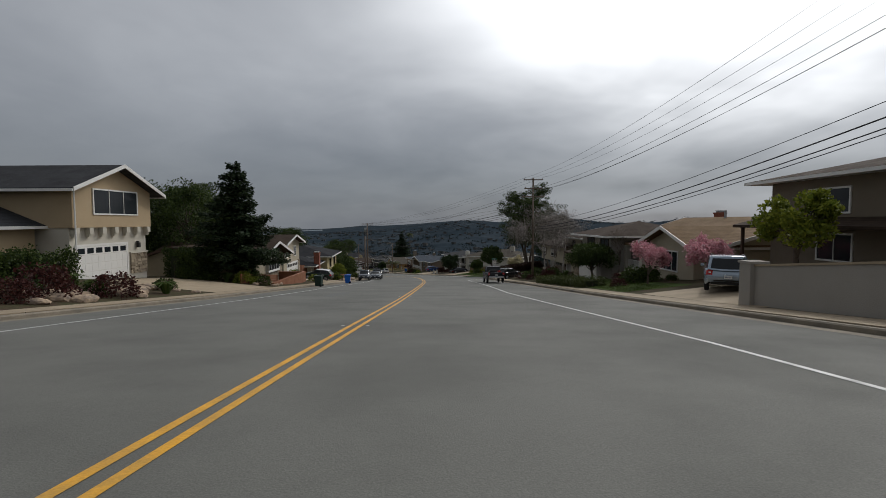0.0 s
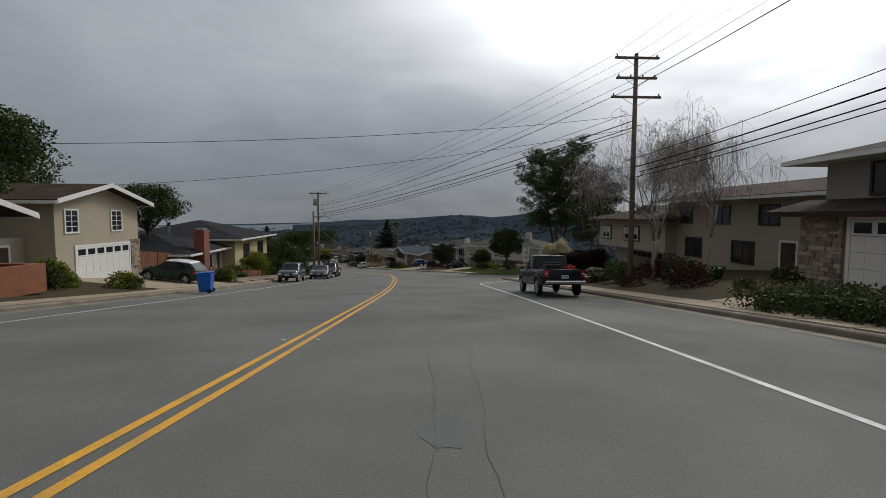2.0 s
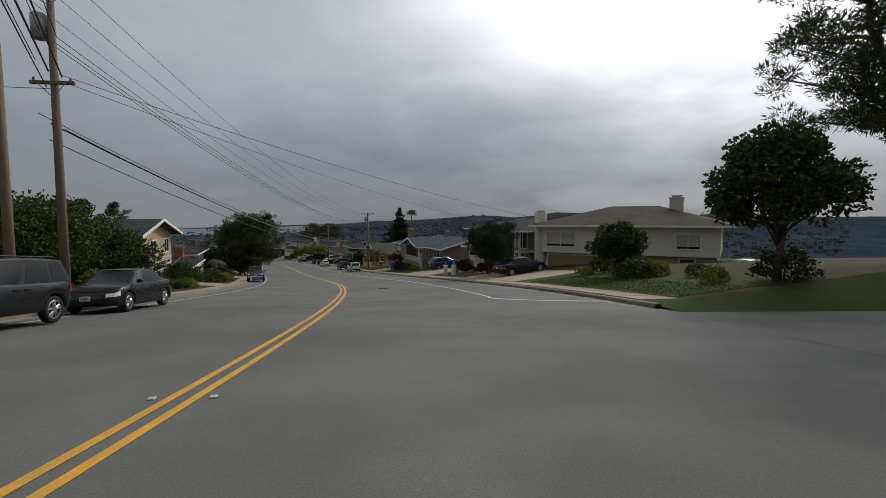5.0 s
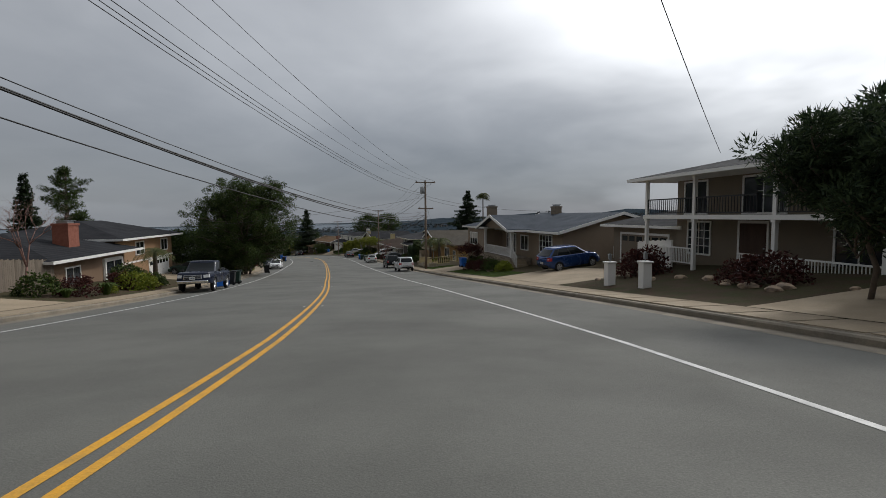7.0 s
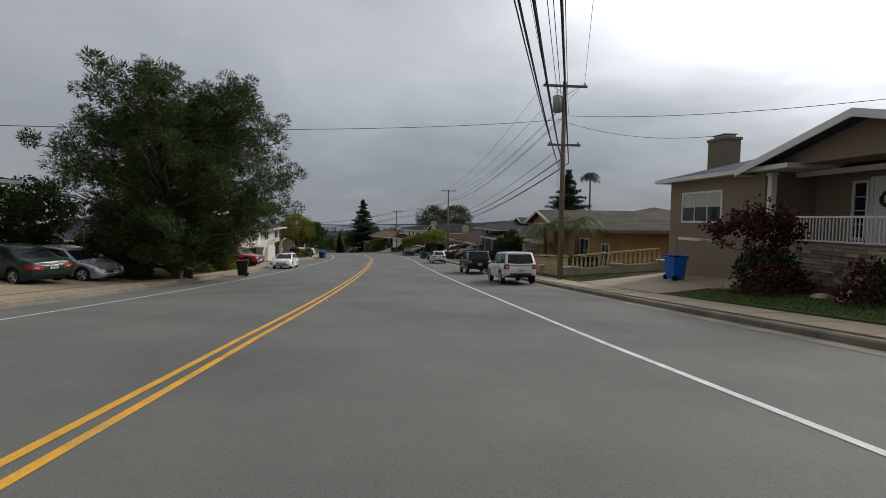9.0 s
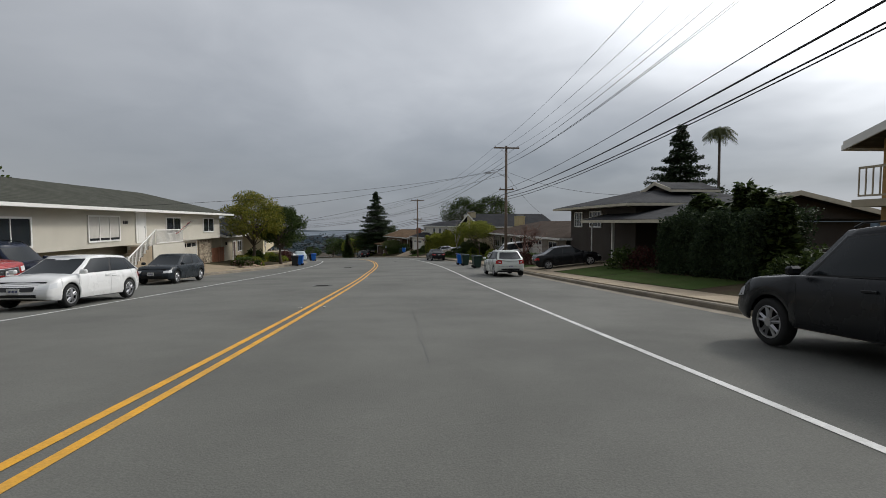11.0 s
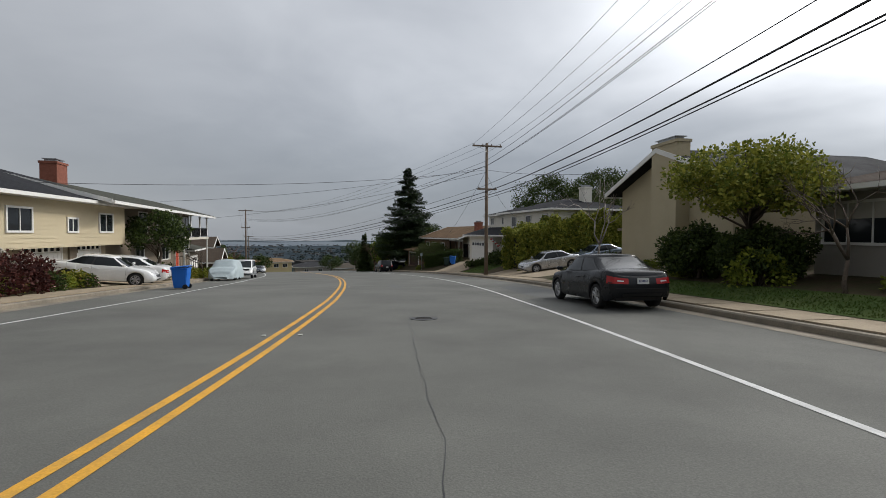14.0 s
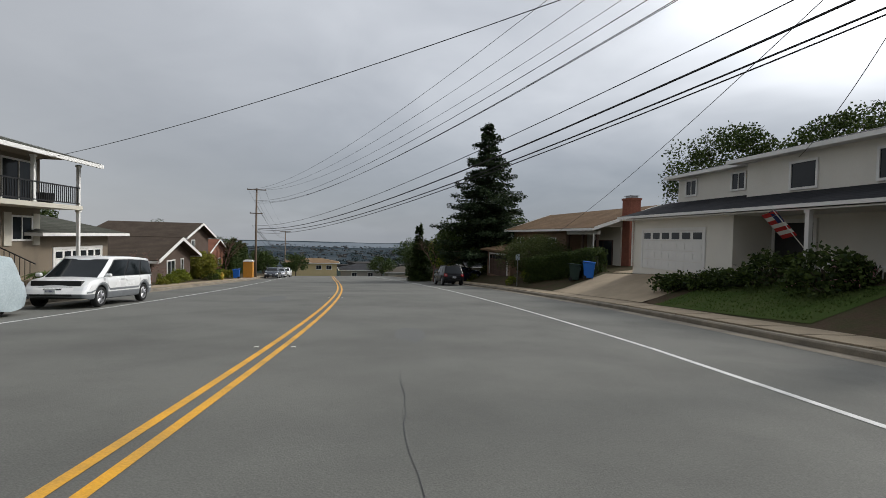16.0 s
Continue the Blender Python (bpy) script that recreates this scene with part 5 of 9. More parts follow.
def house_m():
    roof = shingle("warm_brown_shingle", (0.17, 0.112, 0.068))
    h = House(289.4, 15.4, 1, "pale ranch house with brown shingle roof and red brick chimney", 1.75)
    h.walls(W_WHITE, 3.2, 7.8, 1.8, 8.6, 0, 3.3)
    h.walls(W_BROWN, -8.2, 3.15, 0, 8.6, 0, 3.3)
    h.side_gable(W_WHITE, roof, -8.2, 7.8, 0, 8.6, 3.3, 0.34, 0.75)
    h.chimney(8.2, 2.3, 0, 5.3, 0.95, 0.8, BRICK)
    h.part("porch_beam", boxes((3.2, 7.8, 0.0, 0.2, 2.75, 3.0)), WHITE)
    for x in (3.4, 5.6, 7.6):
        h.post(x, 0.1, -0.4, 2.75, 0.14, DARKWOOD)
    h.rail(3.5, 7.5, 0.1, 0.0, 0.9, BLACK, 0.2)
    h.window(5.6, 0.2, 2.4, 2.1, 1.8, cols=2, trim=DARKWOOD)
    for x in (-6.4, -3.2, 0.6):
        h.window(x, 1.2, 1.5, 1.2, 0, cols=2)
    h.window(4.3, 3.55, 0.5, 0.6, 7.8, "right", cols=1, rows=4)
    h.downpipe(7.95, -0.4, 0, 2.9)
    g = House(294.2, 12.6, 1, "low garage with panelled dark doors below the ranch house", 0.9)
    g.walls(W_BROWN, -3.2, 3.2, 0, 4, 0, 2.3)
    g.part("roof", slab(bmesh.new(), ((-3.8, -0.6, 2.42), (3.8, -0.6, 2.42), (3.8, 4.2, 3.3), (-3.8, 4.2, 3.3)), 0.14), roof)
    g.garage(0.0, 0.0, 4.8, 1.95, 0.0, DARKWOOD)


def house_p():
    """The dark gabled house and those that step down the hill beyond it."""
    wall, roof = stucco("umber_siding", (0.085, 0.058, 0.044)), shingle("umber_shingle", (0.075, 0.058, 0.045))
    h = House(293.2, -15.0, -1, "dark brown house with two white-edged gables and shingle roof", -0.1)
    h.walls(wall, -4.6, 4.6, 0, 8, 0, 2.35)
    h.front_gable(wall, roof, -4.6, 4.6, 0, 8, 2.35, 0.29, 0.7)
    h.window(-0.6, 0.8, 1.7, 1.2, 0, cols=2)
    h.window(2.2, 0.8, 0.6, 1.2, 0, cols=1)
    h.walls(wall, 9.8, 20.0, 2.2, 10, 0, 3.8)
    h.front_gable(wall, roof, 9.8, 20.0, 2.2, 10, 3.8, 0.26, 0.7)
    h.window(13.6, 2.2, 1.1, 1.2, 2.2, cols=2)
    h.walls(wall, -9.0, 9.7, 5.0, 13, 0, 2.9)
    h.side_gable(wall, roof, -9.0, 9.7, 5.0, 13, 2.9, 0.33, 0.6)
    h.part("skylight", slab(bmesh.new(), ((2.0, 6.4, 3.62), (3.3, 6.4, 3.62), (3.3, 7.4, 3.95), (2.0, 7.4, 3.95)), 0.06), WHITE, "pale roof skylight")


def hill_house(s, d, label, wall, roof, half, depth, z, pitch, base, windows=()):
    """A house below the crest, its front turned up the hill."""
    h = House(s, d, -1, label, base, -90)
    h.walls(wall, -half, half, 0, depth, -2, z)
    h.hip(roof, -half, half, 0, depth, z, pitch, 0.7)
    for x, zz in windows:
        h.window(x, zz, 1.3, 1.0, 0)


for build in (house_a, house_b, house_c, house_d, house_h, house_l1, house_l2, house_l3, house_n, house_r0, house_r1, house_r2, house_r3, house_w, house_g, house_f, house_t, house_j, house_k2, house_q, house_o, house_m, house_p):
    build()
plain_house(107.0, -18.5, -1, "brown house half hidden by garden shrubs", W_TAUPE, ROOF_DARK, -6, 7, 9, 2.8, 0.27, 0.2, False, ((-3, 0.9, 2, 1.1), (2.5, 0.9, 2, 1.1)))
plain_house(184.0, -19.0, -1, "dark single-storey house behind the pines", W_TAUPE, ROOF_GREY, -6, 6, 9, 2.8, 0.3, 0.0, False, ((-2, 0.9, 2, 1.1),))
plain_house(325.0, -18.6, -1, "terracotta stucco house with tiled gable roof", stucco("terracotta_stucco", (0.27, 0.11, 0.07)), shingle("terracotta_tile", (0.20, 0.085, 0.055)), -6, 6, 9, 2.9, 0.3, 0.6, True, ((-2, 0.9, 1.6, 1.1), (2.5, 0.9, 1.6, 1.1)))
hill_house(381.0, -7.2, "tan two-storey house with a low brown roof below the crest", W_YELLOW, ROOF_TAN, 6.6, 8, 4.0, 0.22, 0.2, ((4.6, 2.4), (2.0, 2.4)))
hill_house(384.0, 6.2, "grey-roofed house below the crest", W_GREY, ROOF_GREY, 5.5, 9, 2.9, 0.28, -0.3, ((-2.0, 1.2), (2.4, 1.2)))
hill_house(384.5, 18.5, "brown-roofed house below the crest", W_WHITE, ROOF_DRAB, 5.0, 9, 2.6, 0.28, -0.6, ((0.0, 1.0),))
plain_house(330.0, 19.0, 1, "grey house half hidden by trees down the hill", W_GREY, ROOF_GREY, -7, 7, 9, 2.8, 0.25, -0.5)


# ---- utility poles and their wires ----
def utility_pole(s, d, height, arms, h0=None, transformer=False, lamp=False, lean=0.0):
    """A timber pole; arms are (height, half length, insulator count)."""
    m = frame_at(s, d, -1, h0) @ pose(0, 0, 0, 0, lean, 0)
    root = empty("utility_pole", m, "weathered timber utility pole with crossarms", "utility pole", "utility poles along the street")
    part("shaft", add_tube(bmesh.new(), ((0, 0, -0.6), (0, 0, height * 0.5), (0, 0, height)), 0.16, 12, 0.105), WOODPOLE, root, smooth=True)
    for z, half, n in arms:
        arm = part("crossarm", boxes((-0.17, -0.06, -half, half, z - 0.06, z + 0.06), bevel=0.01), WOODPOLE, root)
        for i in range(n):
            y = -half + 0.12 + (2 * half - 0.24) * i / max(1, n - 1)
            part("insulator", cyl(cyl(bmesh.new(), (-0.115, y, z + 0.12), 0.05, 0.12, 2, 10, 0.7), (-0.115, y, z + 0.06), 0.03, 0.06, 2, 8), mat("porcelain", (0.16, 0.13, 0.12), 0.3), arm)
        part("brace", add_tube(add_tube(bmesh.new(), ((-0.18, -half * 0.6, z - 0.05), (-0.14, 0, z - 0.5)), 0.015, 5), ((-0.18, half * 0.6, z - 0.05), (-0.14, 0, z - 0.5)), 0.015, 5), STEEL, arm)
    if transformer:
        part("transformer", cyl(cyl(bmesh.new(), (0.0, 0.38, transformer), 0.25, 0.8, 2, 18), (0.0, 0.38, transformer + 0.42), 0.2, 0.06, 2, 18), mat("grey_enamel", (0.28, 0.29, 0.29), 0.4), root, "grey pole-mounted transformer", True)
    if lamp:
        part("lamp_arm", add_tube(bmesh.new(), ((0, 0.1, lamp), (-0.4, 0.9, lamp + 0.3), (-0.6, 1.7, lamp + 0.28)), 0.03, 6), STEEL, root)
        part("lamp_head", boxes((-0.72, -0.5, 1.55, 2.1, lamp + 0.2, lamp + 0.32), bevel=0.03), STEEL, root, "grey cobra-head street lamp")
    part("conduit", cyl(bmesh.new(), (0.17, 0.0, 1.6), 0.03, 3.2, 2, 8), STEEL, root)
    return root


POLES = {
    "p0": (8.0, 14.6, 11.0), "p1": (58.0, 11.0, 12.6), "p2": (98.6, -11.7, 11.0), "p4": (167.5, 8.9, 10.6), "p5": (217.4, 9.7, 10.9), "p6": (258.0, 9.2, 10.3), "p7": (318.5, -12.3, 11.6), "p8": (372.0, -13.0, 11.0)}
utility_pole(*POLES["p0"], [(10.8, 1.25, 3), (8.0, 0.9, 2)], 0.2)
utility_pole(*POLES["p1"], [(12.35, 1.2, 3), (11.3, 1.1, 4), (10.3, 1.35, 3)], 0.15, lean=0.0)
utility_pole(*POLES["p2"], [(10.8, 1.15, 3), (7.7, 0.7, 2)], 0.3, 9.6)
utility_pole(96.6, -12.2, 8.2, [], 0.3)
utility_pole(*POLES["p4"], [(10.35, 1.2, 3), (7.25, 0.9, 2)], 0.2, 9.4)
utility_pole(*POLES["p5"], [(10.7, 1.2, 3), (6.9, 0.7, 2)], 0.2, lamp=8.1)
utility_pole(*POLES["p6"], [(10.05, 1.2, 4), (6.7, 0.8, 2)], 0.2)
utility_pole(*POLES["p7"], [(11.4, 1.2, 3), (8.3, 0.8, 2)], 0.3)
utility_pole(*POLES["p8"], [(10.8, 1.2, 3), (8.0, 0.8, 2)], 0.3)


def pole_point(name, y, z):
    s, d, top = POLES[name]
    return frame_at(s, d, -1, 0.2) @ Vector((-0.1, y, z))


def wire(a, b, sag, radius, label="thin overhead power line"):
    a, b = Vector(a), Vector(b)
    pts = [a.lerp(b, u) - Vector((0, 0, sag * 4 * u * (1 - u))) for u in np.linspace(0, 1, 22)]
    verts, faces = tube(pts, radius, 5)
    ob = raw_mesh("overhead_wire", verts, faces, BLACKWIRE)
    tagged(ob, label, "overhead wire", "overhead wires")


def span(a, b):
    za, zb = POLES[a][2], POLES[b][2]
    sag = 1.6 * ((pole_point(a, 0, 0) - pole_point(b, 0, 0)).length / 72) ** 2
    for y in (-1.05, 0.0, 1.05):
        wire(pole_point(a, y, za - 0.05), pole_point(b, y, zb - 0.05), sag * 1.5, 0.009)
    for k, y in ((1.5, 0.3), (1.65, -0.2), (1.8, 0.1)):
        wire(pole_point(a, y, za - k), pole_point(b, y, zb - k), sag * 1.4, 0.012)
    low_a, low_b, slack = {("p1", "p2"): (9.0, 8.2, 0.8), ("p2", "p4"): (6.4, 6.5, 1.5)}.get((a, b), (6.5, 6.5, 1.15))
    for y, z, r in ((0.5, 0.35, 0.014), (0.12, 0.0, 0.028), (-0.3, -0.2, 0.024), (0.2, -0.55, 0.018)):
        wire(pole_point(a, y, low_a + z), pole_point(b, y, low_b + z), sag * slack, r, "thick black overhead communication cable")


for a, b in (("p0", "p1"), ("p1", "p2"), ("p2", "p4"), ("p4", "p5"), ("p5", "p6"), ("p6", "p7"), ("p7", "p8")):
    span(a, b)
for name, z, s, d, h in (("p1", 9.3, 49, -19, 5.5), ("p1", 8.6, 62, -20, 6.2), ("p2", 8.2, 117, 15, 5.0), ("p2", 8.0, 130, 15, 6.0), ("p2", 7.6, 83, -20, 4.8), ("p4", 8.5, 164, 16, 7.4), ("p4", 8.6, 154, -18, 4.5), ("p4", 8.2, 183, 14, 5.2),
                         ("p4", 8.8, 150, 17, 5.5), ("p5", 8.9, 219, -16.5, 5.0), ("p5", 8.7, 203, -17, 4.2), ("p5", 8.3, 226, -17, 3.6), ("p5", 8.6, 205, 15, 5.2), ("p5", 8.4, 222, 16, 4.5), ("p6", 8.2, 246, -15, 4.8),
                         ("p6", 8.4, 262, -15, 6.0), ("p6", 8.0, 275, -15, 5.9), ("p6", 8.0, 268, 16, 6.0), ("p6", 8.2, 242, 15, 5.8), ("p6", 8.1, 288, 15, 4.3)):
    wire(pole_point(name, 0.1, z), at(s, d, h), 0.5, 0.011, "thin overhead service drop to a house")


# ---- plants ----
RNG = np.random.default_rng(7)
BARK = mat("grey_brown_bark", (0.11, 0.085, 0.065), 0.95, vary=0.25, scale=3, bump=0.8, fine=18)
BIRCHBARK = mat("pale_birch_bark", (0.36, 0.32, 0.29), 0.8, vary=0.35, scale=3, bump=0.4, second=(0.17, 0.15, 0.135))
PINE = leafmat("pine_needles", (0.018, 0.034, 0.012), (0.085, 0.115, 0.032))
FIR = leafmat("fir_needles", (0.014, 0.027, 0.015), (0.055, 0.08, 0.035))
LAUREL = leafmat("laurel_leaves", (0.016, 0.030, 0.010), (0.075, 0.105, 0.025), 0.5)
LIGHTLEAF = leafmat("light_green_leaves", (0.085, 0.12, 0.016), (0.25, 0.27, 0.035))
YELLOWLEAF = leafmat("yellow_green_leaves", (0.075, 0.10, 0.014), (0.28, 0.25, 0.04))
PALMLEAF = leafmat("palm_fronds", (0.035, 0.05, 0.016), (0.12, 0.13, 0.045))
PINK = leafmat("pink_blossom", (0.50, 0.20, 0.25), (0.72, 0.45, 0.48))
CREAM = leafmat("cream_blossom", (0.45, 0.38, 0.22), (0.6, 0.55, 0.38))
REDLEAF = leafmat("dark_red_leaves", (0.03, 0.012, 0.012), (0.085, 0.028, 0.022))
GRASSY = leafmat("grass_blades", (0.05, 0.085, 0.02), (0.095, 0.13, 0.034))
FLOWER = leafmat("magenta_flowers", (0.35, 0.02, 0.06), (0.5, 0.08, 0.12))


def cards(centres, n, spread, length, width, droop=0.0, outward=None):
    """Many small leaf blades round the centres."""
    c = np.repeat(np.asarray(centres, float), n, axis=0)
    k = len(c)
    off = RNG.normal(size=(k, 3))
    off /= np.linalg.norm(off, axis=1)[:, None]
    sp = np.repeat(np.asarray(spread, float).reshape(-1, 3) if np.ndim(spread) > 1 else np.tile(np.asarray(spread, float), (len(centres), 1)), n, axis=0)
    p = c + off * sp * RNG.uniform(0.35, 1.0, (k, 1)) ** 0.6
    a = RNG.normal(size=(k, 3)) + off * 0.9
    a[:, 2] -= droop
    a /= np.linalg.norm(a, axis=1)[:, None]
    b = np.cross(a, RNG.normal(size=(k, 3)))
    b /= np.linalg.norm(b, axis=1)[:, None] + 1e-9
    L = length * RNG.uniform(0.6, 1.3, (k, 1))
    W = width * RNG.uniform(0.6, 1.3, (k, 1))
    v = np.stack([p - b * W * 0.3, p + a * L * 0.5 - b * W, p + a * L, p + a * L * 0.5 + b * W], 1).reshape(-1, 3)
    f = np.arange(4 * k).reshape(-1, 4)
    return v, f


def crown_part(name, chunks, material, root):
    vs, fs, base = [], [], 0
    for v, f in chunks:
        vs.append(v)
        fs.append(f + base)
        base += len(v)
    v, f = np.concatenate(vs), np.concatenate(fs)
    me = bpy.data.meshes.new(name)
    me.from_pydata(v.tolist(), [], f.tolist())
    me.materials.append(material)
    ob = new(name, me)
    ob.parent = root
    return ob


def limbs_part(name, tubes, material, root):
    verts, faces = [], []
    for pts, r0, r1, sides in tubes:
        v, f = tube(pts, r0, sides, r1)
        base = len(verts)
        verts += v
        faces += [tuple(i + base for i in q) for q in f]
    return raw_mesh(name, verts, faces, material, root, True)


def plant_root(name, s, d, label, category, dz=0.0, turn=0.0):
    return empty(name, Matrix.Translation(stand(s, d, dz - 0.05)) @ pose(0, 0, 0, 0, 0, turn), label, category)


def bent(a, b, wob, n=4):
    a, b = np.array(a, float), np.array(b, float)
    return [tuple(a + (b - a) * u + RNG.normal(size=3) * wob * math.sin(math.pi * u)) for u in np.linspace(0, 1, n)]


def tufts(tips, n, radius, length, width, flat=0.6):
    """Needle tufts: short blades that all point away from the heart of their clump, a little upwards."""
    c = np.repeat(np.asarray(tips, float), n, axis=0)
    k = len(c)
    off = RNG.normal(size=(k, 3))
    off /= np.linalg.norm(off, axis=1)[:, None]
    r = np.repeat(np.asarray(radius, float).reshape(-1, 1), n, axis=0)
    p = c + off * r * np.array((1, 1, flat)) * RNG.uniform(0.15, 1.0, (k, 1)) ** 0.5
    a = off + RNG.normal(size=(k, 3)) * 0.45 + np.array((0, 0, 0.35))
    a /= np.linalg.norm(a, axis=1)[:, None]
    b = np.cross(a, RNG.normal(size=(k, 3)))
    b /= np.linalg.norm(b, axis=1)[:, None] + 1e-9
    L, W = length * RNG.uniform(0.6, 1.3, (k, 1)), width * RNG.uniform(0.6, 1.3, (k, 1))
    v = np.stack([p - b * W * 0.5, p + b * W * 0.5, p + a * L], 1).reshape(-1, 3)
    return v, np.arange(3 * k).reshape(-1, 3)


def pine(s, d, height, spread, label, low=0.35, n=44, leaf=PINE, dz=0.0, flat=0.42, trunks=1, dens=60, size=0.3, gaps=0.0, lift=0.22, clump=None):
    """An open pine: limbs that fork into branchlets, each ending in a tuft of needles."""
    root = plant_root("pine_tree", s, d, label, "tree", dz)
    tubes, tips, rad = [], [], []
    for k in range(trunks):
        a = 2 * math.pi * k / max(1, trunks) + 0.4
        ox, oy = (0.35 * math.cos(a), 0.35 * math.sin(a)) if trunks > 1 else (0, 0)
        tx, ty = (spread * 0.36 * math.cos(a), spread * 0.36 * math.sin(a)) if trunks > 1 else (0.2, 0.1)
        top = height * (0.92 - 0.07 * (k % 3))
        tubes.append((bent((ox, oy, -0.3), (tx, ty, top), 0.3, 7), 0.024 * height / trunks ** 0.5, 0.05, 9))
        m = n // trunks
        for i in range(m):
            u = low + (1 - low) * (i + 0.5) / m
            w = RNG.uniform(0, 2 * math.pi)
            shape = math.sin(math.pi * min(1, (u - low) / (1 - low) * 0.78 + 0.2)) ** 0.6
            r = spread * (0.66 if trunks > 1 else 1) * shape * RNG.uniform(0.45, 1.05)
            z = top * u
            st = np.array((ox + (tx - ox) * u, oy + (ty - oy) * u, z - 0.5))
            en = np.array((st[0] + r * math.cos(w), st[1] + r * math.sin(w), z + r * (lift + RNG.uniform(-0.2, 0.2))))
            pts = bent(st, en, 0.16, 5)
            tubes.append((pts, 0.0075 * height * (1.1 - u * 0.7), 0.018, 5))
            for j in range(5):
                q = (0.45, 0.6, 0.75, 0.88, 1.0)[j]
                if RNG.uniform() < gaps:
                    continue
                base = st + (en - st) * q
                b = base + RNG.normal(size=3) * np.array((0.075, 0.075, 0.05)) * spread * (1.15 - q * 0.5) + np.array((0, 0, 0.12))
                if j < 4:
                    tubes.append(((tuple(base), tuple(b)), 0.016, 0.008, 3))
                tips.append(tuple(b))
                rad.append((clump or spread * 0.1 + 0.1) * RNG.uniform(0.7, 1.35))
    limbs_part("trunk", tubes, BARK, root)
    crown_part("crown", [tufts(tips, dens, rad, size, 0.026 + size * 0.13, flat)], leaf, root)
    return root


def fir(s, d, height, width, label, leaf=FIR, dz=0.0, low=0.1, tiers=20, dens=22, droop=0.16, power=0.95, gap=0.25):
    """A conifer of flat feathered sprays in tiers, narrowing to a point, with light between the tiers."""
    root = plant_root("conifer_tree", s, d, label, "tree", dz)
    tubes = [(bent((0, 0, -0.3), (0, 0, height), 0.05, 5), 0.016 * height + 0.05, 0.02, 8)]
    ps, dirs, ls = [], [], []
    for i in range(tiers):
        u = low + (1 - low) * i / tiers
        r = width * (1 - u) ** power * RNG.uniform(0.8, 1.1) + 0.15
        m = max(5, int(9 * (1 - u) + 5))
        for k in range(m):
            w = 2 * math.pi * (k + RNG.uniform(-0.35, 0.35)) / m + i * 0.7
            rr = r * RNG.uniform(0.55, 1.2)
            z = height * (u + RNG.uniform(-gap, gap) / tiers)
            out = np.array((math.cos(w), math.sin(w), 0.0))
            side = np.array((-out[1], out[0], 0.0))
            def spine(q):
                return out * rr * q + np.array((0, 0, z + 0.1 - droop * rr * (q - 0.55 * q * q * q)))
            tubes.append((tuple(tuple(spine(q)) for q in (0, 0.5, 1.0)), 0.022 + 0.02 * (1 - u), 0.008, 4))
            cnt = int(dens * (2.0 + 2.9 * rr))
            q = RNG.uniform(0.12, 1.0, (cnt, 1))
            sg = RNG.choice((-1.0, 1.0), (cnt, 1))
            half = (0.10 + 0.30 * rr * (1.05 - q) * np.minimum(1.0, q * 3.0)) * RNG.uniform(0, 1, (cnt, 1)) ** 0.7
            sp = out * rr * q + np.array((0, 0, 1.0)) * (z + 0.1 - droop * rr * (q - 0.55 * q ** 3))
            ps.append(sp + side * sg * half + np.array((0, 0, 1.0)) * (RNG.normal(size=(cnt, 1)) * 0.13 - half * 0.15))
            dd = out * RNG.uniform(0.4, 1.0, (cnt, 1)) + side * sg * RNG.uniform(0.2, 0.9, (cnt, 1)) + np.array((0, 0, 1.0)) * (RNG.normal(size=(cnt, 1)) * 0.35 - 0.12)
            dirs.append(dd / np.linalg.norm(dd, axis=1)[:, None])
            ls.append(RNG.uniform(0.16, 0.34, (cnt, 1)))
    limbs_part("trunk", tubes, BARK, root)
    p, a, L = np.concatenate(ps), np.concatenate(dirs), np.concatenate(ls)
    b = np.cross(a, RNG.normal(size=a.shape) * 0.35 + np.array((0, 0, 1.0)))
    b /= np.linalg.norm(b, axis=1)[:, None] + 1e-9
    W = 0.06 + 0.16 * L
    v = np.stack([p - b * W * 0.4, p + a * L * 0.5 - b * W, p + a * L, p + a * L * 0.5 + b * W], 1).reshape(-1, 3)
    crown_part("crown", [(v, np.arange(len(v)).reshape(-1, 4))], leaf, root)
    return root


def leafy(s, d, height, spread, label, leaf=LAUREL, trunk=0.3, dens=110, size=0.17, n=84, dz=0.0, bark=BARK, name="tree", category="tree"):
    """A broad-leaved tree: limbs to clumps of leaves with gaps between."""
    root = plant_root(name, s, d, label, category, dz)
    tubes, tips = [(bent((0, 0, -0.3), (0.1, 0.05, height * 0.6), 0.1, 4), 0.022 * height + 0.05, 0.06, 8)], []
    for i in range(n):
        w, v = RNG.uniform(0, 2 * math.pi), RNG.uniform(-0.6, 1.0)
        r = spread * math.sqrt(max(0.0, 1 - v * v)) * RNG.uniform(0.3, 1.0) ** 0.6
        mid = height * (trunk + (1 - trunk) * 0.48)
        en = (r * math.cos(w), r * math.sin(w), mid + v * height * (1 - trunk) * 0.5 * RNG.uniform(0.8, 1.05))
        if i % 2 == 0:
            tubes.append((bent((0, 0, height * RNG.uniform(trunk * 0.8, 0.6)), en, 0.1), 0.03 + 0.004 * height, 0.012, 5))
        tips.append(en)
    limbs_part("trunk", tubes, bark, root)
    sp = np.array([(1, 1, 0.8)]) * RNG.uniform(0.6, 1.3, (len(tips), 1)) * spread * 0.27
    crown_part("crown", [cards(tips, int(dens * 1.35), sp, size * 1.15, size * 0.4)], leaf, root)
    return root


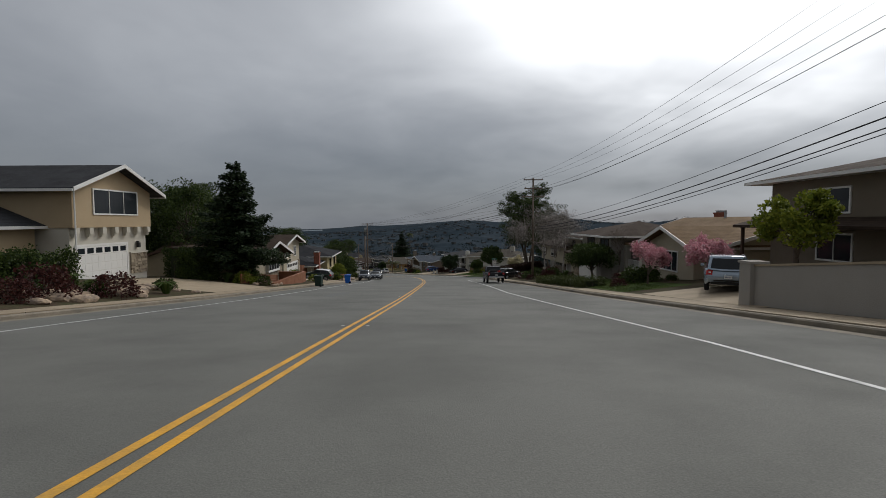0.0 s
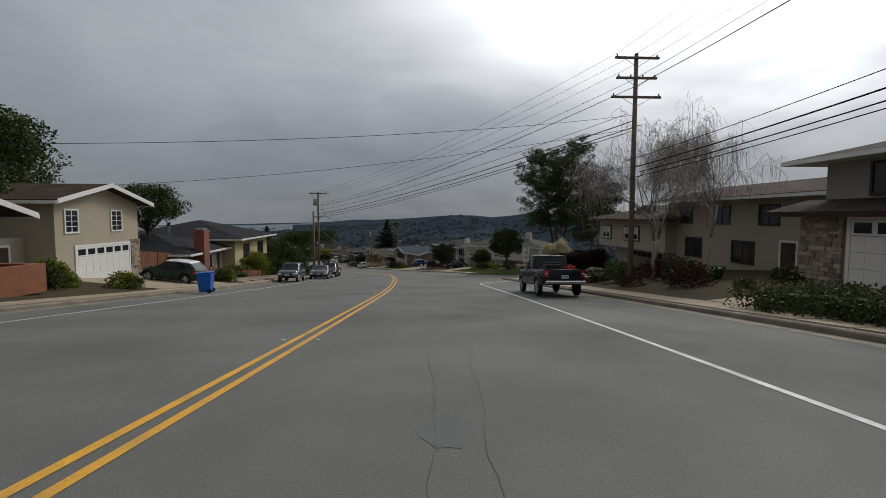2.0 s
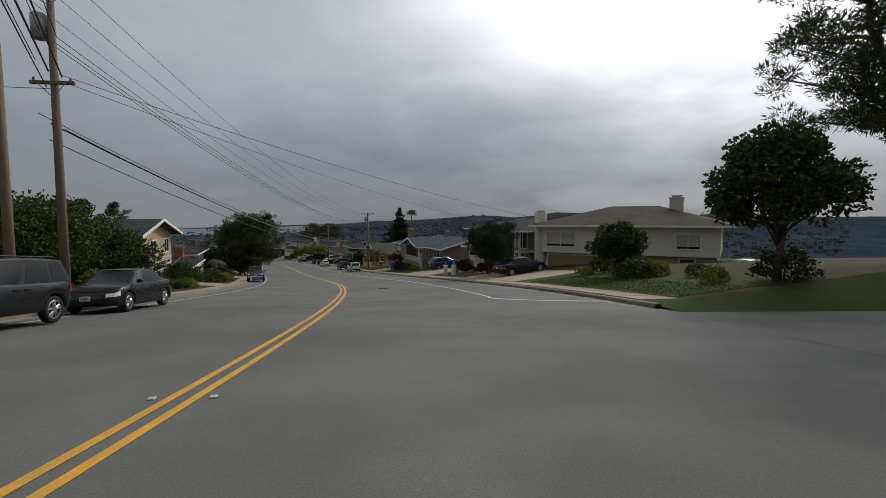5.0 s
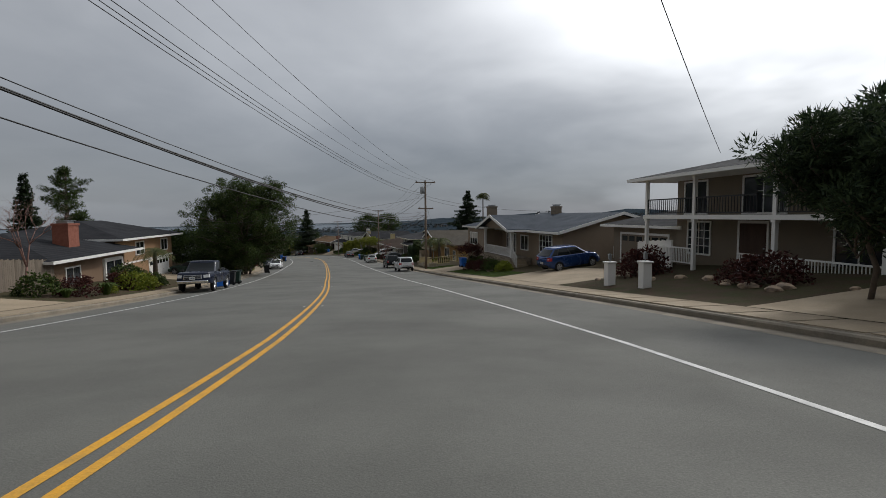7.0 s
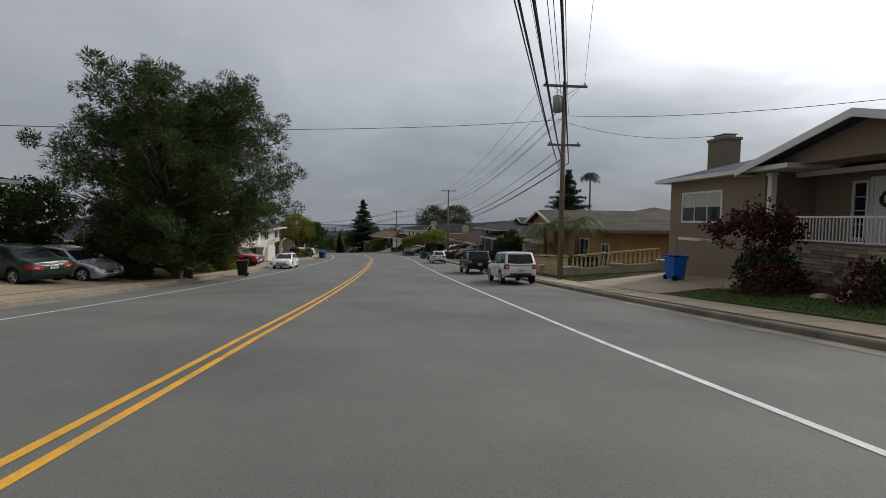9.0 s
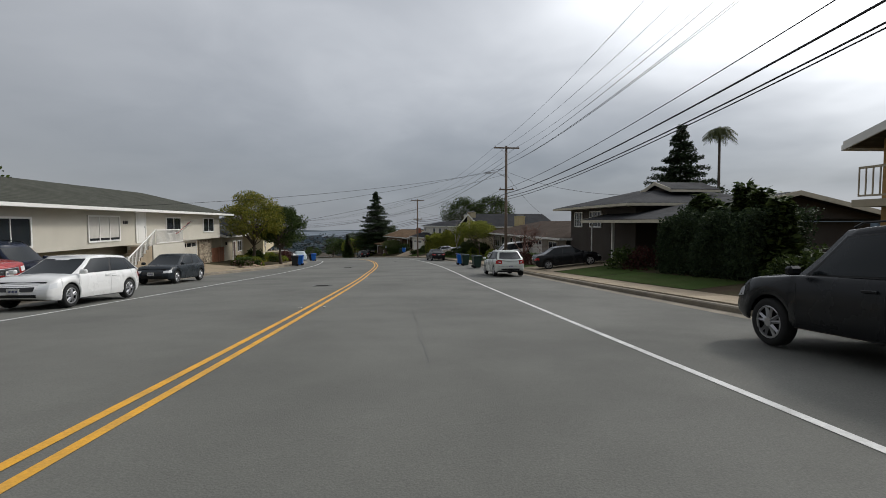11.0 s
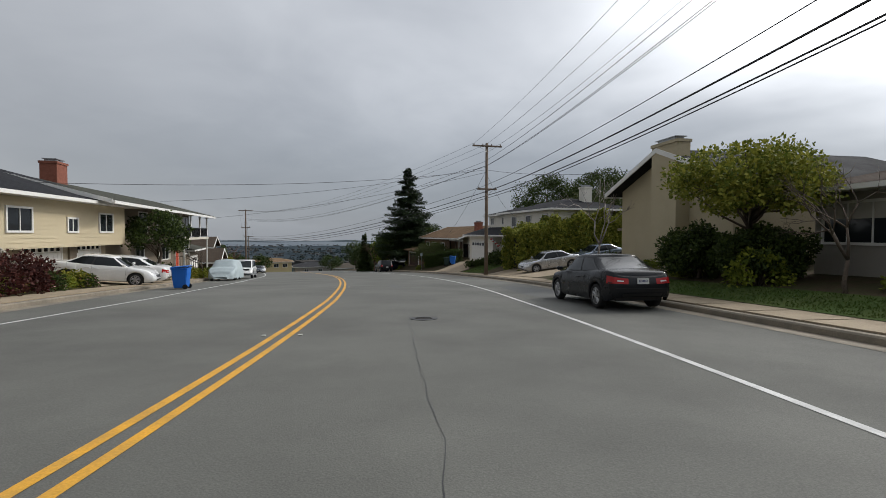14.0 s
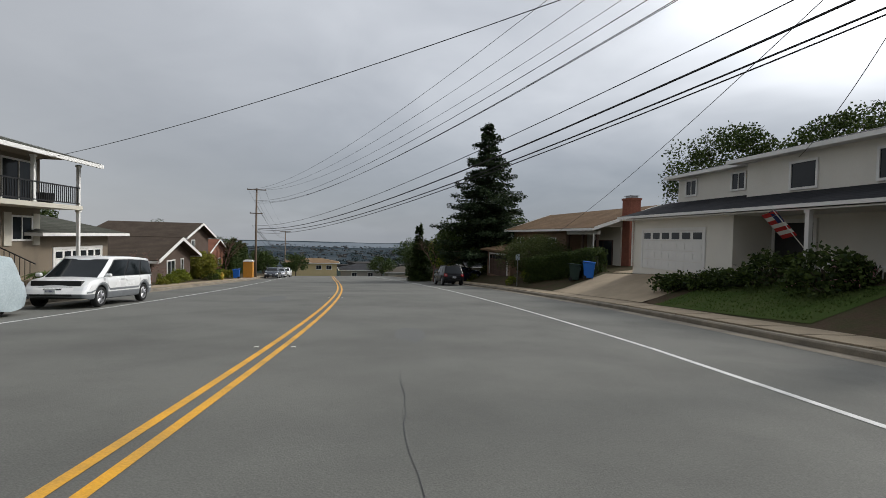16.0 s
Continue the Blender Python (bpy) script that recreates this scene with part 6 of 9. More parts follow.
def bare(s, d, height, spread, label, bark=BARK, depth=5, blossom=None, seed=1, dz=0.0, weep=0.0, lean=(0, 0), dens=10, first=0.30, strands=0):
    """A leafless tree, forked again and again."""
    rng = np.random.default_rng(seed)
    root = plant_root("bare_tree", s, d, label, "tree", dz)
    tubes, twigs, tips = [], [], []

    def grow(p, dirn, length, radius, level):
        q = p + dirn * length
        mid = (p + q) / 2 + rng.normal(size=3) * length * 0.06
        (tubes if level < 2 else twigs).append(((tuple(p), tuple(mid), tuple(q)), radius, radius * 0.66, 6 if level < 2 else 4 if level < 4 else 3))
        if level >= 2:
            tips.append(tuple(q))
            tips.append(tuple(mid))
        if level == depth:
            return
        for k in range(3 if level in (0, 1, 3) else 2):
            nd = dirn + rng.normal(size=3) * (0.42 if level else 0.33)
            nd[:2] += q[:2] / (np.linalg.norm(q[:2]) + 1.0) * 0.12 * spread / height * 2
            nd[2] += 0.10 - weep * level * 0.2
            nd /= np.linalg.norm(nd)
            grow(q, nd, length * rng.uniform(0.62, 0.86), radius * 0.6, level + 1)

    grow(np.array((0, 0, -0.2)), np.array((lean[0], lean[1], 1.0)), height * first, 0.0095 * height + 0.03, 0)
    for q in (tips[::2] if strands else ()):
        for k in range(strands):
            a = np.array(q)
            o = rng.normal(size=3) * np.array((0.35, 0.35, 0.1))
            drop = rng.uniform(0.5, 1.3)
            twigs.append(((tuple(a), tuple(a + o * 0.6 + np.array((0, 0, -drop * 0.25))), tuple(a + o + np.array((0, 0, -drop)))), 0.007, 0.004, 3))
    limbs_part("trunk", tubes, bark, root)
    limbs_part("branch_crown", twigs, bark, root)
    if blossom:
        crown_part("blossom", [cards(tips, dens, (0.26, 0.26, 0.22), 0.11, 0.055)], blossom, root)
    return root


def palm(s, d, height, label, fronds=22, length=2.0, dz=0.0, low=-0.1):
    root = plant_root("palm_tree", s, d, label, "palm", dz)
    limbs_part("trunk", [(((0, 0, -0.2), (0.05, 0, height * 0.5), (0, 0.05, height)), 0.2, 0.13, 10)], BARK, root)
    vs, fs = [], []
    for k in range(fronds):
        w, up = 2 * math.pi * k / fronds + RNG.uniform(-0.2, 0.2), RNG.uniform(low, 1.0)
        pts = [np.array((math.cos(w) * length * u, math.sin(w) * length * u, height + length * (up * u - (0.55 + up * 0.6) * u * u))) for u in np.linspace(0, 1, 9)]
        side = np.array((-math.sin(w), math.cos(w), 0))
        for i in range(1, 9):
            for sg in (-1, 1):
                for j in range(2):
                    a = pts[i] + (pts[i - 1] - pts[i]) * j * 0.5
                    ll = 0.42 * math.sin(math.pi * min(1, (i + 0.5) / 9.5)) + 0.08
                    tip = a + side * sg * ll + (pts[i] - pts[i - 1]) * 0.9 - np.array((0, 0, 0.16))
                    base = len(vs)
                    dd = (pts[i] - pts[i - 1]) * 0.14
                    vs += [a - dd, a + dd, tip]
                    fs.append((base, base + 1, base + 2))
    me = bpy.data.meshes.new("frond_crown")
    me.from_pydata([tuple(v) for v in vs], [], fs)
    me.materials.append(PALMLEAF)
    ob = new("frond_crown", me)
    ob.parent = root
    return root


def shrub_mesh(name, r, h, leaf, size=0.1, dens=14, n=90, label="rounded garden shrub", flowers=None):
    """A low shrub, first built far below the scene's use and then copied."""
    root = new(name)
    cs = []
    for i in range(n):
        w, v = RNG.uniform(0, 2 * math.pi), RNG.uniform(0, 1) ** 0.7
        rr = r * math.sqrt(max(0, 1 - (v * 0.96) ** 2)) * RNG.uniform(0.75, 1.0)
        cs.append((rr * math.cos(w), rr * math.sin(w), h * v * RNG.uniform(0.8, 1.05)))
    limbs_part("woody_base", [(((0, 0, -0.1), (c[0] * 0.5, c[1] * 0.5, c[2] * 0.6), c), 0.02, 0.006, 3) for c in cs[::7]], BARK, root)
    crown_part("foliage", [cards(cs, dens, (r * 0.22, r * 0.22, h * 0.14), size, size * 0.35)], leaf, root)
    if flowers:
        crown_part("bloom", [cards(cs[::2], 4, (r * 0.2, r * 0.2, h * 0.12), size * 0.7, size * 0.4)], flowers, root)
    return root


def blades(name, r, h, leaf):
    """A tuft of long strap leaves."""
    root = new(name)
    k = 70
    w = RNG.uniform(0, 2 * math.pi, k)
    o = RNG.uniform(0.3, 1, k)
    v, f = [], []
    for i in range(k):
        dx, dy = math.cos(w[i]), math.sin(w[i])
        q = np.array((dx * r * 0.15, dy * r * 0.15, 0))
        m = np.array((dx * r * 0.55 * o[i], dy * r * 0.55 * o[i], h * 0.8))
        e = np.array((dx * r * o[i] * 1.15, dy * r * o[i] * 1.15, h * (1.05 - 0.5 * o[i])))
        sd = np.array((-dy, dx, 0)) * 0.025
        b = len(v)
        v += [q - sd, q + sd, m + sd, m - sd, e]
        f += [(b, b + 1, b + 2, b + 3), (b + 3, b + 2, b + 4)]
    raw_mesh("foliage", v, f, leaf, root)
    return root


def hedge(s0, d0, s1, d1, width, height, label, leaf=LAUREL, dens=None, size=0.13, dz=0.0, ragged=0.1):
    """A hedge from one place to another: leaves round a solid dark core."""
    a, b = stand(s0, d0, dz), stand(s1, d1, dz)
    root = empty("hedge", Matrix.Translation(a), label, "hedge")
    v = b - a
    L = v.length
    side = Vector((-v.y, v.x, 0)).normalized()
    n = max(200, int(L * (height * 2 + width) * 26)) if dens is None else dens
    cs = []
    for i in range(n):
        u, w, q = RNG.uniform(0, 1), RNG.uniform(-0.5, 0.5), RNG.uniform(0, 1)
        face = RNG.integers(0, 6)
        if face < 4:
            w = 0.5 * (1 if face % 2 else -1) * RNG.uniform(0.8, 1.0)
        elif face == 4:
            q = RNG.uniform(0.9, 1.0)
        lump = 1 + ragged * noise.noise((u * L * 0.8, w * 2, q))
        p = v * u + side * w * width * lump
        cs.append((p.x, p.y, p.z + q * height * lump))
    crown_part("foliage", [cards(cs, 13, (0.24, 0.24, 0.22), size, size * 0.4)], leaf, root)
    limbs_part("woody_base", [(((tuple(v * u)), tuple(v * u + Vector((0.05, 0.05, height * 0.6)))), 0.03, 0.012, 4) for u in np.linspace(0.03, 0.97, max(3, int(L * 1.5)))], BARK, root)
    # one solid dark green slab fills the middle of the hedge
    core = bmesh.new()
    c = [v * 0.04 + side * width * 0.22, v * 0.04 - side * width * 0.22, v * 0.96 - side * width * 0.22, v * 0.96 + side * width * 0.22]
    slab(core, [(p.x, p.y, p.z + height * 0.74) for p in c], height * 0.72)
    part("inner_growth", core, mat("dark_core_green", (0.022, 0.03, 0.014), 0.95), root)
    return root


# trees, in order along the street
fir(43.0, -18.9, 10.7, 4.9, "dark cedar with layered spreading branches", tiers=17, dens=26, power=0.8, droop=0.04, gap=0.4, low=0.16)
for s, d, hh, r in ((50, -27, 9.6, 4.0), (53, -33, 10.0, 4.2), (47, -32, 7.5, 3.6), (58, -25, 6.0, 3.2)):
    leafy(s, d, hh, r, "dark rounded evergreen tree behind the fir", LAUREL, 0.12, 130, 0.2)
leafy(70.0, -33.0, 13.0, 5.0, "tall dark evergreen tree behind the houses", LAUREL, 0.25, 130, 0.24)
leafy(78.0, -38.0, 13.5, 5.0, "tall dark evergreen tree behind the houses", LAUREL, 0.25, 130, 0.24)
leafy(62.0, -29.5, 8.6, 3.6, "dark evergreen tree behind the houses", LAUREL, 0.2, 120, 0.22)
leafy(74.6, -23.0, 7.0, 2.8, "dark umbrella-shaped tree beside the fence", LAUREL, 0.55, 120, 0.14)
leafy(82.5, -16.4, 2.4, 1.35, "clipped round yellow-green shrub", LIGHTLEAF, 0.03, 110, 0.09, 80, name="shrub", category="shrub")
leafy(86.0, -16.6, 2.2, 1.0, "upright dark green shrub", LAUREL, 0.03, 110, 0.1, 60, name="shrub", category="shrub")
leafy(88.4, -16.4, 2.3, 1.1, "upright dark green shrub", LAUREL, 0.03, 110, 0.1, 60, name="shrub", category="shrub")
for s, d, hh, r in ((99, -17.5, 4.2, 3.0), (104, -16.5, 4.0, 2.8), (109, -18, 4.6, 3.0), (115, -17, 3.6, 2.6), (122, -22, 6.0, 3.0)):
    leafy(s, d, hh, r, "dense dark green garden tree", LAUREL, 0.12, 120, 0.16)
pine(178.0, -33.0, 13.0, 3.2, "slim pine behind the houses", 0.3, 40, dens=70)
fir(190.0, -43.0, 13.5, 3.2, "dark cypress behind the houses")
pine(170.1, -11.9, 11.0, 8.2, "big dark multi-trunked pine over the pavement", 0.1, 260, trunks=4, dens=170, size=0.19, gaps=0.1, flat=0.95, lift=0.25, clump=0.42)
leafy(174.0, -16.0, 4.0, 3.0, "dark undergrowth below the pine", LAUREL, 0.1, 110, 0.15)
leafy(168.6, -19.5, 4.4, 2.6, "dark undergrowth below the pine", LAUREL, 0.1, 110, 0.15)
leafy(180.0, -14.5, 3.2, 2.2, "dark undergrowth below the pine", LAUREL, 0.1, 100, 0.15)
leafy(122.0, -14.9, 1.7, 1.9, "large rounded green shrub beside the steps", LAUREL, 0.04, 120, 0.1, 90, name="shrub", category="shrub")
bare(138.5, -16.8, 4.6, 3.0, "leafless red-twigged garden tree", mat("reddish_twigs", (0.2, 0.11, 0.09), 0.9), 6, None, 3)
palm(151.5, -15.4, 2.4, "small palm in a front garden", 18, 1.3)
leafy(225.5, -14.6, 7.0, 3.0, "yellow-green leafy street tree", YELLOWLEAF, 0.3, 150, 0.125, 100)
leafy(227.5, -12.2, 6.0, 2.5, "dark glossy magnolia with a clear trunk", LAUREL, 0.32, 140, 0.14, 90)
leafy(257.8, -14.0, 4.4, 2.1, "dark evergreen tree beside the driveway", LAUREL, 0.4, 80, 0.15, 50)
bare(265.5, -12.9, 3.0, 1.8, "small pruned leafless garden tree", BARK, 4, None, 11)
bare(283.0, -13.6, 2.4, 1.8, "small leafless pavement tree", mat("reddish_twigs", (0.2, 0.11, 0.09), 0.9), 5, None, 12)
leafy(20.3, 14.8, 4.2, 1.45, "yellow-green leafy tree behind the wall", LIGHTLEAF, 0.4, 90, 0.16, 40)
bare(30.8, 13.0, 5.2, 6.4, "pink blossoming plum tree", BARK, 6, PINK, 21, dens=5, first=0.16)
bare(27.6, 15.6, 4.8, 6.0, "pink blossoming plum tree", BARK, 6, PINK, 22, dens=6, first=0.18)
bare(40.0, 14.6, 4.6, 3.8, "thin leafless garden tree", BARK, 6, None, 5)
leafy(41.0, 12.6, 3.2, 1.9, "dark evergreen garden tree", LAUREL, 0.35, 90, 0.13)
bare(58.6, 12.6, 8.3, 4.2, "tall leafless white-barked birch", BIRCHBARK, 7, None, 6, weep=0.35, strands=2)
bare(56.2, 14.3, 7.8, 4.2, "tall leafless white-barked birch", BIRCHBARK, 7, None, 9, weep=0.35, strands=2)
bare(62.5, 15.0, 8.4, 4.0, "tall leafless white-barked birch", BIRCHBARK, 7, None, 15, weep=0.3, strands=2)
pine(96.0, 21.4, 18.5, 8.0, "tall spreading pine with flat-topped crown", 0.36, 150, trunks=3, dens=150, size=0.26, gaps=0.12, flat=0.6, lift=0.2, clump=0.62)
pine(91.5, 24.6, 13.0, 5.0, "spreading pine with flat-topped crown", 0.42, 60, trunks=2, dens=130, size=0.26, gaps=0.15, flat=0.6, lift=0.15, clump=0.6)
leafy(95.0, 13.4, 5.4, 2.0, "small dark pine on the corner lawn", PINE, 0.3, 120, 0.16)
bare(76.0, 12.6, 3.3, 2.2, "cream blossoming shrub tree", BARK, 5, CREAM, 31, dens=14)
leafy(104.0, 12.8, 2.9, 1.4, "clipped dark round tree on the lawn", LAUREL, 0.3, 120, 0.12)
pine(120.6, 11.4, 4.6, 2.9, "sculpted dark juniper tree", 0.36, 84, FIR, trunks=3, dens=150, size=0.17, flat=0.9, lift=0.5)
bare(156.5, 11.0, 3.0, 2.2, "dark red-leaved small plum tree", BARK, 5, REDLEAF, 41, dens=6)
palm(172.0, 11.6, 3.4, "feathery palm beside the stair", 22, 1.9)
palm(180.0, 12.2, 3.3, "feathery palm in a front garden", 22, 1.9)
fir(228.5, 36.5, 15.8, 8.5, "tall dark fir behind the houses", tiers=26, dens=24, droop=0.12, gap=0.7)
palm(226.0, 39.5, 14.6, "tall fan palm behind the houses", 80, 1.8, low=-0.9)
for ds, sd in ((0.0, 51), (0.25, 55), (-0.2, 56)):
    bare(214.9 + ds, 10.7 + ds, 5.6, 3.4, "leafless reddish stem of a bare clump beside the pole", mat("reddish_twigs", (0.2, 0.11, 0.09), 0.9), 6, None, sd, first=0.2)
leafy(215.8, 9.9, 0.9, 1.4, "low dark spreading juniper at the pole", FIR, 0.02, 110, 0.09, 60, name="shrub", category="shrub")
leafy(237.0, 12.2, 4.6, 2.4, "light green spreading tree against the house", leafmat("hedge_leaves", (0.075, 0.11, 0.016), (0.32, 0.31, 0.055)), 0.5, 120, 0.13)
leafy(239.4, 12.2, 2.0, 1.4, "dark leafy shrub below the tree", LAUREL, 0.04, 120, 0.11, 70, name="shrub", category="shrub")
leafy(236.6, 12.4, 1.8, 1.4, "dark leafy shrub below the tree", LAUREL, 0.04, 120, 0.11, 70, name="shrub", category="shrub")
bare(233.0, 11.4, 3.8, 3.0, "small leafless lawn tree", BARK, 5, None, 52)
bare(227.5, 11.6, 3.0, 2.0, "small leafless lawn tree", BARK, 5, None, 53)
bare(248.4, 13.1, 6.0, 1.1, "slim leafless young tree", BIRCHBARK, 4, None, 54)
leafy(290.0, 34.0, 12.5, 5.5, "tall oak behind the houses", LAUREL, 0.35, 110, 0.24)
leafy(282.0, 38.0, 12.5, 5.0, "tall oak behind the houses", LAUREL, 0.35, 110, 0.24)
leafy(264.5, 24.6, 6.2, 4.6, "olive green tree behind the hedge", leafmat("olive_leaves", (0.03, 0.045, 0.014), (0.085, 0.10, 0.03)), 0.2, 130, 0.16)
fir(302.0, 14.0, 16.6, 6.8, "tall dark layered redwood beside the road", FIR, tiers=27, dens=24, power=0.8, droop=0.16, gap=0.6)
leafy(303.5, 12.6, 6.8, 4.0, "dark dense evergreen below the redwood", LAUREL, 0.05, 120, 0.2)
fir(306.0, 7.2, 6.4, 1.5, "ragged dark roadside juniper", PINE, low=0.02, tiers=14, gap=1.2)
fir(309.5, 8.6, 5.0, 1.4, "ragged dark roadside juniper", PINE, low=0.02, tiers=12, gap=1.2)
bare(309.5, -14.2, 4.8, 3.0, "leafless reddish pavement tree", mat("reddish_twigs", (0.2, 0.11, 0.09), 0.9), 6, None, 71)
leafy(300.5, -14.9, 2.5, 1.6, "bright yellow-green rounded shrub", YELLOWLEAF, 0.05, 110, 0.12, 60, name="shrub", category="shrub")
for i in range(10):
    fir(324.0 + 2.2 * i, -16.6 - 0.1 * i, 4.6 + 0.4 * (i % 3), 0.95, "slim dark cypress in a boundary row", PINE, low=0.03, tiers=12, dens=16)
bare(303.0, 8.4, 5.6, 3.4, "leafless reddish tree beside the road", mat("reddish_twigs", (0.2, 0.11, 0.09), 0.9), 6, None, 61)
leafy(322.0, 12.5, 5.2, 2.8, "olive green roadside tree", LIGHTLEAF, 0.15, 100, 0.2)
leafy(334.0, 13.0, 5.6, 3.2, "olive green roadside tree", LAUREL, 0.15, 100, 0.2)
leafy(322.0, 24.0, 9.0, 4.0, "dark tree down the hill", LAUREL, 0.15, 100, 0.24)
for s, d, hh, r in ((352, -24, 6.0, 3.4), (345, -14.5, 3.6, 2.4), (356, -9.5, 4.6, 2.6), (330, -27, 7, 4), (372, -18, 6, 3.6), (368, 10, 5, 3.2), (350, 14, 7, 3.6), (378, 20, 6, 3.4), (340, 20, 8, 4.2), (360, 26, 8, 4.5), (190, -20, 5, 3), (200, -24, 6, 3.5), (300, -30, 7, 4)):
    leafy(s, d, hh, r, "dark green tree down the street", LAUREL, 0.15, 90, 0.2, 44)

# hedges
hedge(33.5, 10.4, 46.0, 9.6, 1.9, 0.6, "low rounded olive-green hedge beside the pavement", leafmat("olive_leaves", (0.03, 0.045, 0.014), (0.085, 0.10, 0.03)), size=0.1, ragged=0.35)
hedge(72.4, 9.9, 74.2, 16.4, 1.6, 1.65, "dark red-brown clipped hedge on the corner", leafmat("brown_leaves", (0.022, 0.012, 0.009), (0.05, 0.024, 0.016)), 3200, 0.1, ragged=0.15)
hedge(258.0, 11.4, 260.4, 24.0, 2.6, 3.45, "tall leafy light green hedge beside the driveway", leafmat("hedge_leaves", (0.06, 0.11, 0.02), (0.27, 0.29, 0.055)), 5600, 0.2, ragged=0.4)
hedge(284.8, 11.9, 279.2, 14.0, 1.3, 1.55, "dark clipped hedge beside the driveway", LAUREL, 2200, 0.1, ragged=0.05)
leafy(286.6, 13.0, 2.9, 2.7, "large rounded olive clipped shrub", leafmat("olive_leaves", (0.03, 0.045, 0.014), (0.085, 0.10, 0.03)), 0.03, 120, 0.1, 120, name="shrub", category="shrub")
hedge(189.0, 12.4, 195.6, 12.8, 2.2, 2.3, "tall dark hedge beside the driveway", FIR, 4200, 0.09, ragged=0.35)
for i in range(7):
    fir(189.3 + i, 12.5 + 0.06 * i, 2.7 + 0.35 * (i % 3), 0.75, "slim dark cypress in a hedge row", PINE, low=0.05, tiers=12, dens=20)
hedge(88.0, -15.6, 94.0, -15.4, 1.4, 1.5, "dark clipped hedge in front of the house", LAUREL)
hedge(270.6, 12.2, 266.5, 13.0, 1.2, 0.5, "low clipped dark hedge along the lawn", LAUREL)
hedge(38.0, -22.0, 41.4, -20.6, 1.8, 2.4, "dark hedge behind the cedar", LAUREL, 900, 0.14, ragged=0.5)
hedge(19.0, -20.5, 25.5, -21.0, 1.8, 1.5, "tall dark hedge beside the house", LAUREL, 900, 0.14, ragged=0.5)

# shrubs: a few kinds, copied into the planted beds
KINDS = [(shrub_mesh("shrub", 0.7, 0.9, LAUREL, 0.11), "dark green rounded leafy garden shrub"), (shrub_mesh("shrub", 0.6, 0.7, LIGHTLEAF, 0.1), "light green leafy garden shrub"),
         (shrub_mesh("shrub", 0.75, 0.85, REDLEAF, 0.1), "dark red-leaved rounded garden shrub"), (shrub_mesh("shrub", 0.5, 0.55, LAUREL, 0.09, flowers=PINK), "low shrub with pink flowers"),
         (shrub_mesh("shrub", 0.55, 0.6, YELLOWLEAF, 0.1), "bright yellow-green leafy garden shrub"), (blades("strap_leaf_plant", 0.7, 0.75, GRASSY), "tuft of long strap-like leaves")]
BEDS = [  # s range, d range, how many, kinds
    (10, 28.5, -19, -15.4, 22, (2, 3, 5, 5, 3)), (38.8, 44, -19, -15.4, 12, (0, 1, 3, 5)), (52, 57, -17.6, -15, 8, (0, 1, 5)), (69, 92, -17.2, -14.6, 40, (0, 3, 1, 3, 4, 5, 2)), (94, 124, -16, -13.4, 30, (0, 1, 3, 5)),
    (134, 150, -15.2, -13.2, 18, (0, 2, 5, 1)), (160, 186, -14.4, -13.2, 30, (0, 1, 5)), (218.5, 235, -15.5, -13.4, 30, (1, 4, 5, 3, 0)), (232, 249, -14.2, -12.6, 30, (1, 4, 3, 0, 4, 2)), (258, 282, -14.0, -13.2, 22, (1, 5, 4, 0)), (286, 320, -16, -13.8, 20, (0, 1, 4)),
    (27, 52, 11.4, 15.5, 18, (0, 2, 3)), (50, 70, 9.6, 14.5, 22, (0, 5, 2)), (95, 108, 12, 13.8, 9, (0, 1, 4)), (121, 134, 12.4, 13.6, 4, (2, 5)), (144, 160, 11, 12.6, 12, (0, 2, 1)), (170, 190, 11.2, 14.4, 14, (0, 1, 5)),
    (198, 212, 11, 13.2, 8, (0, 2)), (212, 217, 9.6, 11.6, 7, (0, 2, 5)), (228, 247, 11.2, 13.2, 20, (0, 1, 5)), (245.5, 248.6, 10.6, 12.5, 5, (0, 3, 1)), (263, 266, 12.4, 13.4, 4, (0, 3)), (286, 300, 11, 14, 9, (0, 1))]
DRIVES = [(29.0, 38.5, -1), (58.0, 67.5, -1), (126.5, 133.5, -1), (155.0, 167.5, -1), (210.5, 217.5, -1), (246.5, 255.5, -1), (15.5, 25.0, 1), (41.5, 48.5, 1), (66.5, 73.0, 1), (110.0, 122.0, 1), (133.5, 143.4, 1), (158.0, 165.0, 1), (203.2, 210.0, 1), (214.5, 224.5, 1), (249.6, 258.8, 1), (269.5, 278.5, 1)]
RS = random.Random(5)
for a, b, c, e, n, kinds in BEDS:
    for i in range(n):
        s, d = RS.uniform(a, b), RS.uniform(c, e)
        if any(p - 0.6 < s < q + 0.6 and (d > 0) == (sd > 0) for p, q, sd in DRIVES):
            continue
        k = RS.choice(kinds)
        proto, lab = KINDS[k]
        ob = copy_thing(proto, Matrix.Translation(stand(s, d, -0.03)) @ pose(0, 0, 0, 0, 0, RS.uniform(0, 360)))
        f = RS.uniform(0.7, 1.5)
        ob.scale = (f, f, f * RS.uniform(0.8, 1.1))
        tagged(ob, lab, "shrub", "garden shrubs")
for proto, lab in KINDS:
    for o in (*proto.children_recursive, proto):
        bpy.data.objects.remove(o)


# ---- pavements, driveways and lawns ----
SLAB = bmesh.new()
box(SLAB, -0.738, 0.738, -0.675, 0.675, -0.03, 0.018)
SLAB_MESH = bpy.data.meshes.new("paving_slab")
SLAB.to_mesh(SLAB_MESH)
SLAB.free()
SLAB_MESH.materials.append(CONCRETE)


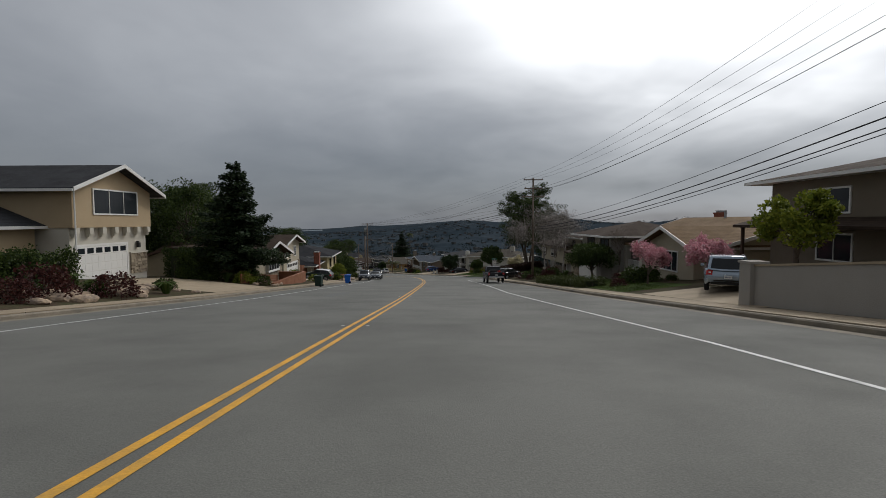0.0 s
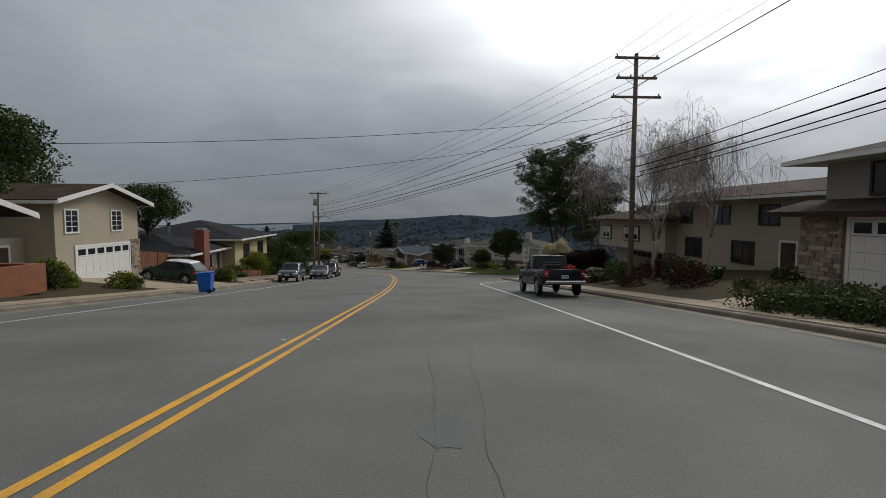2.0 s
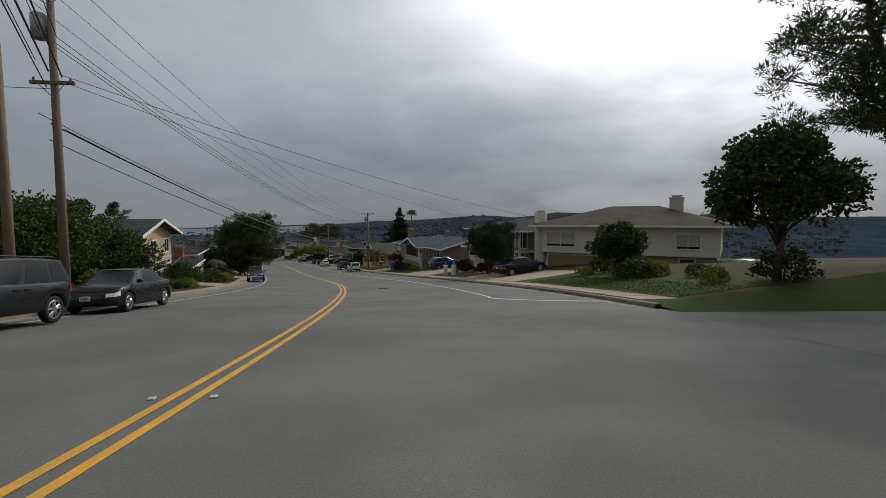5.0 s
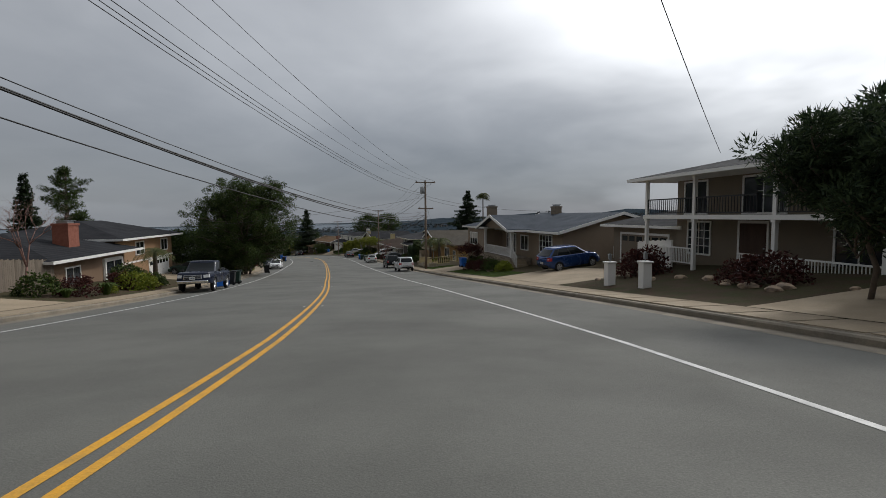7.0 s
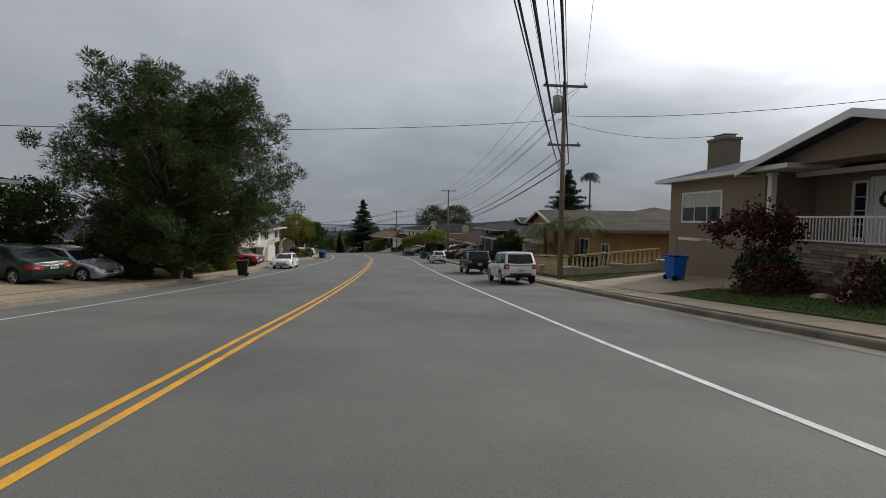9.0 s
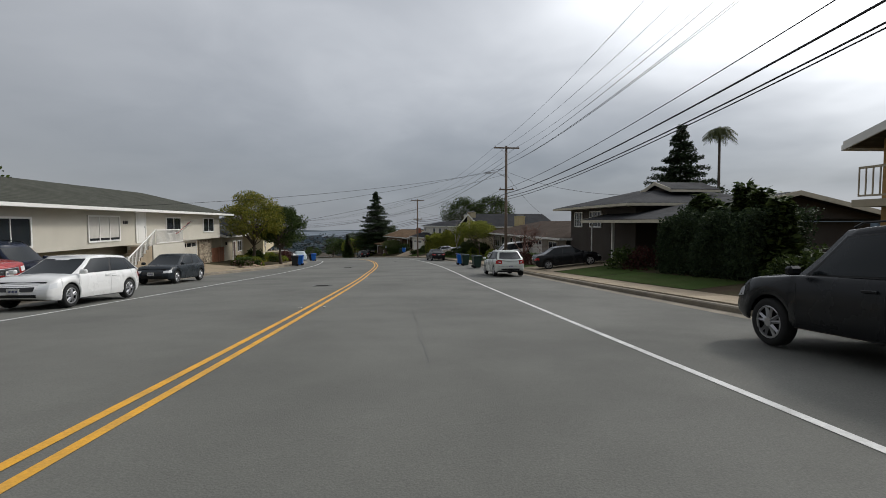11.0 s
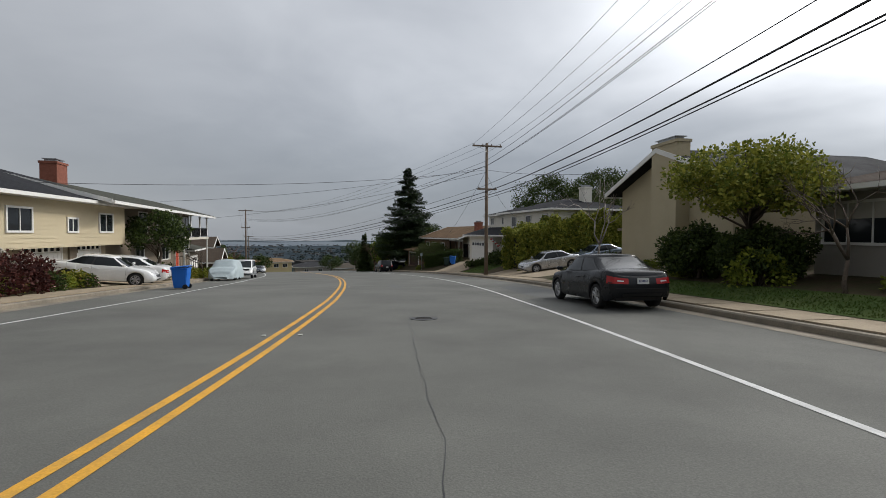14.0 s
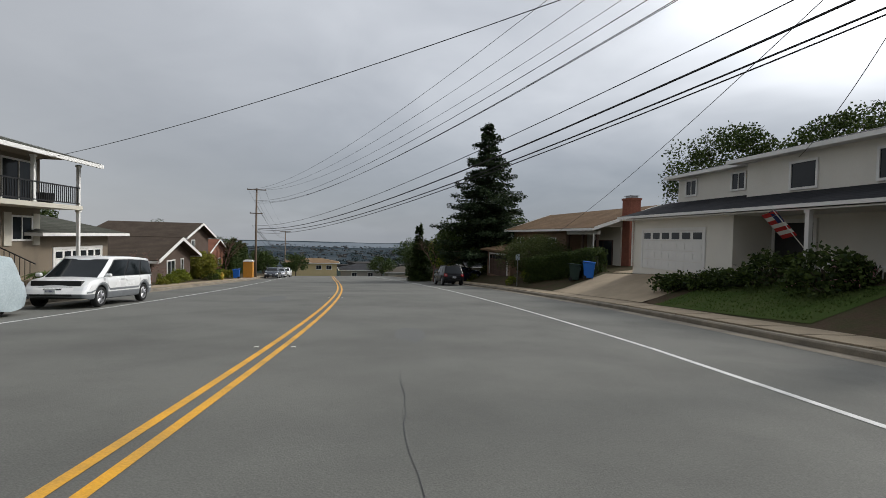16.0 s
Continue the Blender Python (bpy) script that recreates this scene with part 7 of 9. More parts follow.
def sidewalk(k, out, a, b, label):
    base = strip("pavement", lambda s: [(k(s) + out * 0.172, 0.148), (k(s) + out * 1.56, 0.178)], a, b, 2.0, KERB)
    tagged(base, label, "pavement", kind="structure")
    s = a + 0.8
    while s < b - 0.8:
        d = k(s) + out * 0.868
        p, q = at(s - 0.7, k(s - 0.7) + out * 0.868), at(s + 0.7, k(s + 0.7) + out * 0.868)
        v = q - p
        ob = new("paving_slab", SLAB_MESH)
        ob.parent = base
        ob.matrix_local = Matrix.Translation(at(s, d, 0.166)) @ pose(0, 0, 0, 0, 0, math.degrees(math.atan2(v.y, v.x))) @ pose(0, 0, 0, 0, -math.degrees(math.atan2(v.z, math.hypot(v.x, v.y))), 0)
        s += 1.5


sidewalk(kerb_left, -1, -20, 330, "pale concrete pavement in slabs")
sidewalk(kerb_right, 1, -20, SIDE_A - 1, "pale concrete pavement in slabs")
sidewalk(kerb_right, 1, SIDE_B + 1, 330, "pale concrete pavement in slabs")


def patch(name, s0, s1, d0, d1, side, material, label, category, lift=0.035):
    """A surface laid on the sloping yard, from the pavement's edge outwards."""
    ss, es = np.linspace(s0, s1, max(3, int((s1 - s0) / 1.5) + 1)), np.linspace(0, 1, 9)
    verts = []
    for s in ss:
        for u in es:
            d = d0 + (d1 - d0) * u
            verts.append(at(s, d, ground_h(s, d) + min(lift, 0.018 + 0.3 * u, 0.018 + 0.03 * (s - s0))))
    k = len(es)
    faces = [(i * k + j, i * k + j + 1, (i + 1) * k + j + 1, (i + 1) * k + j) for i in range(len(ss) - 1) for j in range(k - 1)]
    tagged(raw_mesh(name, verts, faces, material, smooth=True), label, category, kind="structure")


for a, b, sd in DRIVES:
    k = kerb_left if sd < 0 else kerb_right
    m = (a + b) / 2
    deep, lift = (9.4, 0.018) if sd < 0 else (16.0, 0.1) if a == 249.6 else (7.0, 0.018)
    patch("driveway", a, b, k(m) + sd * 1.5, k(m) + sd * deep, sd, CONCRETE, "pale concrete driveway", "driveway", lift)
    tagged(strip("kerb_ramp", lambda s: [(k(s) - sd * 0.01, 0.0), (k(s) + sd * 0.2, 0.165), (k(s) + sd * 0.5, 0.172)], a, b, 1.5, KERB, 0.006), "sloping concrete kerb ramp at a driveway", "kerb", kind="structure")
for a, b, d0, d1, sd in ((94.5, 108, 9.2, 13.6, 1), (143.8, 157.5, 9.2, 11.6, 1), (226, 247, 9.0, 11.4, 1), (197.3, 202.8, 9.2, 13.4, 1), (189, 197, 9.2, 11.4, 1), (262.0, 268.5, 10.4, 13.2, 1), (27, 41, 10.0, 14, 1), (199, 209, -15.3, -16.8, -1), (103, 110, 9.2, 11.5, 1), (165.5, 170, 9.2, 12, 1), (209.5, 212, 9.3, 12, 1)):
    if b > a:
        patch("lawn", a, b, d0, d1, sd, LAWN, "short green front lawn", "lawn", 0.03)
# grassy banks down to the side street
for s_a, s_b in ((SIDE_A - 1, SIDE_A + 1.0), (SIDE_B + 1, SIDE_B - 1.0)):
    verts = []
    for e in YARD_E:
        d = kerb_right(s_a) + e
        verts += [at(s_a, d, rise(e)), at(s_b, d, -0.02 * max(0, d - 7))]
    tagged(raw_mesh("ground", verts, [(2 * i, 2 * i + 1, 2 * i + 3, 2 * i + 2) for i in range(len(YARD_E) - 1)], LAWN, smooth=True), "grassy bank beside the side street", "ground", kind="structure")


def grass_stuff():
    """Blades on the lawns beside the pavement."""
    v, f = [], []
    rng = random.Random(3)
    for a, b, d0, d1 in ((94.5, 108, 9.3, 12), (143.8, 157.5, 9.3, 11.5), (226, 247, 9.1, 11.2), (262.2, 268.5, 10.5, 13), (27, 41, 10.1, 13), (165.5, 170, 9.3, 12)):
        for i in range(int((b - a) * (d1 - d0) * 150)):
            s, d = rng.uniform(a, b), rng.uniform(d0, d1)
            p = stand(s, d, 0.03)
            w = rng.uniform(0, 6.28)
            q = Vector((math.cos(w), math.sin(w), 0)) * 0.02
            n = len(v)
            v += [p - q, p + q, p + Vector((rng.uniform(-0.04, 0.04), rng.uniform(-0.04, 0.04), rng.uniform(0.03, 0.06)))]
            f.append((n, n + 1, n + 2))
    tagged(raw_mesh("grass", v, f, GRASSY), "short green lawn grass blades", "grass", kind="stuff")


grass_stuff()


# ---- vehicles ----
TYRE_SIDES = 28


def paint(name, color, metal=0.35, rough=0.24):
    return mat(name, color, rough, metal if max(color) > 0.05 else 0.0, 0.03, 1.5, coat=0.6 if max(color) > 0.05 else 0.05, spec=0.45 if max(color) > 0.05 else 0.22)


CARGLASS = mat("car_glass", (0.012, 0.015, 0.017), 0.06, vary=0.05, scale=0.8, spec=0.3)
CHROME = mat("chrome", (0.6, 0.6, 0.6), 0.2, 1.0, 0.04)
ALLOY = mat("alloy_wheel", (0.38, 0.38, 0.39), 0.35, 0.8, 0.05)
REDLAMP = mat("red_lamp_lens", (0.35, 0.01, 0.01), 0.2, 0, 0.04)
CLEARLAMP = mat("clear_lamp_lens", (0.62, 0.63, 0.64), 0.15, 0.0, 0.04)
PLATE = mat("plate_white", (0.6, 0.6, 0.58), 0.5)
PLATEBAR = mat("plate_bar", (0.06, 0.07, 0.16), 0.5)
# top: the shoulder and bonnet line from tail to nose; cabin: where the rear and front glass start below and end above; side: the side windows
# as shares of the cabin; nose and tail: how far the ends lean in at each level; all in shares of the length and height
CARS = {
    "sedan": dict(top=((0, .60), (.02, .665), (.10, .70), (.22, .695), (.45, .665), (.70, .645), (.84, .60), (.94, .535), (1, .46)), cabin=(.115, .31, .575, .735), axles=(.195, .80), r=.325, sill=.155,
                  side=((.10, .45), (.49, .93)), roof=.73, nose=.16, tail=.07, arch=.985),
    "hatch": dict(top=((0, .60), (.02, .66), (.10, .665), (.45, .645), (.70, .62), (.84, .585), (.94, .53), (1, .46)), cabin=(.02, .15, .545, .765), axles=(.18, .80), r=.32, sill=.155,
                  side=((.05, .16), (.19, .50), (.54, .92)), roof=.72, nose=.17, tail=.06, arch=.975),
    "suv": dict(top=((0, .60), (.02, .635), (.40, .62), (.70, .615), (.86, .585), (.95, .54), (1, .48)), cabin=(.015, .075, .565, .715), axles=(.19, .80), r=.355, sill=.20,
                side=((.05, .25), (.29, .56), (.60, .93)), roof=.80, nose=.10, tail=.05, arch=.985),
    "van": dict(top=((0, .57), (.02, .60), (.40, .585), (.70, .57), (.82, .54), (.93, .47), (1, .40)), cabin=(.01, .045, .60, .80), axles=(.20, .80), r=.335, sill=.16,
                side=((.03, .29), (.32, .60), (.63, .92)), roof=.82, nose=.15, tail=.04, arch=.99),
    "pickup": dict(top=((0, .62), (.01, .635), (.38, .635), (.70, .635), (.74, .63), (.90, .625), (.975, .61), (1, .57)), cabin=(.385, .41, .595, .715), axles=(.21, .80), r=.41, sill=.27,
                   side=((.08, .42), (.47, .93)), roof=.80, nose=.05, tail=.01, arch=.99),
}


def wheel_at(root, x, y, r, side):
    w = new("wheel")
    w.parent = root
    w.matrix_local = pose(x, y, r, 0, 0, 0 if side > 0 else 180)
    t = 0.2
    prof = [(r * 0.66, -t / 2), (r * 0.93, -t / 2), (r, -t / 2 + 0.03), (r, t / 2 - 0.03), (r * 0.93, t / 2), (r * 0.80, t / 2 + 0.006), (r * 0.66, t / 2 - 0.01)]
    verts, faces = [], []
    for k in range(TYRE_SIDES):
        a = 2 * math.pi * k / TYRE_SIDES
        verts += [(q * math.cos(a), yy, q * math.sin(a)) for q, yy in prof]
    m = len(prof)
    for k in range(TYRE_SIDES):
        for j in range(m - 1):
            b = ((k + 1) % TYRE_SIDES) * m
            faces.append((k * m + j, k * m + j + 1, b + j + 1, b + j))
    raw_mesh("tyre", verts, faces, RUBBER, w, True)
    bm = bmesh.new()
    # plain black disc that closes the gaps behind the spokes
    part("brake_disc", cyl(bmesh.new(), (0, t / 2 - 0.09, 0), r * 0.665, 0.04, 1, 20), BLACK, w)
    for k in range(10):
        a = 2 * math.pi * (k // 2) / 5 + 0.3 + (0.17 if k % 2 else -0.17)
        c = a + (0.06 if k % 2 else -0.06)
        add_tube(bm, ((0.05 * math.cos(a), t / 2 - 0.02, 0.05 * math.sin(a)), (r * 0.64 * math.cos(c), t / 2 - 0.03, r * 0.64 * math.sin(c))), 0.032, 4, 0.024)
    add_tube(bm, [(r * 0.66 * math.cos(k * math.pi / 9), t / 2 - 0.02, r * 0.66 * math.sin(k * math.pi / 9)) for k in range(19)], 0.02, 5)
    cyl(bm, (0, t / 2 - 0.012, 0), 0.07, 0.04, 1, 10)
    part("rim", bm, ALLOY, w)


class Shell:
    """The pressed skin of a vehicle: a closed plan outline lifted from the sill to the shoulder, and a cabin on it."""

    def __init__(self, kind, L, W, H):
        c = CARS[kind]
        self.kind, self.c, self.L, self.hw, self.H = kind, c, L, W / 2, H
        self.r = c["r"]
        self.axles = [(u - 0.5) * L for u in c["axles"]]

    def plan(self, p):
        """The outline: p from 0 at the nose's middle, 1 at the left front corner, 2 at the left rear corner, 3 at the tail's middle."""
        p = p % 6
        q = min(p, 6 - p)
        sg = 1 if p <= 3 else -1
        hl, hw = self.L / 2, self.hw
        if q < 1:
            a = q * math.pi / 2 * 0.62
            x, y = hl - 0.30 * (1 - math.cos(a)) - 0.0, hw * 0.87 * math.sin(a) / math.sin(math.pi / 2 * 0.62)
        elif q <= 2:
            u = q - 1
            x = (hl - 0.13) - (self.L - 0.24) * u
            y = hw * (1 - 0.13 * max(0.0, 1 - u * 7.0) ** 2.2 - 0.11 * max(0.0, 1 - (1 - u) * 9.0) ** 2.2)
        else:
            a = (3 - q) * math.pi / 2 * 0.5
            x, y = -hl + 0.24 * (1 - math.cos(a)), hw * 0.89 * math.sin(a) / math.sin(math.pi / 4)
        return x, y * sg

    def top(self, x):
        u = x / self.L + 0.5
        ks = self.c["top"]
        return float(np.interp(u, [k[0] for k in ks], [k[1] for k in ks])) * self.H

    def low(self, x, y):
        z = self.c["sill"] * self.H
        u = x / self.L + 0.5
        z += 0.05 * self.H * max(0.0, (u - 0.93) / 0.07) + 0.09 * self.H * max(0.0, (0.06 - u) / 0.06)
        if abs(y) > self.hw * 0.6:
            for ax in self.axles:
                q = (self.r * 1.16) ** 2 - (x - ax) ** 2
                if q > 0:
                    z = max(z, self.r + math.sqrt(q))
        return z

    def skin(self, p, v, off=0.0):
        """A point of the lower body; v from 0 at the sill to 1 at the shoulder."""
        x, y = self.plan(p)
        x0, y0 = x, y
        side = float(np.interp(v, (0, .10, .30, .62, .72, .90, 1.0), (.045, .012, .0, .004, .02, .032, .075)))
        y *= (self.hw - side + off) / self.hw
        hl = self.L / 2
        front = max(0.0, (x - (hl - 0.55)) / 0.55)
        back = max(0.0, (-x - (hl - 0.4)) / 0.4)
        x -= front * (self.c["nose"] * self.H * float(np.interp(v, (0, .22, .5, .8, 1), (.32, .0, .18, .55, 1.1))) - off)
        x += back * (self.c["tail"] * self.H * float(np.interp(v, (0, .2, .5, .85, 1), (.7, .0, .1, .5, 1.2))) - off)
        flare = max((max(0.0, 1 - abs(x0 - ax) / (self.r * 1.5)) for ax in self.axles), default=0)
        if abs(y0) > self.hw * 0.6:
            y += math.copysign(0.018 * min(1, flare * 2) * (1 - v), y)
        lo, hi = self.low(x0, y0), self.top(x0)
        return (x, y, lo + (hi - lo) * v)

    def cabin(self, a, v, side, off=0.0):
        """A point of the cabin. side +1 or -1: a runs from the tail end to the windscreen; side 0: windscreen, 2: rear glass, a across."""
        rb, rt, ft, fb = [(u - 0.5) * self.L for u in self.c["cabin"]]
        w = v ** 0.92
        xr, xf = rb + (rt - rb) * w, fb + (ft - fb) * w
        yb, yt = self.hw * 0.925, self.hw * self.c["roof"]
        half = yb + (yt - yb) * v ** 1.25
        if side in (0, 2):
            y = a * half * 0.93
            bow = 0.13 * (1 - a * a)
            x = xf + bow + off if side == 0 else xr - bow * 0.6 - off
        else:
            x = xr + (xf - xr) * a
            y = side * (half * (1 - 0.07 * abs(2 * a - 1) ** 3) + off)
        mid = (rt + ft) / 2
        roof = self.H * (1 - 0.022 * abs((x - mid) / max(0.1, (ft - rt) / 2)) ** 2 * (1 if abs(x - mid) < (ft - rt) / 2 + 0.2 else 1.3)) - 0.035
        base = self.top(max(-self.L / 2, min(self.L / 2, x))) - 0.02
        return (x, y, base + (roof - base) * v)

    def pane(self, side, a0, a1, b0, b1, off):
        """A sheet of glass on the cabin, creased where the cabin is."""
        knots = np.linspace(0, 1, 13) if side in (1, -1) else np.linspace(-1, 1, 9)
        aa = [a0] + [k for k in knots if a0 + 0.01 < k < a1 - 0.01] + [a1]
        bb = [b0] + [k for k in (.3, .6, .82, .93) if b0 + 0.01 < k < b1 - 0.01] + [b1]
        k = len(bb)
        return [self.cabin(a, b, side, off) for a in aa for b in bb], [(i * k + j, (i + 1) * k + j, (i + 1) * k + j + 1, i * k + j + 1) for i in range(len(aa) - 1) for j in range(k - 1)]

    def patch(self, fn, a0, a1, b0, b1, na=6, nb=4):
        verts = [fn(a0 + (a1 - a0) * i / na, b0 + (b1 - b0) * j / nb) for i in range(na + 1) for j in range(nb + 1)]
        k = nb + 1
        return verts, [(i * k + j, (i + 1) * k + j, (i + 1) * k + j + 1, i * k + j + 1) for i in range(na) for j in range(nb)]


def vehicle(kind, s, d, turn, L, W, H, colour, label, category="car", name="car", dz=None, lower=None, tail=REDLAMP, roof=None, stripe=False):
    """A parked road vehicle; turn 0 points it down the street, 180 back up it."""
    h = ground_h(s, d) + 0.02 if dz is None else dz
    slope = math.degrees(math.atan2(road_z(s + 2) - road_z(s - 2), 4)) * math.cos(radians(turn))
    tilt_up = math.degrees(math.atan2(ground_h(s, d + 1.5) - ground_h(s, d - 1.5), 3)) if abs(d) > 11.5 or d > 9.5 else 0.0
    pitch_up = slope + (tilt_up * -math.sin(radians(turn)))
    m = Matrix.Translation(at(s, d, h)) @ pose(0, 0, 0, 0, 0, heading(s) + 90 + turn) @ pose(0, 0, 0, 0, -pitch_up, 0)
    root = empty(name, m, label, category, "parked vehicles")
    sh = Shell(kind, L, W, H)
    c, hw = sh.c, W / 2
    # lower body
    us = sorted(set([round(u, 4) for u in np.linspace(0, 1, 34)] + [round(((L / 2 - 0.13) - (ax + o * sh.r * 1.165)) / (L - 0.24), 4) for ax in sh.axles for o in (-1, -.97, -.9, -.75, -.5, -.25, 0, .25, .5, .75, .9, .97, 1)]))
    ps = [0, .2, .4, .6, .8, .93] + [1 + u for u in us if 0 <= u <= 1] + [2.08, 2.25, 2.5, 2.75, 3.0]
    ps = ps + [6 - p for p in ps[-2:0:-1]]
    vs = [0, .10, .30, .62, .72, .90, .97, 1.0]
    rows = [[sh.skin(p, v) for p in ps] for v in vs]
    bed = ((-0.475 * L, -0.125 * L) if kind == "pickup" else None)
    for k, up in ((.93, .010), (.86, .018), (.55, .035), (.22, .045), (0.0, .048)):
        rows.append([(x, y * k, z + up * min(1.0, (0.5 - abs(x) / L) * 9 + 0.1)) for x, y, z in rows[len(vs) - 1]])
    n = len(ps)
    faces, clad = [], []
    for i in range(len(rows) - 1):
        for j in range(n):
            q = (i * n + j, i * n + (j + 1) % n, (i + 1) * n + (j + 1) % n, (i + 1) * n + j)
            xm = (rows[i][j][0] + rows[i][(j + 1) % n][0]) / 2
            if bed and i >= len(vs) + 1 and bed[0] < xm < bed[1]:
                continue
            (clad if lower and i < 2 else faces).append(q)
    verts = [v for r in rows for v in r]
    body = raw_mesh("body", verts, faces, colour, root, True)
    if clad:
        used = sorted({i for q in clad for i in q})
        back = {v: i for i, v in enumerate(used)}
        raw_mesh("lower_cladding", [verts[i] for i in used], [tuple(back[i] for i in q) for q in clad], lower, root, True)
    part("underbody", boxes((-L / 2 + 0.25, L / 2 - 0.3, -hw + 0.27, hw - 0.27, c["sill"] * H + 0.01, 0.5 * H), (sh.axles[0] + sh.r * 1.2, sh.axles[1] - sh.r * 1.2, -hw + 0.07, hw - 0.07, c["sill"] * H - 0.02, c["sill"] * H + 0.05)), BLACK, root)
    # cabin
    aa, cross = np.linspace(1, 0, 13), np.linspace(-1, 1, 9)
    cv = [0, .3, .6, .82, .93, 1.0]
    crow = []
    for v in cv:
        crow.append([sh.cabin(a, v, 0) for a in cross[1:-1]] + [sh.cabin(a, v, 1) for a in aa] + [sh.cabin(-a, v, 2) for a in cross[1:-1]] + [sh.cabin(a, v, -1) for a in aa[::-1]])
    for k, up in ((.96, .014), (.85, .024), (.5, .037), (.15, .042), (0.0, .042)):
        crow.append([(x * (1 if k > .9 else 1 - 0.02 * (1 - k)), y * k, z + up) for x, y, z in crow[len(cv) - 1]])
    cn = len(crow[0])
    cverts = [v for r in crow for v in r]
    low_f = [(i * cn + j, i * cn + (j + 1) % cn, (i + 1) * cn + (j + 1) % cn, (i + 1) * cn + j) for i in range(4) for j in range(cn)]
    top_f = [(i * cn + j, i * cn + (j + 1) % cn, (i + 1) * cn + (j + 1) % cn, (i + 1) * cn + j) for i in range(4, len(crow) - 1) for j in range(cn)]
    raw_mesh("cabin_frame", cverts[:5 * cn], low_f, colour, root, True)
    raw_mesh("roof", cverts[4 * cn:], [tuple(k - 4 * cn for k in f) for f in top_f], roof or colour, root, True)
    for sd in (1, -1):
        a0, a1 = c["side"][0][0], c["side"][-1][1]
        v, f = sh.pane(sd, a0 - 0.02, a1 + 0.025, 0.035, 0.885, 0.004)
        raw_mesh("window_trim", v, f, BLACK, root, True)
        for a, b in c["side"]:
            v, f = sh.pane(sd, a, b, 0.07, 0.85, 0.009)
            raw_mesh("side_window", v, f, CARGLASS, root, True)
    v, f = sh.pane(0, -0.93, 0.93, 0.03, 0.91, 0.010)
    raw_mesh("windscreen", v, f, CARGLASS, root, True)
    v, f = sh.pane(2, -0.86, 0.86, 0.10, 0.88, 0.010)
    raw_mesh("rear_window", v, f, CARGLASS, root, True)
    for ax in sh.axles:
        for sd in (1, -1):
            wheel_at(root, ax, sd * (hw - 0.115), sh.r, sd)
    xf, xr = L / 2, -L / 2
    tall = kind in ("suv", "van", "hatch")
    for sg in (1, -1):
        def pp(p):
            return p if sg > 0 else 6 - p
        v, f = sh.patch(lambda a, b: sh.skin(pp(a), b, 0.006), 0.62, 1.055 if kind != "pickup" else 1.02, .60 if kind != "pickup" else .52, .86 if kind != "pickup" else .84, 8, 3)
        raw_mesh("headlight", v, f, CLEARLAMP, root, True)
        p0, p1, v0, v1 = {"sedan": (1.955, 2.55, .60, .86), "hatch": (1.965, 2.4, .62, .97), "suv": (1.975, 2.3, .55, .98), "van": (1.98, 2.25, .42, .96), "pickup": (1.985, 2.22, .42, .92)}[kind]
        v, f = sh.patch(lambda a, b: sh.skin(pp(a), b, 0.006), p0, p1, v0, v1, 8, 3)
        lamp = raw_mesh("taillight", v, f, tail, root, True)
        v, f = sh.patch(lambda a, b: sh.skin(pp(a), b, 0.009), p0 + (p1 - p0) * 0.35, p0 + (p1 - p0) * 0.75, v0 + (v1 - v0) * 0.36, v0 + (v1 - v0) * 0.58, 4, 2)
        raw_mesh("reversing_lens", v, f, CLEARLAMP, lamp, True)
        xm = c["cabin"][3] - 0.045
        zm = sh.top((xm - 0.5) * L)
        bm = boxes(((xm - 0.5) * L - 0.05, (xm - 0.5) * L + 0.08, min(sg * (hw - 0.02), sg * (hw + 0.17)), max(sg * (hw - 0.02), sg * (hw + 0.17)), zm + 0.01, zm + 0.14), bevel=0.035)
        part("mirror", bm, BLACK if kind == "pickup" else colour, root)
        edge = [c["cabin"][0] + (c["cabin"][3] - c["cabin"][0]) * q for q in (c["side"][-2][0] if kind != "sedan" else .13, (c["side"][-2][1] + c["side"][-1][0]) / 2)] + [c["cabin"][3] - 0.025]
        for i, u in enumerate(edge):
            pu = 1 + ((L / 2 - 0.13) - (u - 0.5) * L) / (L - 0.24)
            v, f = sh.patch(lambda a, b: sh.skin(pp(a), b, 0.003), pu - 0.0009, pu + 0.0009, .06 if i else .45, .985, 1, 8)
            raw_mesh("door_seam", v, f, BLACK, root)
            if i:
                x1 = (u - 0.5) * L - 0.07 - (0.02 if i == 2 else 0)
                if i == 2:
                    x1 = (edge[1] - 0.5) * L + 0.28
                yy = abs(sh.skin(pu, .80)[1])
                zz = sh.skin(pu, .80)[2]
                part("door_handle", boxes((x1 - 0.20, x1, min(sg * yy, sg * (yy + 0.028)), max(sg * yy, sg * (yy + 0.028)), zz - 0.018, zz + 0.018), bevel=0.007), CHROME if kind == "pickup" else colour, root)
    v, f = sh.patch(lambda a, b: sh.skin(a, b, 0.004), 5.45, 6.55, .885, .90, 10, 1)
    raw_mesh("bonnet_seam", v, f, BLACK, root)
    v, f = sh.patch(lambda a, b: sh.skin(a, b, 0.006), 6 - (0.5 if kind != "van" else 0.26), 6 + (0.5 if kind != "van" else 0.26), {"pickup": .42, "van": .66}.get(kind, .50), .80 if kind != "pickup" else .86, 8, 3)
    grille = raw_mesh("grille", v, f, CHROME if kind == "pickup" else BLACK, root, True)
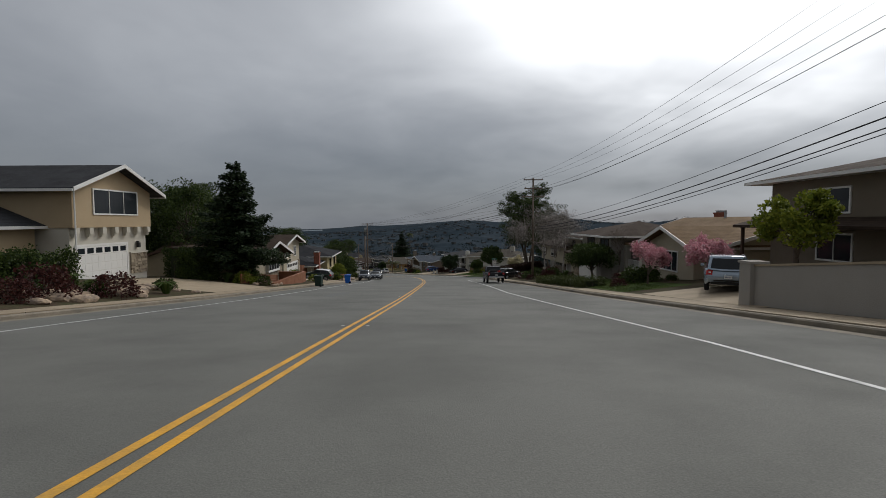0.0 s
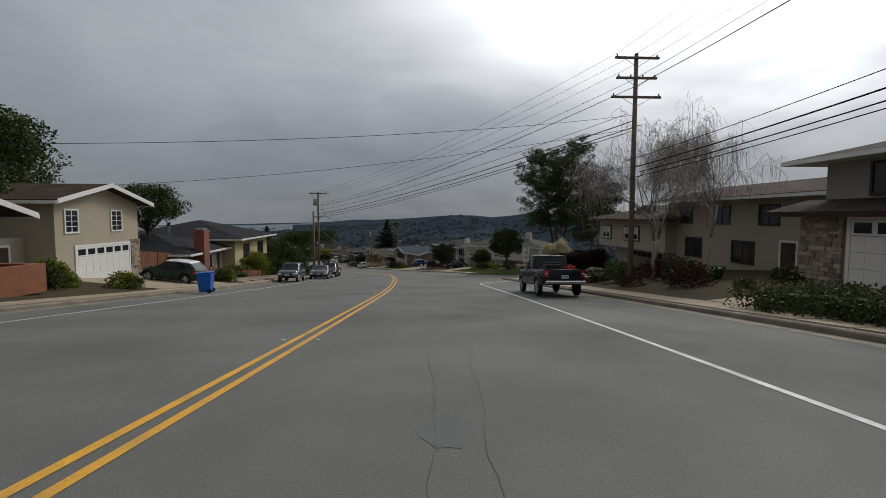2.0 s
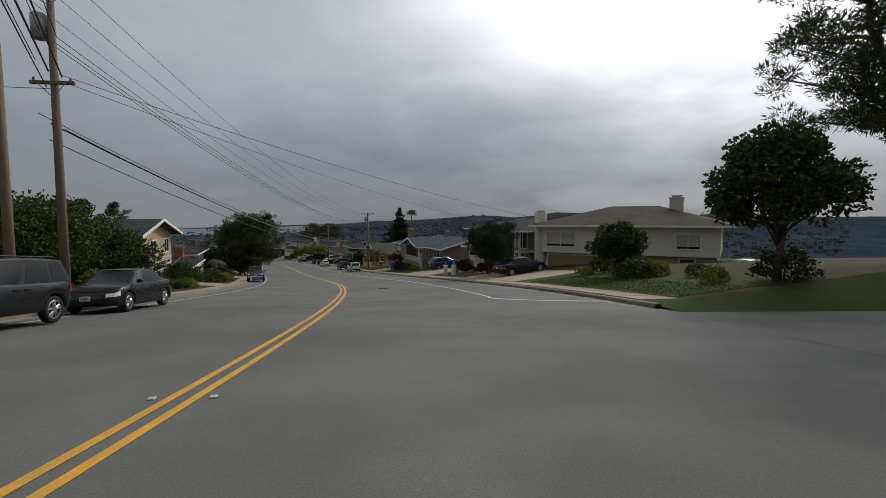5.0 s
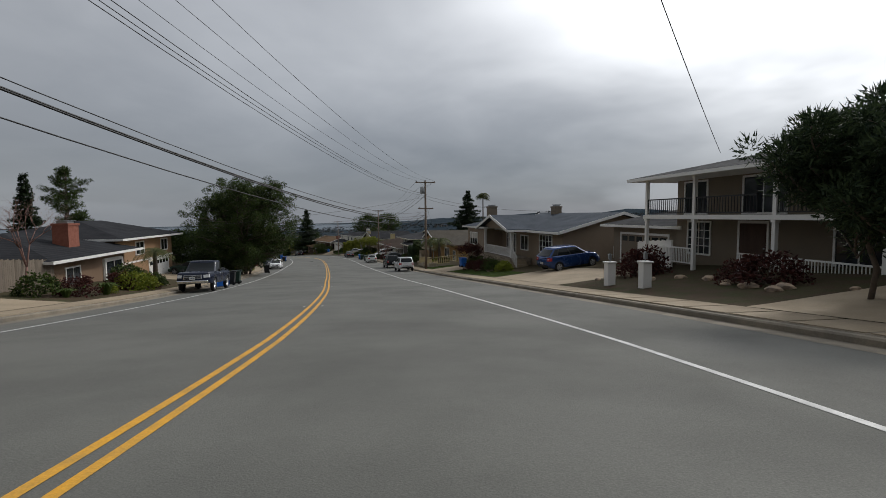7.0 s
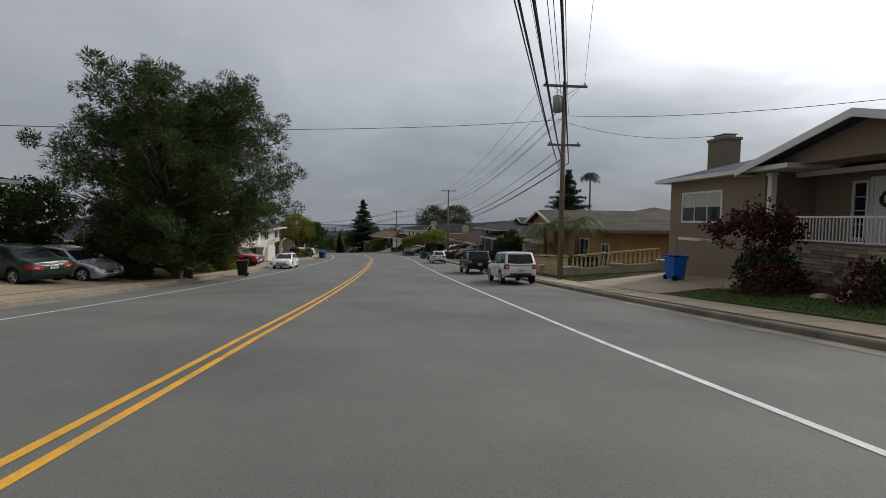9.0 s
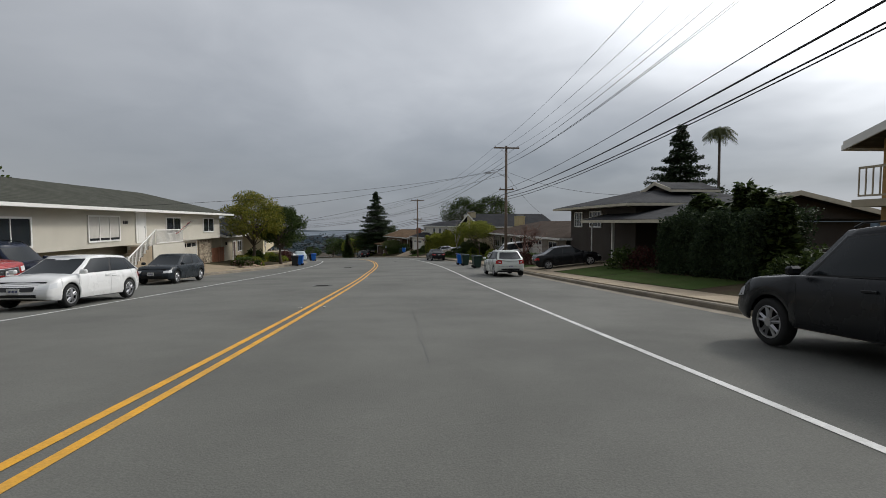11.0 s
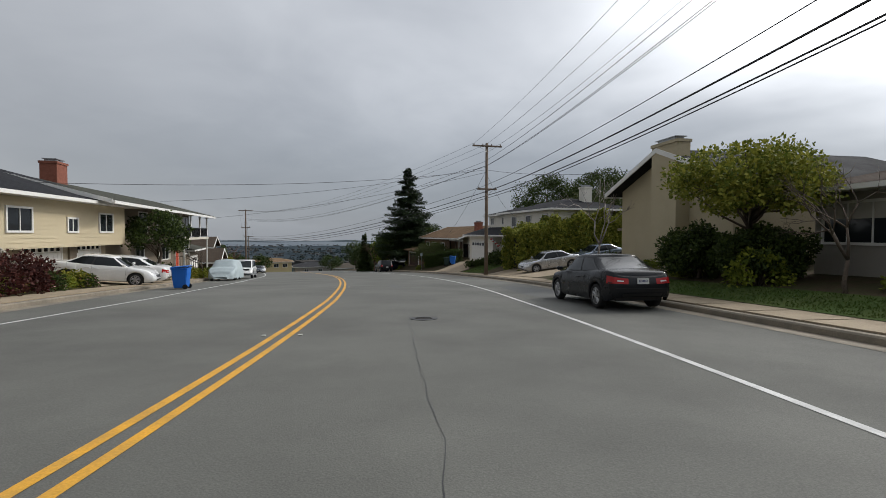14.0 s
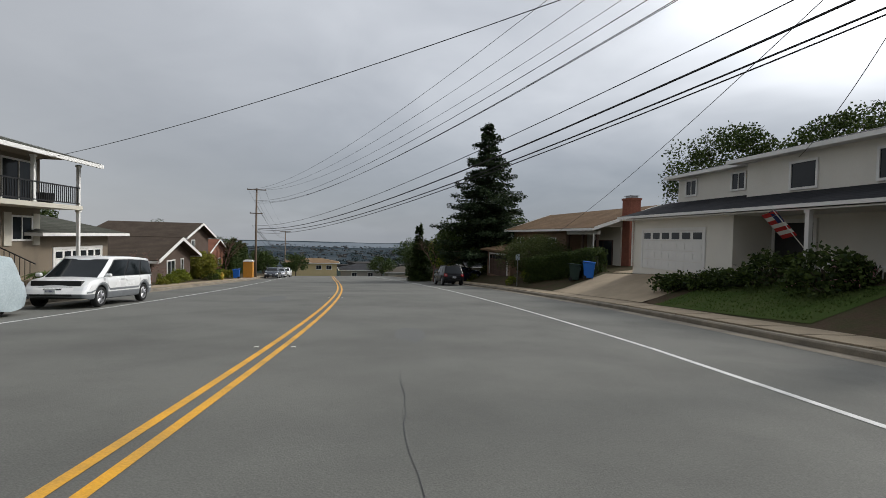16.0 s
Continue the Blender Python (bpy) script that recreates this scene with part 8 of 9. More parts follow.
    if kind == "pickup":
        for a0, a1 in ((5.54, 5.985), (6.015, 6.46)):
            for b0, b1 in ((.45, .625), (.655, .83)):
                v, f = sh.patch(lambda a, b: sh.skin(a, b, 0.011), a0, a1, b0, b1, 4, 2)
                raw_mesh("grille_opening", v, f, BLACK, grille)
    v, f = sh.patch(lambda a, b: sh.skin(a, b, 0.006), 6 - 0.62, 6 + 0.62, .10, .30, 8, 2)
    raw_mesh("lower_intake", v, f, BLACK, root, True)
    v, f = sh.patch(lambda a, b: sh.skin(a, b, 0.004), 2.35, 3.65, .02, .16, 8, 2)
    raw_mesh("rear_valance", v, f, BLACK, root, True)
    v, f = sh.patch(lambda a, b: sh.skin(a, b, 0.003), 2.1, 3.9, .385, .40, 10, 1)
    raw_mesh("bumper_seam", v, f, BLACK, root)
    for p, zv in ((0, .34), (3, .26 if kind in ("hatch", "suv", "van", "pickup") else .62)):
        x, y, z = sh.skin(p, zv, 0.004)
        x0, x1 = (x, x + 0.018) if p == 0 else (x - 0.018, x)
        pl = part("number_plate", boxes((x0, x1, -0.155, 0.155, z, z + 0.15)), PLATE, root)
        xx = x1 + 0.003 if p == 0 else x0 - 0.003
        part("plate_panel", boxes(*[(min(xx, x1 if p == 0 else x0), max(xx, x1 if p == 0 else x0), -0.11 + k * 0.034, -0.09 + k * 0.034, z + 0.045, z + 0.105) for k in range(7)]), PLATEBAR, pl)
    if kind == "sedan":
        v, f = sh.patch(lambda a, b: sh.skin(a, b, 0.004), 2.2, 3.8, .935, .95, 10, 1)
        raw_mesh("boot_seam", v, f, BLACK, root)
    if stripe:
        for a0, a1 in ((1.03, 1.97), (4.03, 4.97)):
            v, f = sh.patch(lambda a, b: sh.skin(a, b, 0.008), a0, a1, .36, .46, 26, 1)
            raw_mesh("side_moulding", v, f, lower or BLACK, root, True)
    if kind == "pickup":
        z0, z1 = 0.36 * H, sh.top(-0.3 * L) + 0.012
        b0, b1, bw = bed[0] - 0.04, bed[1] + 0.06, hw * 0.80
        bm = boxes((b0, b1, -bw, bw, z0 - 0.03, z0), (b0 - 0.03, b0, -bw, bw, z0, z1), (b1, b1 + 0.03, -bw, bw, z0, z1), (b0 - 0.03, b1 + 0.03, -bw - 0.03, -bw, z0, z1), (b0 - 0.03, b1 + 0.03, bw, bw + 0.03, z0, z1))
        part("bed", bm, BLACK, root, "black open load bed")
        part("rear_bumper", boxes((xr - 0.10, xr + 0.06, -hw * 0.88, hw * 0.88, c["sill"] * H + 0.06, c["sill"] * H + 0.20), bevel=0.03), CHROME, root, "chrome step bumper")
        part("front_bumper", boxes((xf - 0.12, xf + 0.05, -hw * 0.86, hw * 0.86, c["sill"] * H + 0.02, c["sill"] * H + 0.20), bevel=0.04), CHROME, root, "chrome front bumper")
    if kind == "suv":
        for sg in (1, -1):
            z = H - 0.012
            x0, x1 = (c["cabin"][1] - 0.5) * L + 0.12, (c["cabin"][2] - 0.5) * L - 0.05
            y = sg * hw * c["roof"] * 0.86
            part("roof_rail", add_tube(bmesh.new(), ((x0, y, z - 0.02), (x0 + 0.12, y, z + 0.035), (x1 - 0.12, y, z + 0.035), (x1, y, z - 0.02)), 0.016, 6), BLACK, root)
    return root


SILVER, WHITEP, BLACKP = paint("silver_paint", (0.42, 0.43, 0.45), 0.6), paint("white_car_paint", (0.70, 0.70, 0.69), 0.0), paint("black_car_paint", (0.012, 0.013, 0.015), 0.2)
GREYP, GREENP, BLUEP = paint("dark_grey_paint", (0.055, 0.066, 0.082), 0.45), paint("dark_green_paint", (0.018, 0.035, 0.026), 0.3), paint("bright_blue_paint", (0.01, 0.045, 0.17), 0.4)
NAVYP, REDP, STEELP, LEAFP = paint("navy_paint", (0.012, 0.017, 0.035), 0.4), paint("red_car_paint", (0.32, 0.012, 0.012), 0.2), paint("steel_blue_paint", (0.16, 0.20, 0.25), 0.6), paint("pearl_white_paint", (0.60, 0.62, 0.58), 0.0)
vehicle("suv", 23.0, 13.4, -28, 4.6, 1.86, 1.66, paint("pale_steel_blue_paint", (0.30, 0.36, 0.43), 0.5), "pale steel-blue sport utility car on a driveway")
truck = vehicle("pickup", 55.4, 5.75, 0, 5.7, 1.98, 1.9, BLACKP, "black crew-cab pickup truck with a loaded bed", "pickup truck", "pickup_truck")
part("fuel_can", boxes((-2.4, -2.05, -0.60, -0.25, 0.98, 1.36), (-2.3, -2.15, -0.47, -0.38, 1.36, 1.44), (-2.45, -1.6, -0.68, 0.68, 0.68, 0.975), bevel=0.02), mat("red_plastic", (0.45, 0.03, 0.02), 0.45), truck, "red plastic fuel can")
part("tool_load", boxes((-2.3, -1.5, 0.0, 0.66, 0.98, 1.42), (-1.5, -0.75, -0.7, 0.7, 0.70, 1.30), (-1.4, -0.85, -0.3, 0.5, 1.30, 1.52), bevel=0.02), BLACK, truck, "black tool boxes in the bed")
vehicle("hatch", 64.5, -16.6, 84, 3.9, 1.73, 1.45, GREENP, "dark green small hatchback with a pale roof on a driveway", roof=WHITEP)
vehicle("suv", 75.4, -11.4, 180, 4.2, 1.72, 1.66, GREYP, "dark grey compact sport utility car at the kerb")
vehicle("sedan", 84.4, -10.1, 180, 4.9, 1.95, 1.44, GREYP, "dark grey sleek electric sedan at the kerb")
vehicle("suv", 91.6, -9.9, 180, 4.7, 1.9, 1.7, BLACKP, "black sport utility car at the kerb")
vehicle("sedan", 98.4, -9.8, 180, 4.6, 1.8, 1.45, BLACKP, "dark sedan at the kerb")
vehicle("hatch", 67.6, 9.9, -50, 4.45, 1.74, 1.49, BLACKP, "black hybrid hatchback on a driveway")
vehicle("sedan", 117.0, 12.6, -80, 4.6, 1.8, 1.42, BLACKP, "black sedan on a driveway")
vehicle("pickup", 144.6, -10.2, 180, 5.7, 2.0, 1.92, NAVYP, "dark navy pickup truck with a chrome grille at the kerb", "pickup truck", "pickup_truck")
vehicle("sedan", 163.5, -15.8, 70, 4.7, 1.8, 1.45, GREENP, "dark green sedan on a driveway")
vehicle("sedan", 166.2, -15.4, -96, 4.7, 1.8, 1.44, SILVER, "silver sedan on a driveway")
vehicle("hatch", 142.6, 14.4, -80, 4.55, 1.84, 1.66, BLUEP, "bright blue sport utility car on a driveway")
vehicle("suv", 168.0, 6.25, 0, 4.5, 1.82, 1.68, WHITEP, "white sport utility car at the kerb")
vehicle("suv", 179.5, 6.3, 0, 4.7, 1.88, 1.74, BLACKP, "black sport utility car at the kerb")
vehicle("hatch", 189.5, -10.3, 180, 4.5, 1.76, 1.47, WHITEP, "white hybrid hatchback at the kerb")
vehicle("hatch", 200.2, -12.35, 180, 4.45, 1.74, 1.49, paint("charcoal_paint", (0.02, 0.025, 0.03), 0.3), "dark grey hybrid hatchback at the kerb")
vehicle("pickup", 190.5, -15.6, -90, 5.3, 1.9, 1.75, REDP, "red pickup truck on a driveway", "pickup truck", "pickup_truck")
vehicle("suv", 193.6, -15.6, -92, 4.6, 1.84, 1.66, NAVYP, "dark blue sport utility car on a driveway")
vehicle("hatch", 203.3, 5.95, 0, 4.45, 1.77, 1.55, LEAFP, "pearl white electric hatchback at the kerb")
vehicle("sedan", 206.2, 11.2, -96, 4.7, 1.82, 1.44, BLACKP, "black sedan on a driveway")
vehicle("van", 223.0, 12.0, 86, 5.1, 1.98, 1.75, WHITEP, "white minivan on a driveway", "minivan", "minivan")
vehicle("sedan", 235.7, 6.2, 0, 4.55, 1.76, 1.46, BLACKP, "black sedan at the kerb")
vehicle("sedan", 254.8, 13.0, 90, 4.6, 1.78, 1.43, SILVER, "silver sedan on a driveway beside the hedge")
vehicle("sedan", 256.2, 17.9, 92, 4.7, 1.8, 1.44, STEELP, "steel-blue sedan on a driveway beside the hedge")
vehicle("sedan", 249.0, -13.6, -80, 4.7, 1.85, 1.44, WHITEP, "white electric sedan on a driveway")
vehicle("sedan", 252.4, -14.2, 96, 4.9, 1.85, 1.46, WHITEP, "white sedan on a driveway")
vehicle("van", 270.4, -10.3, 180, 5.05, 1.96, 1.74, WHITEP, "white minivan with grey bumpers at the kerb", "minivan", "minivan", lower=mat("grey_bumper", (0.16, 0.17, 0.18), 0.6), stripe=True)
vehicle("sedan", 320.0, -10.3, 180, 4.6, 1.8, 1.45, GREYP, "dark grey sedan at the kerb")
vehicle("sedan", 326.5, -10.0, 180, 4.6, 1.8, 1.45, SILVER, "silver sedan at the kerb")
vehicle("hatch", 333.0, -9.7, 180, 4.4, 1.76, 1.48, WHITEP, "white hatchback at the kerb")
vehicle("suv", 293.5, 7.6, 0, 4.7, 1.88, 1.72, BLACKP, "black sport utility car at the kerb")
vehicle("sedan", 299.5, 10.6, -60, 4.8, 1.84, 1.45, NAVYP, "dark blue sedan on a driveway")
vehicle("sedan", 112.5, 31.0, -90, 4.6, 1.8, 1.45, WHITEP, "white sedan down the side street", dz=-0.2)


def covered_car(s, d):
    """A car under a pale fabric cover that hangs to the road in folds."""
    slope = math.degrees(math.atan2(road_z(s + 2) - road_z(s - 2), 4))
    m = Matrix.Translation(at(s, d, 0.02)) @ pose(0, 0, 0, 0, 0, heading(s) - 90) @ pose(0, 0, 0, 0, slope, 0)
    root = empty("covered_car", m, "car under a pale grey-blue fabric cover at the kerb", "covered car", "parked vehicles")
    st = [(0.0, .28, .56, .60, .90, .78), (.015, .17, .60, .80, .97, .78), (.05, .15, .61, .97, .99, .74), (.2, .15, .60, 1.0, 1.0, .74), (.39, .15, .595, 1.0, 1.0, .75), (.60, .15, .58, .97, 1.0, .74), (.77, .15, .57, .62, .99, .82), (.90, .16, .545, .575, .97, .82), (1.0, .20, .43, .46, .85, .72)]
    L, W, H = 4.3, 1.95, 1.62
    verts, faces = [], []
    us = np.linspace(0, 1, 40)
    for u in us:
        be = np.interp(u, [q[0] for q in st], [q[2] for q in st]) * H
        to = np.interp(u, [q[0] for q in st], [q[3] for q in st]) * H
        wb = np.interp(u, [q[0] for q in st], [q[4] for q in st]) * W / 2
        wt = np.interp(u, [q[0] for q in st], [q[5] for q in st]) * W / 2
        x = (u - 0.5) * L
        half = [(wb * 1.04, 0.16), (wb * 1.05, 0.35), (wb * 1.04, 0.55), (wb * 1.03, be * 0.8), (wb * 0.99, be), ((wb + wt) / 2 * 1.02, (be + to) / 2), (wt * 1.03, to - 0.03), (wt * 0.6, to + 0.02), (0, to + 0.03)]
        ring = half + [(-y, z) for y, z in half[-2::-1]]
        for j, (y, z) in enumerate(ring):
            k = 1 + 0.03 * noise.noise((x * 2.2, j * 0.7, 0)) + (0.03 * math.sin(x * 9 + j) if z < 0.6 else 0)
            verts.append((x, y * k, z + 0.03 * noise.noise((x * 3, y * 2, 5)) + (0.05 * math.sin(x * 5) if z < 0.2 else 0)))
    n = 17
    front, back = verts[-n:], verts[:n]
    for near, dx in ((back, -1), (front, 1)):
        for q in (0.4, 0.75, 1.0):
            k = math.sqrt(max(0.0, 1 - q * q))
            ring = [(x + dx * 0.42 * q, y * (0.55 + 0.45 * k), 0.14 + (z - 0.14) * (0.2 + 0.8 * k)) for x, y, z in near]
            verts = ring + verts if dx < 0 else verts + ring
    for i in range(45):
        for j in range(n - 1):
            faces.append((i * n + j, i * n + j + 1, (i + 1) * n + j + 1, (i + 1) * n + j))
    faces.append(tuple(range(n)))
    faces.append(tuple(45 * n + k for k in range(n))[::-1])
    raw_mesh("cover", verts, faces, mat("pale_cover_fabric", (0.36, 0.42, 0.44), 0.8, vary=0.15, scale=2.0, bump=0.4, fine=20), root, True)
    for u in (.19, .80):
        for sd in (1, -1):
            wheel_at(root, (u - 0.5) * L, sd * 0.82, 0.33, sd)


covered_car(263.7, -10.8)


# ---- wheeled bins ----
BIN_COLOURS = {"blue": mat("blue_bin_plastic", (0.01, 0.13, 0.52), 0.45, vary=0.06), "green": mat("dark_green_bin_plastic", (0.012, 0.035, 0.026), 0.5, vary=0.06), "black": mat("black_bin_plastic", (0.014, 0.015, 0.016), 0.5, vary=0.06)}


def wheeled_bin(s, d, colour, turn=90, fallen=False, w=0.62, dd=0.7, h=1.08):
    base = Matrix.Translation(at(s, d, ground_h(s, d) + 0.02)) @ pose(0, 0, 0, 0, 0, heading(s) + turn)
    if fallen:
        base = base @ Matrix.Translation((0, 0, 0.33)) @ pose(0, 0, 0, 86, 0, 0)
    root = empty("wheeled_bin", base, f"{colour} wheeled rubbish bin " + ("lying on its side at the kerb" if fallen else "standing at the kerb"), "rubbish bin", "kerbside bins")
    m = BIN_COLOURS[colour]
    bm = bmesh.new()
    lo = [(-w * .42, -dd * .38), (w * .42, -dd * .38), (w * .42, dd * .38), (-w * .42, dd * .38)]
    hi = [(-w * .5, -dd * .5), (w * .5, -dd * .5), (w * .5, dd * .5), (-w * .5, dd * .5)]
    a = [bm.verts.new((x, y, 0.06)) for x, y in lo]
    b = [bm.verts.new((x, y, h * 0.92)) for x, y in hi]
    bm.faces.new(a[::-1])
    bm.faces.new(b)
    for i in range(4):
        bm.faces.new((a[i], a[(i + 1) % 4], b[(i + 1) % 4], b[i]))
    bmesh.ops.bevel(bm, geom=bm.edges[:], offset=0.03, segments=2, affect="EDGES")
    body = part("body", bm, m, root)
    part("rim", boxes((-w * .53, w * .53, -dd * .53, dd * .53, h * 0.86, h * 0.915), bevel=0.015), m, body)
    lab = mat("pale_label", (0.5, 0.52, 0.54), 0.6)
    part("label_bar", boxes((-0.07, 0.03, -dd * .48 - 0.012, -dd * .44, h * 0.68, h * 0.77)), lab, body)
    part("label_bar", boxes((-0.10, 0.10, -dd * .47 - 0.012, -dd * .43, h * 0.60, h * 0.63)), lab, body)
    bm = bmesh.new()
    slab(bm, [(-w * .54, -dd * .56, h * 0.96), (w * .54, -dd * .56, h * 0.96), (w * .54, dd * .5, h * 1.02), (-w * .54, dd * .5, h * 1.02)], 0.05)
    bmesh.ops.bevel(bm, geom=bm.edges[:], offset=0.015, segments=1, affect="EDGES")
    part("lid", bm, m, root)
    part("handle", add_tube(bmesh.new(), ((-w * .42, dd * .5, h * 0.95), (-w * .42, dd * .62, h * 0.98), (w * .42, dd * .62, h * 0.98), (w * .42, dd * .5, h * 0.95)), 0.018, 6), BLACK, root)
    for sx in (-1, 1):
        part("wheel", cyl(bmesh.new(), (sx * w * .43, dd * .36, 0.115), 0.115, 0.05, 0, 16), RUBBER, root)


for s, d, c, t in ((44.6, -12.0, "green", -95), (57.4, -11.6, "blue", -85), (150.8, -9.9, "black", -90), (152.3, -9.8, "green", -92), (175.4, -10.2, "black", -80), (225.0, -10.5, "black", -85), (227.0, -10.2, "blue", -95), (227.8, -10.3, "blue", -88),
                   (246.6, -9.4, "blue", -92), (247.5, -9.7, "black", -88), (213.5, 6.2, "green", 88), (214.4, 6.3, "green", 96), (219.0, 6.15, "green", 93), (219.9, 6.35, "green", 86), (221.3, 6.1, "blue", 88), (279.6, 12.6, "green", 60), (278.6, 13.0, "blue", 62), (161.5, 11.8, "blue", 100), (309.0, -13.0, "blue", -90)):
    wheeled_bin(s, d, c, t)
wheeled_bin(149.2, -9.7, "blue", -60, True)


# ---- signs, walls and street furniture ----
def lettering(text, size, material, parent, x, y, z, name="letters"):
    cu = bpy.data.curves.new(name, "FONT")
    cu.body, cu.size, cu.align_x, cu.align_y, cu.extrude = text, size, "CENTER", "CENTER", 0.002
    ob = new(name, cu)
    cu.materials.append(material)
    ob.parent = parent
    ob.matrix_local = pose(x, y, z, 90, 0, 0)
    return ob


def speed_sign(s, d):
    root = empty("speed_limit_sign", Matrix.Translation(stand(s, d)) @ pose(0, 0, 0, 0, 0, heading(s)), "white speed limit sign with a green street name plate on top", "traffic sign")
    part("post", cyl(bmesh.new(), (0, 0.03, 1.45), 0.03, 2.9, 2, 10), STEEL, root)
    pl = part("plate", boxes((-0.31, 0.31, -0.012, 0.0, 1.95, 2.72), bevel=0.004), WHITE, root, "white speed limit plate")
    ink = mat("sign_black", (0.015, 0.015, 0.015), 0.6)
    for txt, size, z in (("SPEED", 0.15, 2.62), ("LIMIT", 0.15, 2.47), ("30", 0.36, 2.2)):
        lettering(txt, size, ink, pl, 0, -0.016, z)
    part("border", boxes((-0.295, 0.295, -0.0155, -0.013, 2.695, 2.707), (-0.295, 0.295, -0.0155, -0.013, 1.963, 1.975), (-0.295, -0.283, -0.0155, -0.013, 1.975, 2.695), (0.283, 0.295, -0.0155, -0.013, 1.975, 2.695)), ink, pl)
    low = part("plate", boxes((-0.23, 0.23, -0.012, 0.0, 1.42, 1.9), bevel=0.004), WHITE, root, "white lower notice plate")
    for k in range(4):
        part("text_bar", boxes((-0.16, 0.16, -0.016, -0.0125, 1.5 + k * 0.095, 1.545 + k * 0.095)), ink, low)
    gp = part("street_name_plate", boxes((-0.4, 0.4, 0.02, 0.034, 2.82, 3.02)), mat("sign_green", (0.01, 0.14, 0.09), 0.5), root, "green street name plate")
    part("text_bar", boxes((-0.3, 0.3, 0.0165, 0.0195, 2.88, 2.96)), WHITE, gp)


speed_sign(70.4, 8.3)


def small_sign(s, d, h):
    root = empty("roadside_sign", Matrix.Translation(stand(s, d)) @ pose(0, 0, 0, 0, 0, heading(s)), "small pale roadside sign on a thin post", "traffic sign")
    part("post", cyl(bmesh.new(), (0, 0.02, h / 2), 0.025, h, 2, 8), STEEL, root)
    part("plate", boxes((-0.15, 0.15, -0.008, 0.0, h - 0.45, h), bevel=0.003), mat("pale_blue_plate", (0.45, 0.52, 0.58), 0.5), root)


small_sign(285.4, 11.0, 2.4)


def gate_post(s, d):
    root = empty("gate_post", Matrix.Translation(stand(s, d)) @ pose(0, 0, 0, 0, 0, heading(s)), "white painted masonry post with a lantern on top", "gate post", "white masonry posts")
    part("shaft", boxes((-0.18, 0.18, -0.18, 0.18, -0.2, 0.98), bevel=0.01), WHITE, root)
    part("cap", boxes((-0.23, 0.23, -0.23, 0.23, 0.982, 1.05), bevel=0.015), WHITE, root)
    lan = part("lantern", boxes((-0.06, 0.06, -0.06, 0.06, 1.14, 1.34), (-0.08, 0.08, -0.08, 0.08, 1.34, 1.37), (-0.02, 0.02, -0.02, 0.02, 1.05, 1.14), (-0.03, 0.03, -0.03, 0.03, 1.37, 1.42)), STEEL, root, "grey metal lantern")


gate_post(130.6, 10.2)
gate_post(128.2, 10.3)


def garden_wall(s0, d0, s1, d1, h, t, material, label, pillars=(), cap=True):
    a, b = stand(s0, d0), stand(s1, d1)
    root = empty("garden_wall", Matrix.Translation(a), label, "wall")
    v = b - a
    side = Vector((-v.y, v.x, 0)).normalized() * t / 2
    n = 6
    bm, cp = bmesh.new(), bmesh.new()
    for i in range(n):
        p, q = v * (i / n), v * ((i + 1) / n)
        slab(bm, [tuple(x + Vector((0, 0, h))) for x in (p - side, q - side, q + side, p + side)], h + 0.5)
        if cap:
            slab(cp, [tuple(x + Vector((0, 0, h + 0.07))) for x in (p - side * 1.25, q - side * 1.25, q + side * 1.25, p + side * 1.25)], 0.066)
    part("wall", bm, material, root)
    if cap:
        part("coping", cp, CONCRETE, root)
    for u in pillars:
        c = v * u
        part("pillar", boxes((c.x - t, c.x + t, c.y - t, c.y + t, c.z - 0.4, c.z + h + 0.12), (c.x - t * 1.15, c.x + t * 1.15, c.y - t * 1.15, c.y + t * 1.15, c.z + h + 0.12, c.z + h + 0.2)), material, root)
    return root


garden_wall(16.6, 10.6, -12.0, 11.4, 1.35, 0.3, W_GREY, "grey-taupe rendered garden wall with square pillars", (0.0, 0.24, 0.5, 0.8))
garden_wall(169.3, 10.0, 178.0, 10.2, 0.35, 0.3, W_BEIGE, "low tan wall below a balustrade", (0.0, 0.5, 1.0), False)
garden_wall(169.2, 10.3, 166.7, 14.4, 0.35, 0.3, W_BEIGE, "low tan wall below a balustrade", (0.0, 0.5, 1.0), False)
garden_wall(68.5, -14.0, 82.0, -13.6, 0.35, 0.25, STONE, "low stone edging wall beside the pavement", (), False)
garden_wall(258.0, -14.0, 271.0, -13.9, 0.22, 0.25, STONE, "low stone edging along the planted bed", (), False)


def balustrade(s0, d0, s1, d1, h0):
    a, b = stand(s0, d0, h0), stand(s1, d1, h0)
    root = empty("balustrade", Matrix.Translation(a), "tan cast balustrade along the front wall", "balustrade")
    v = b - a
    up = Vector((0, 0, 1))
    for z, t in ((0.0, 0.09), (0.78, 0.1)):
        bm = bmesh.new()
        sd = Vector((-v.y, v.x, 0)).normalized() * t
        slab(bm, [tuple(x + up * (z + 0.08)) for x in (-sd, v - sd, v + sd, sd)], 0.08)
        part("rail", bm, W_YELLOW, root)
    n = int(v.length / 0.24)
    prof = ((0.08, 0.035), (0.2, 0.07), (0.32, 0.075), (0.48, 0.04), (0.6, 0.035), (0.7, 0.055))
    for i in range(n + 1):
        c = v * (i / n)
        bm = bmesh.new()
        for (z0, r0), (z1, r1) in zip(prof, prof[1:]):
            add_tube(bm, (c + up * z0, c + up * z1), r0, 7, r1)
        part("baluster", bm, W_YELLOW, root)
    return root


balustrade(169.5, 10.05, 177.8, 10.15, 0.36)
balustrade(169.2, 10.3, 166.8, 14.2, 0.36)


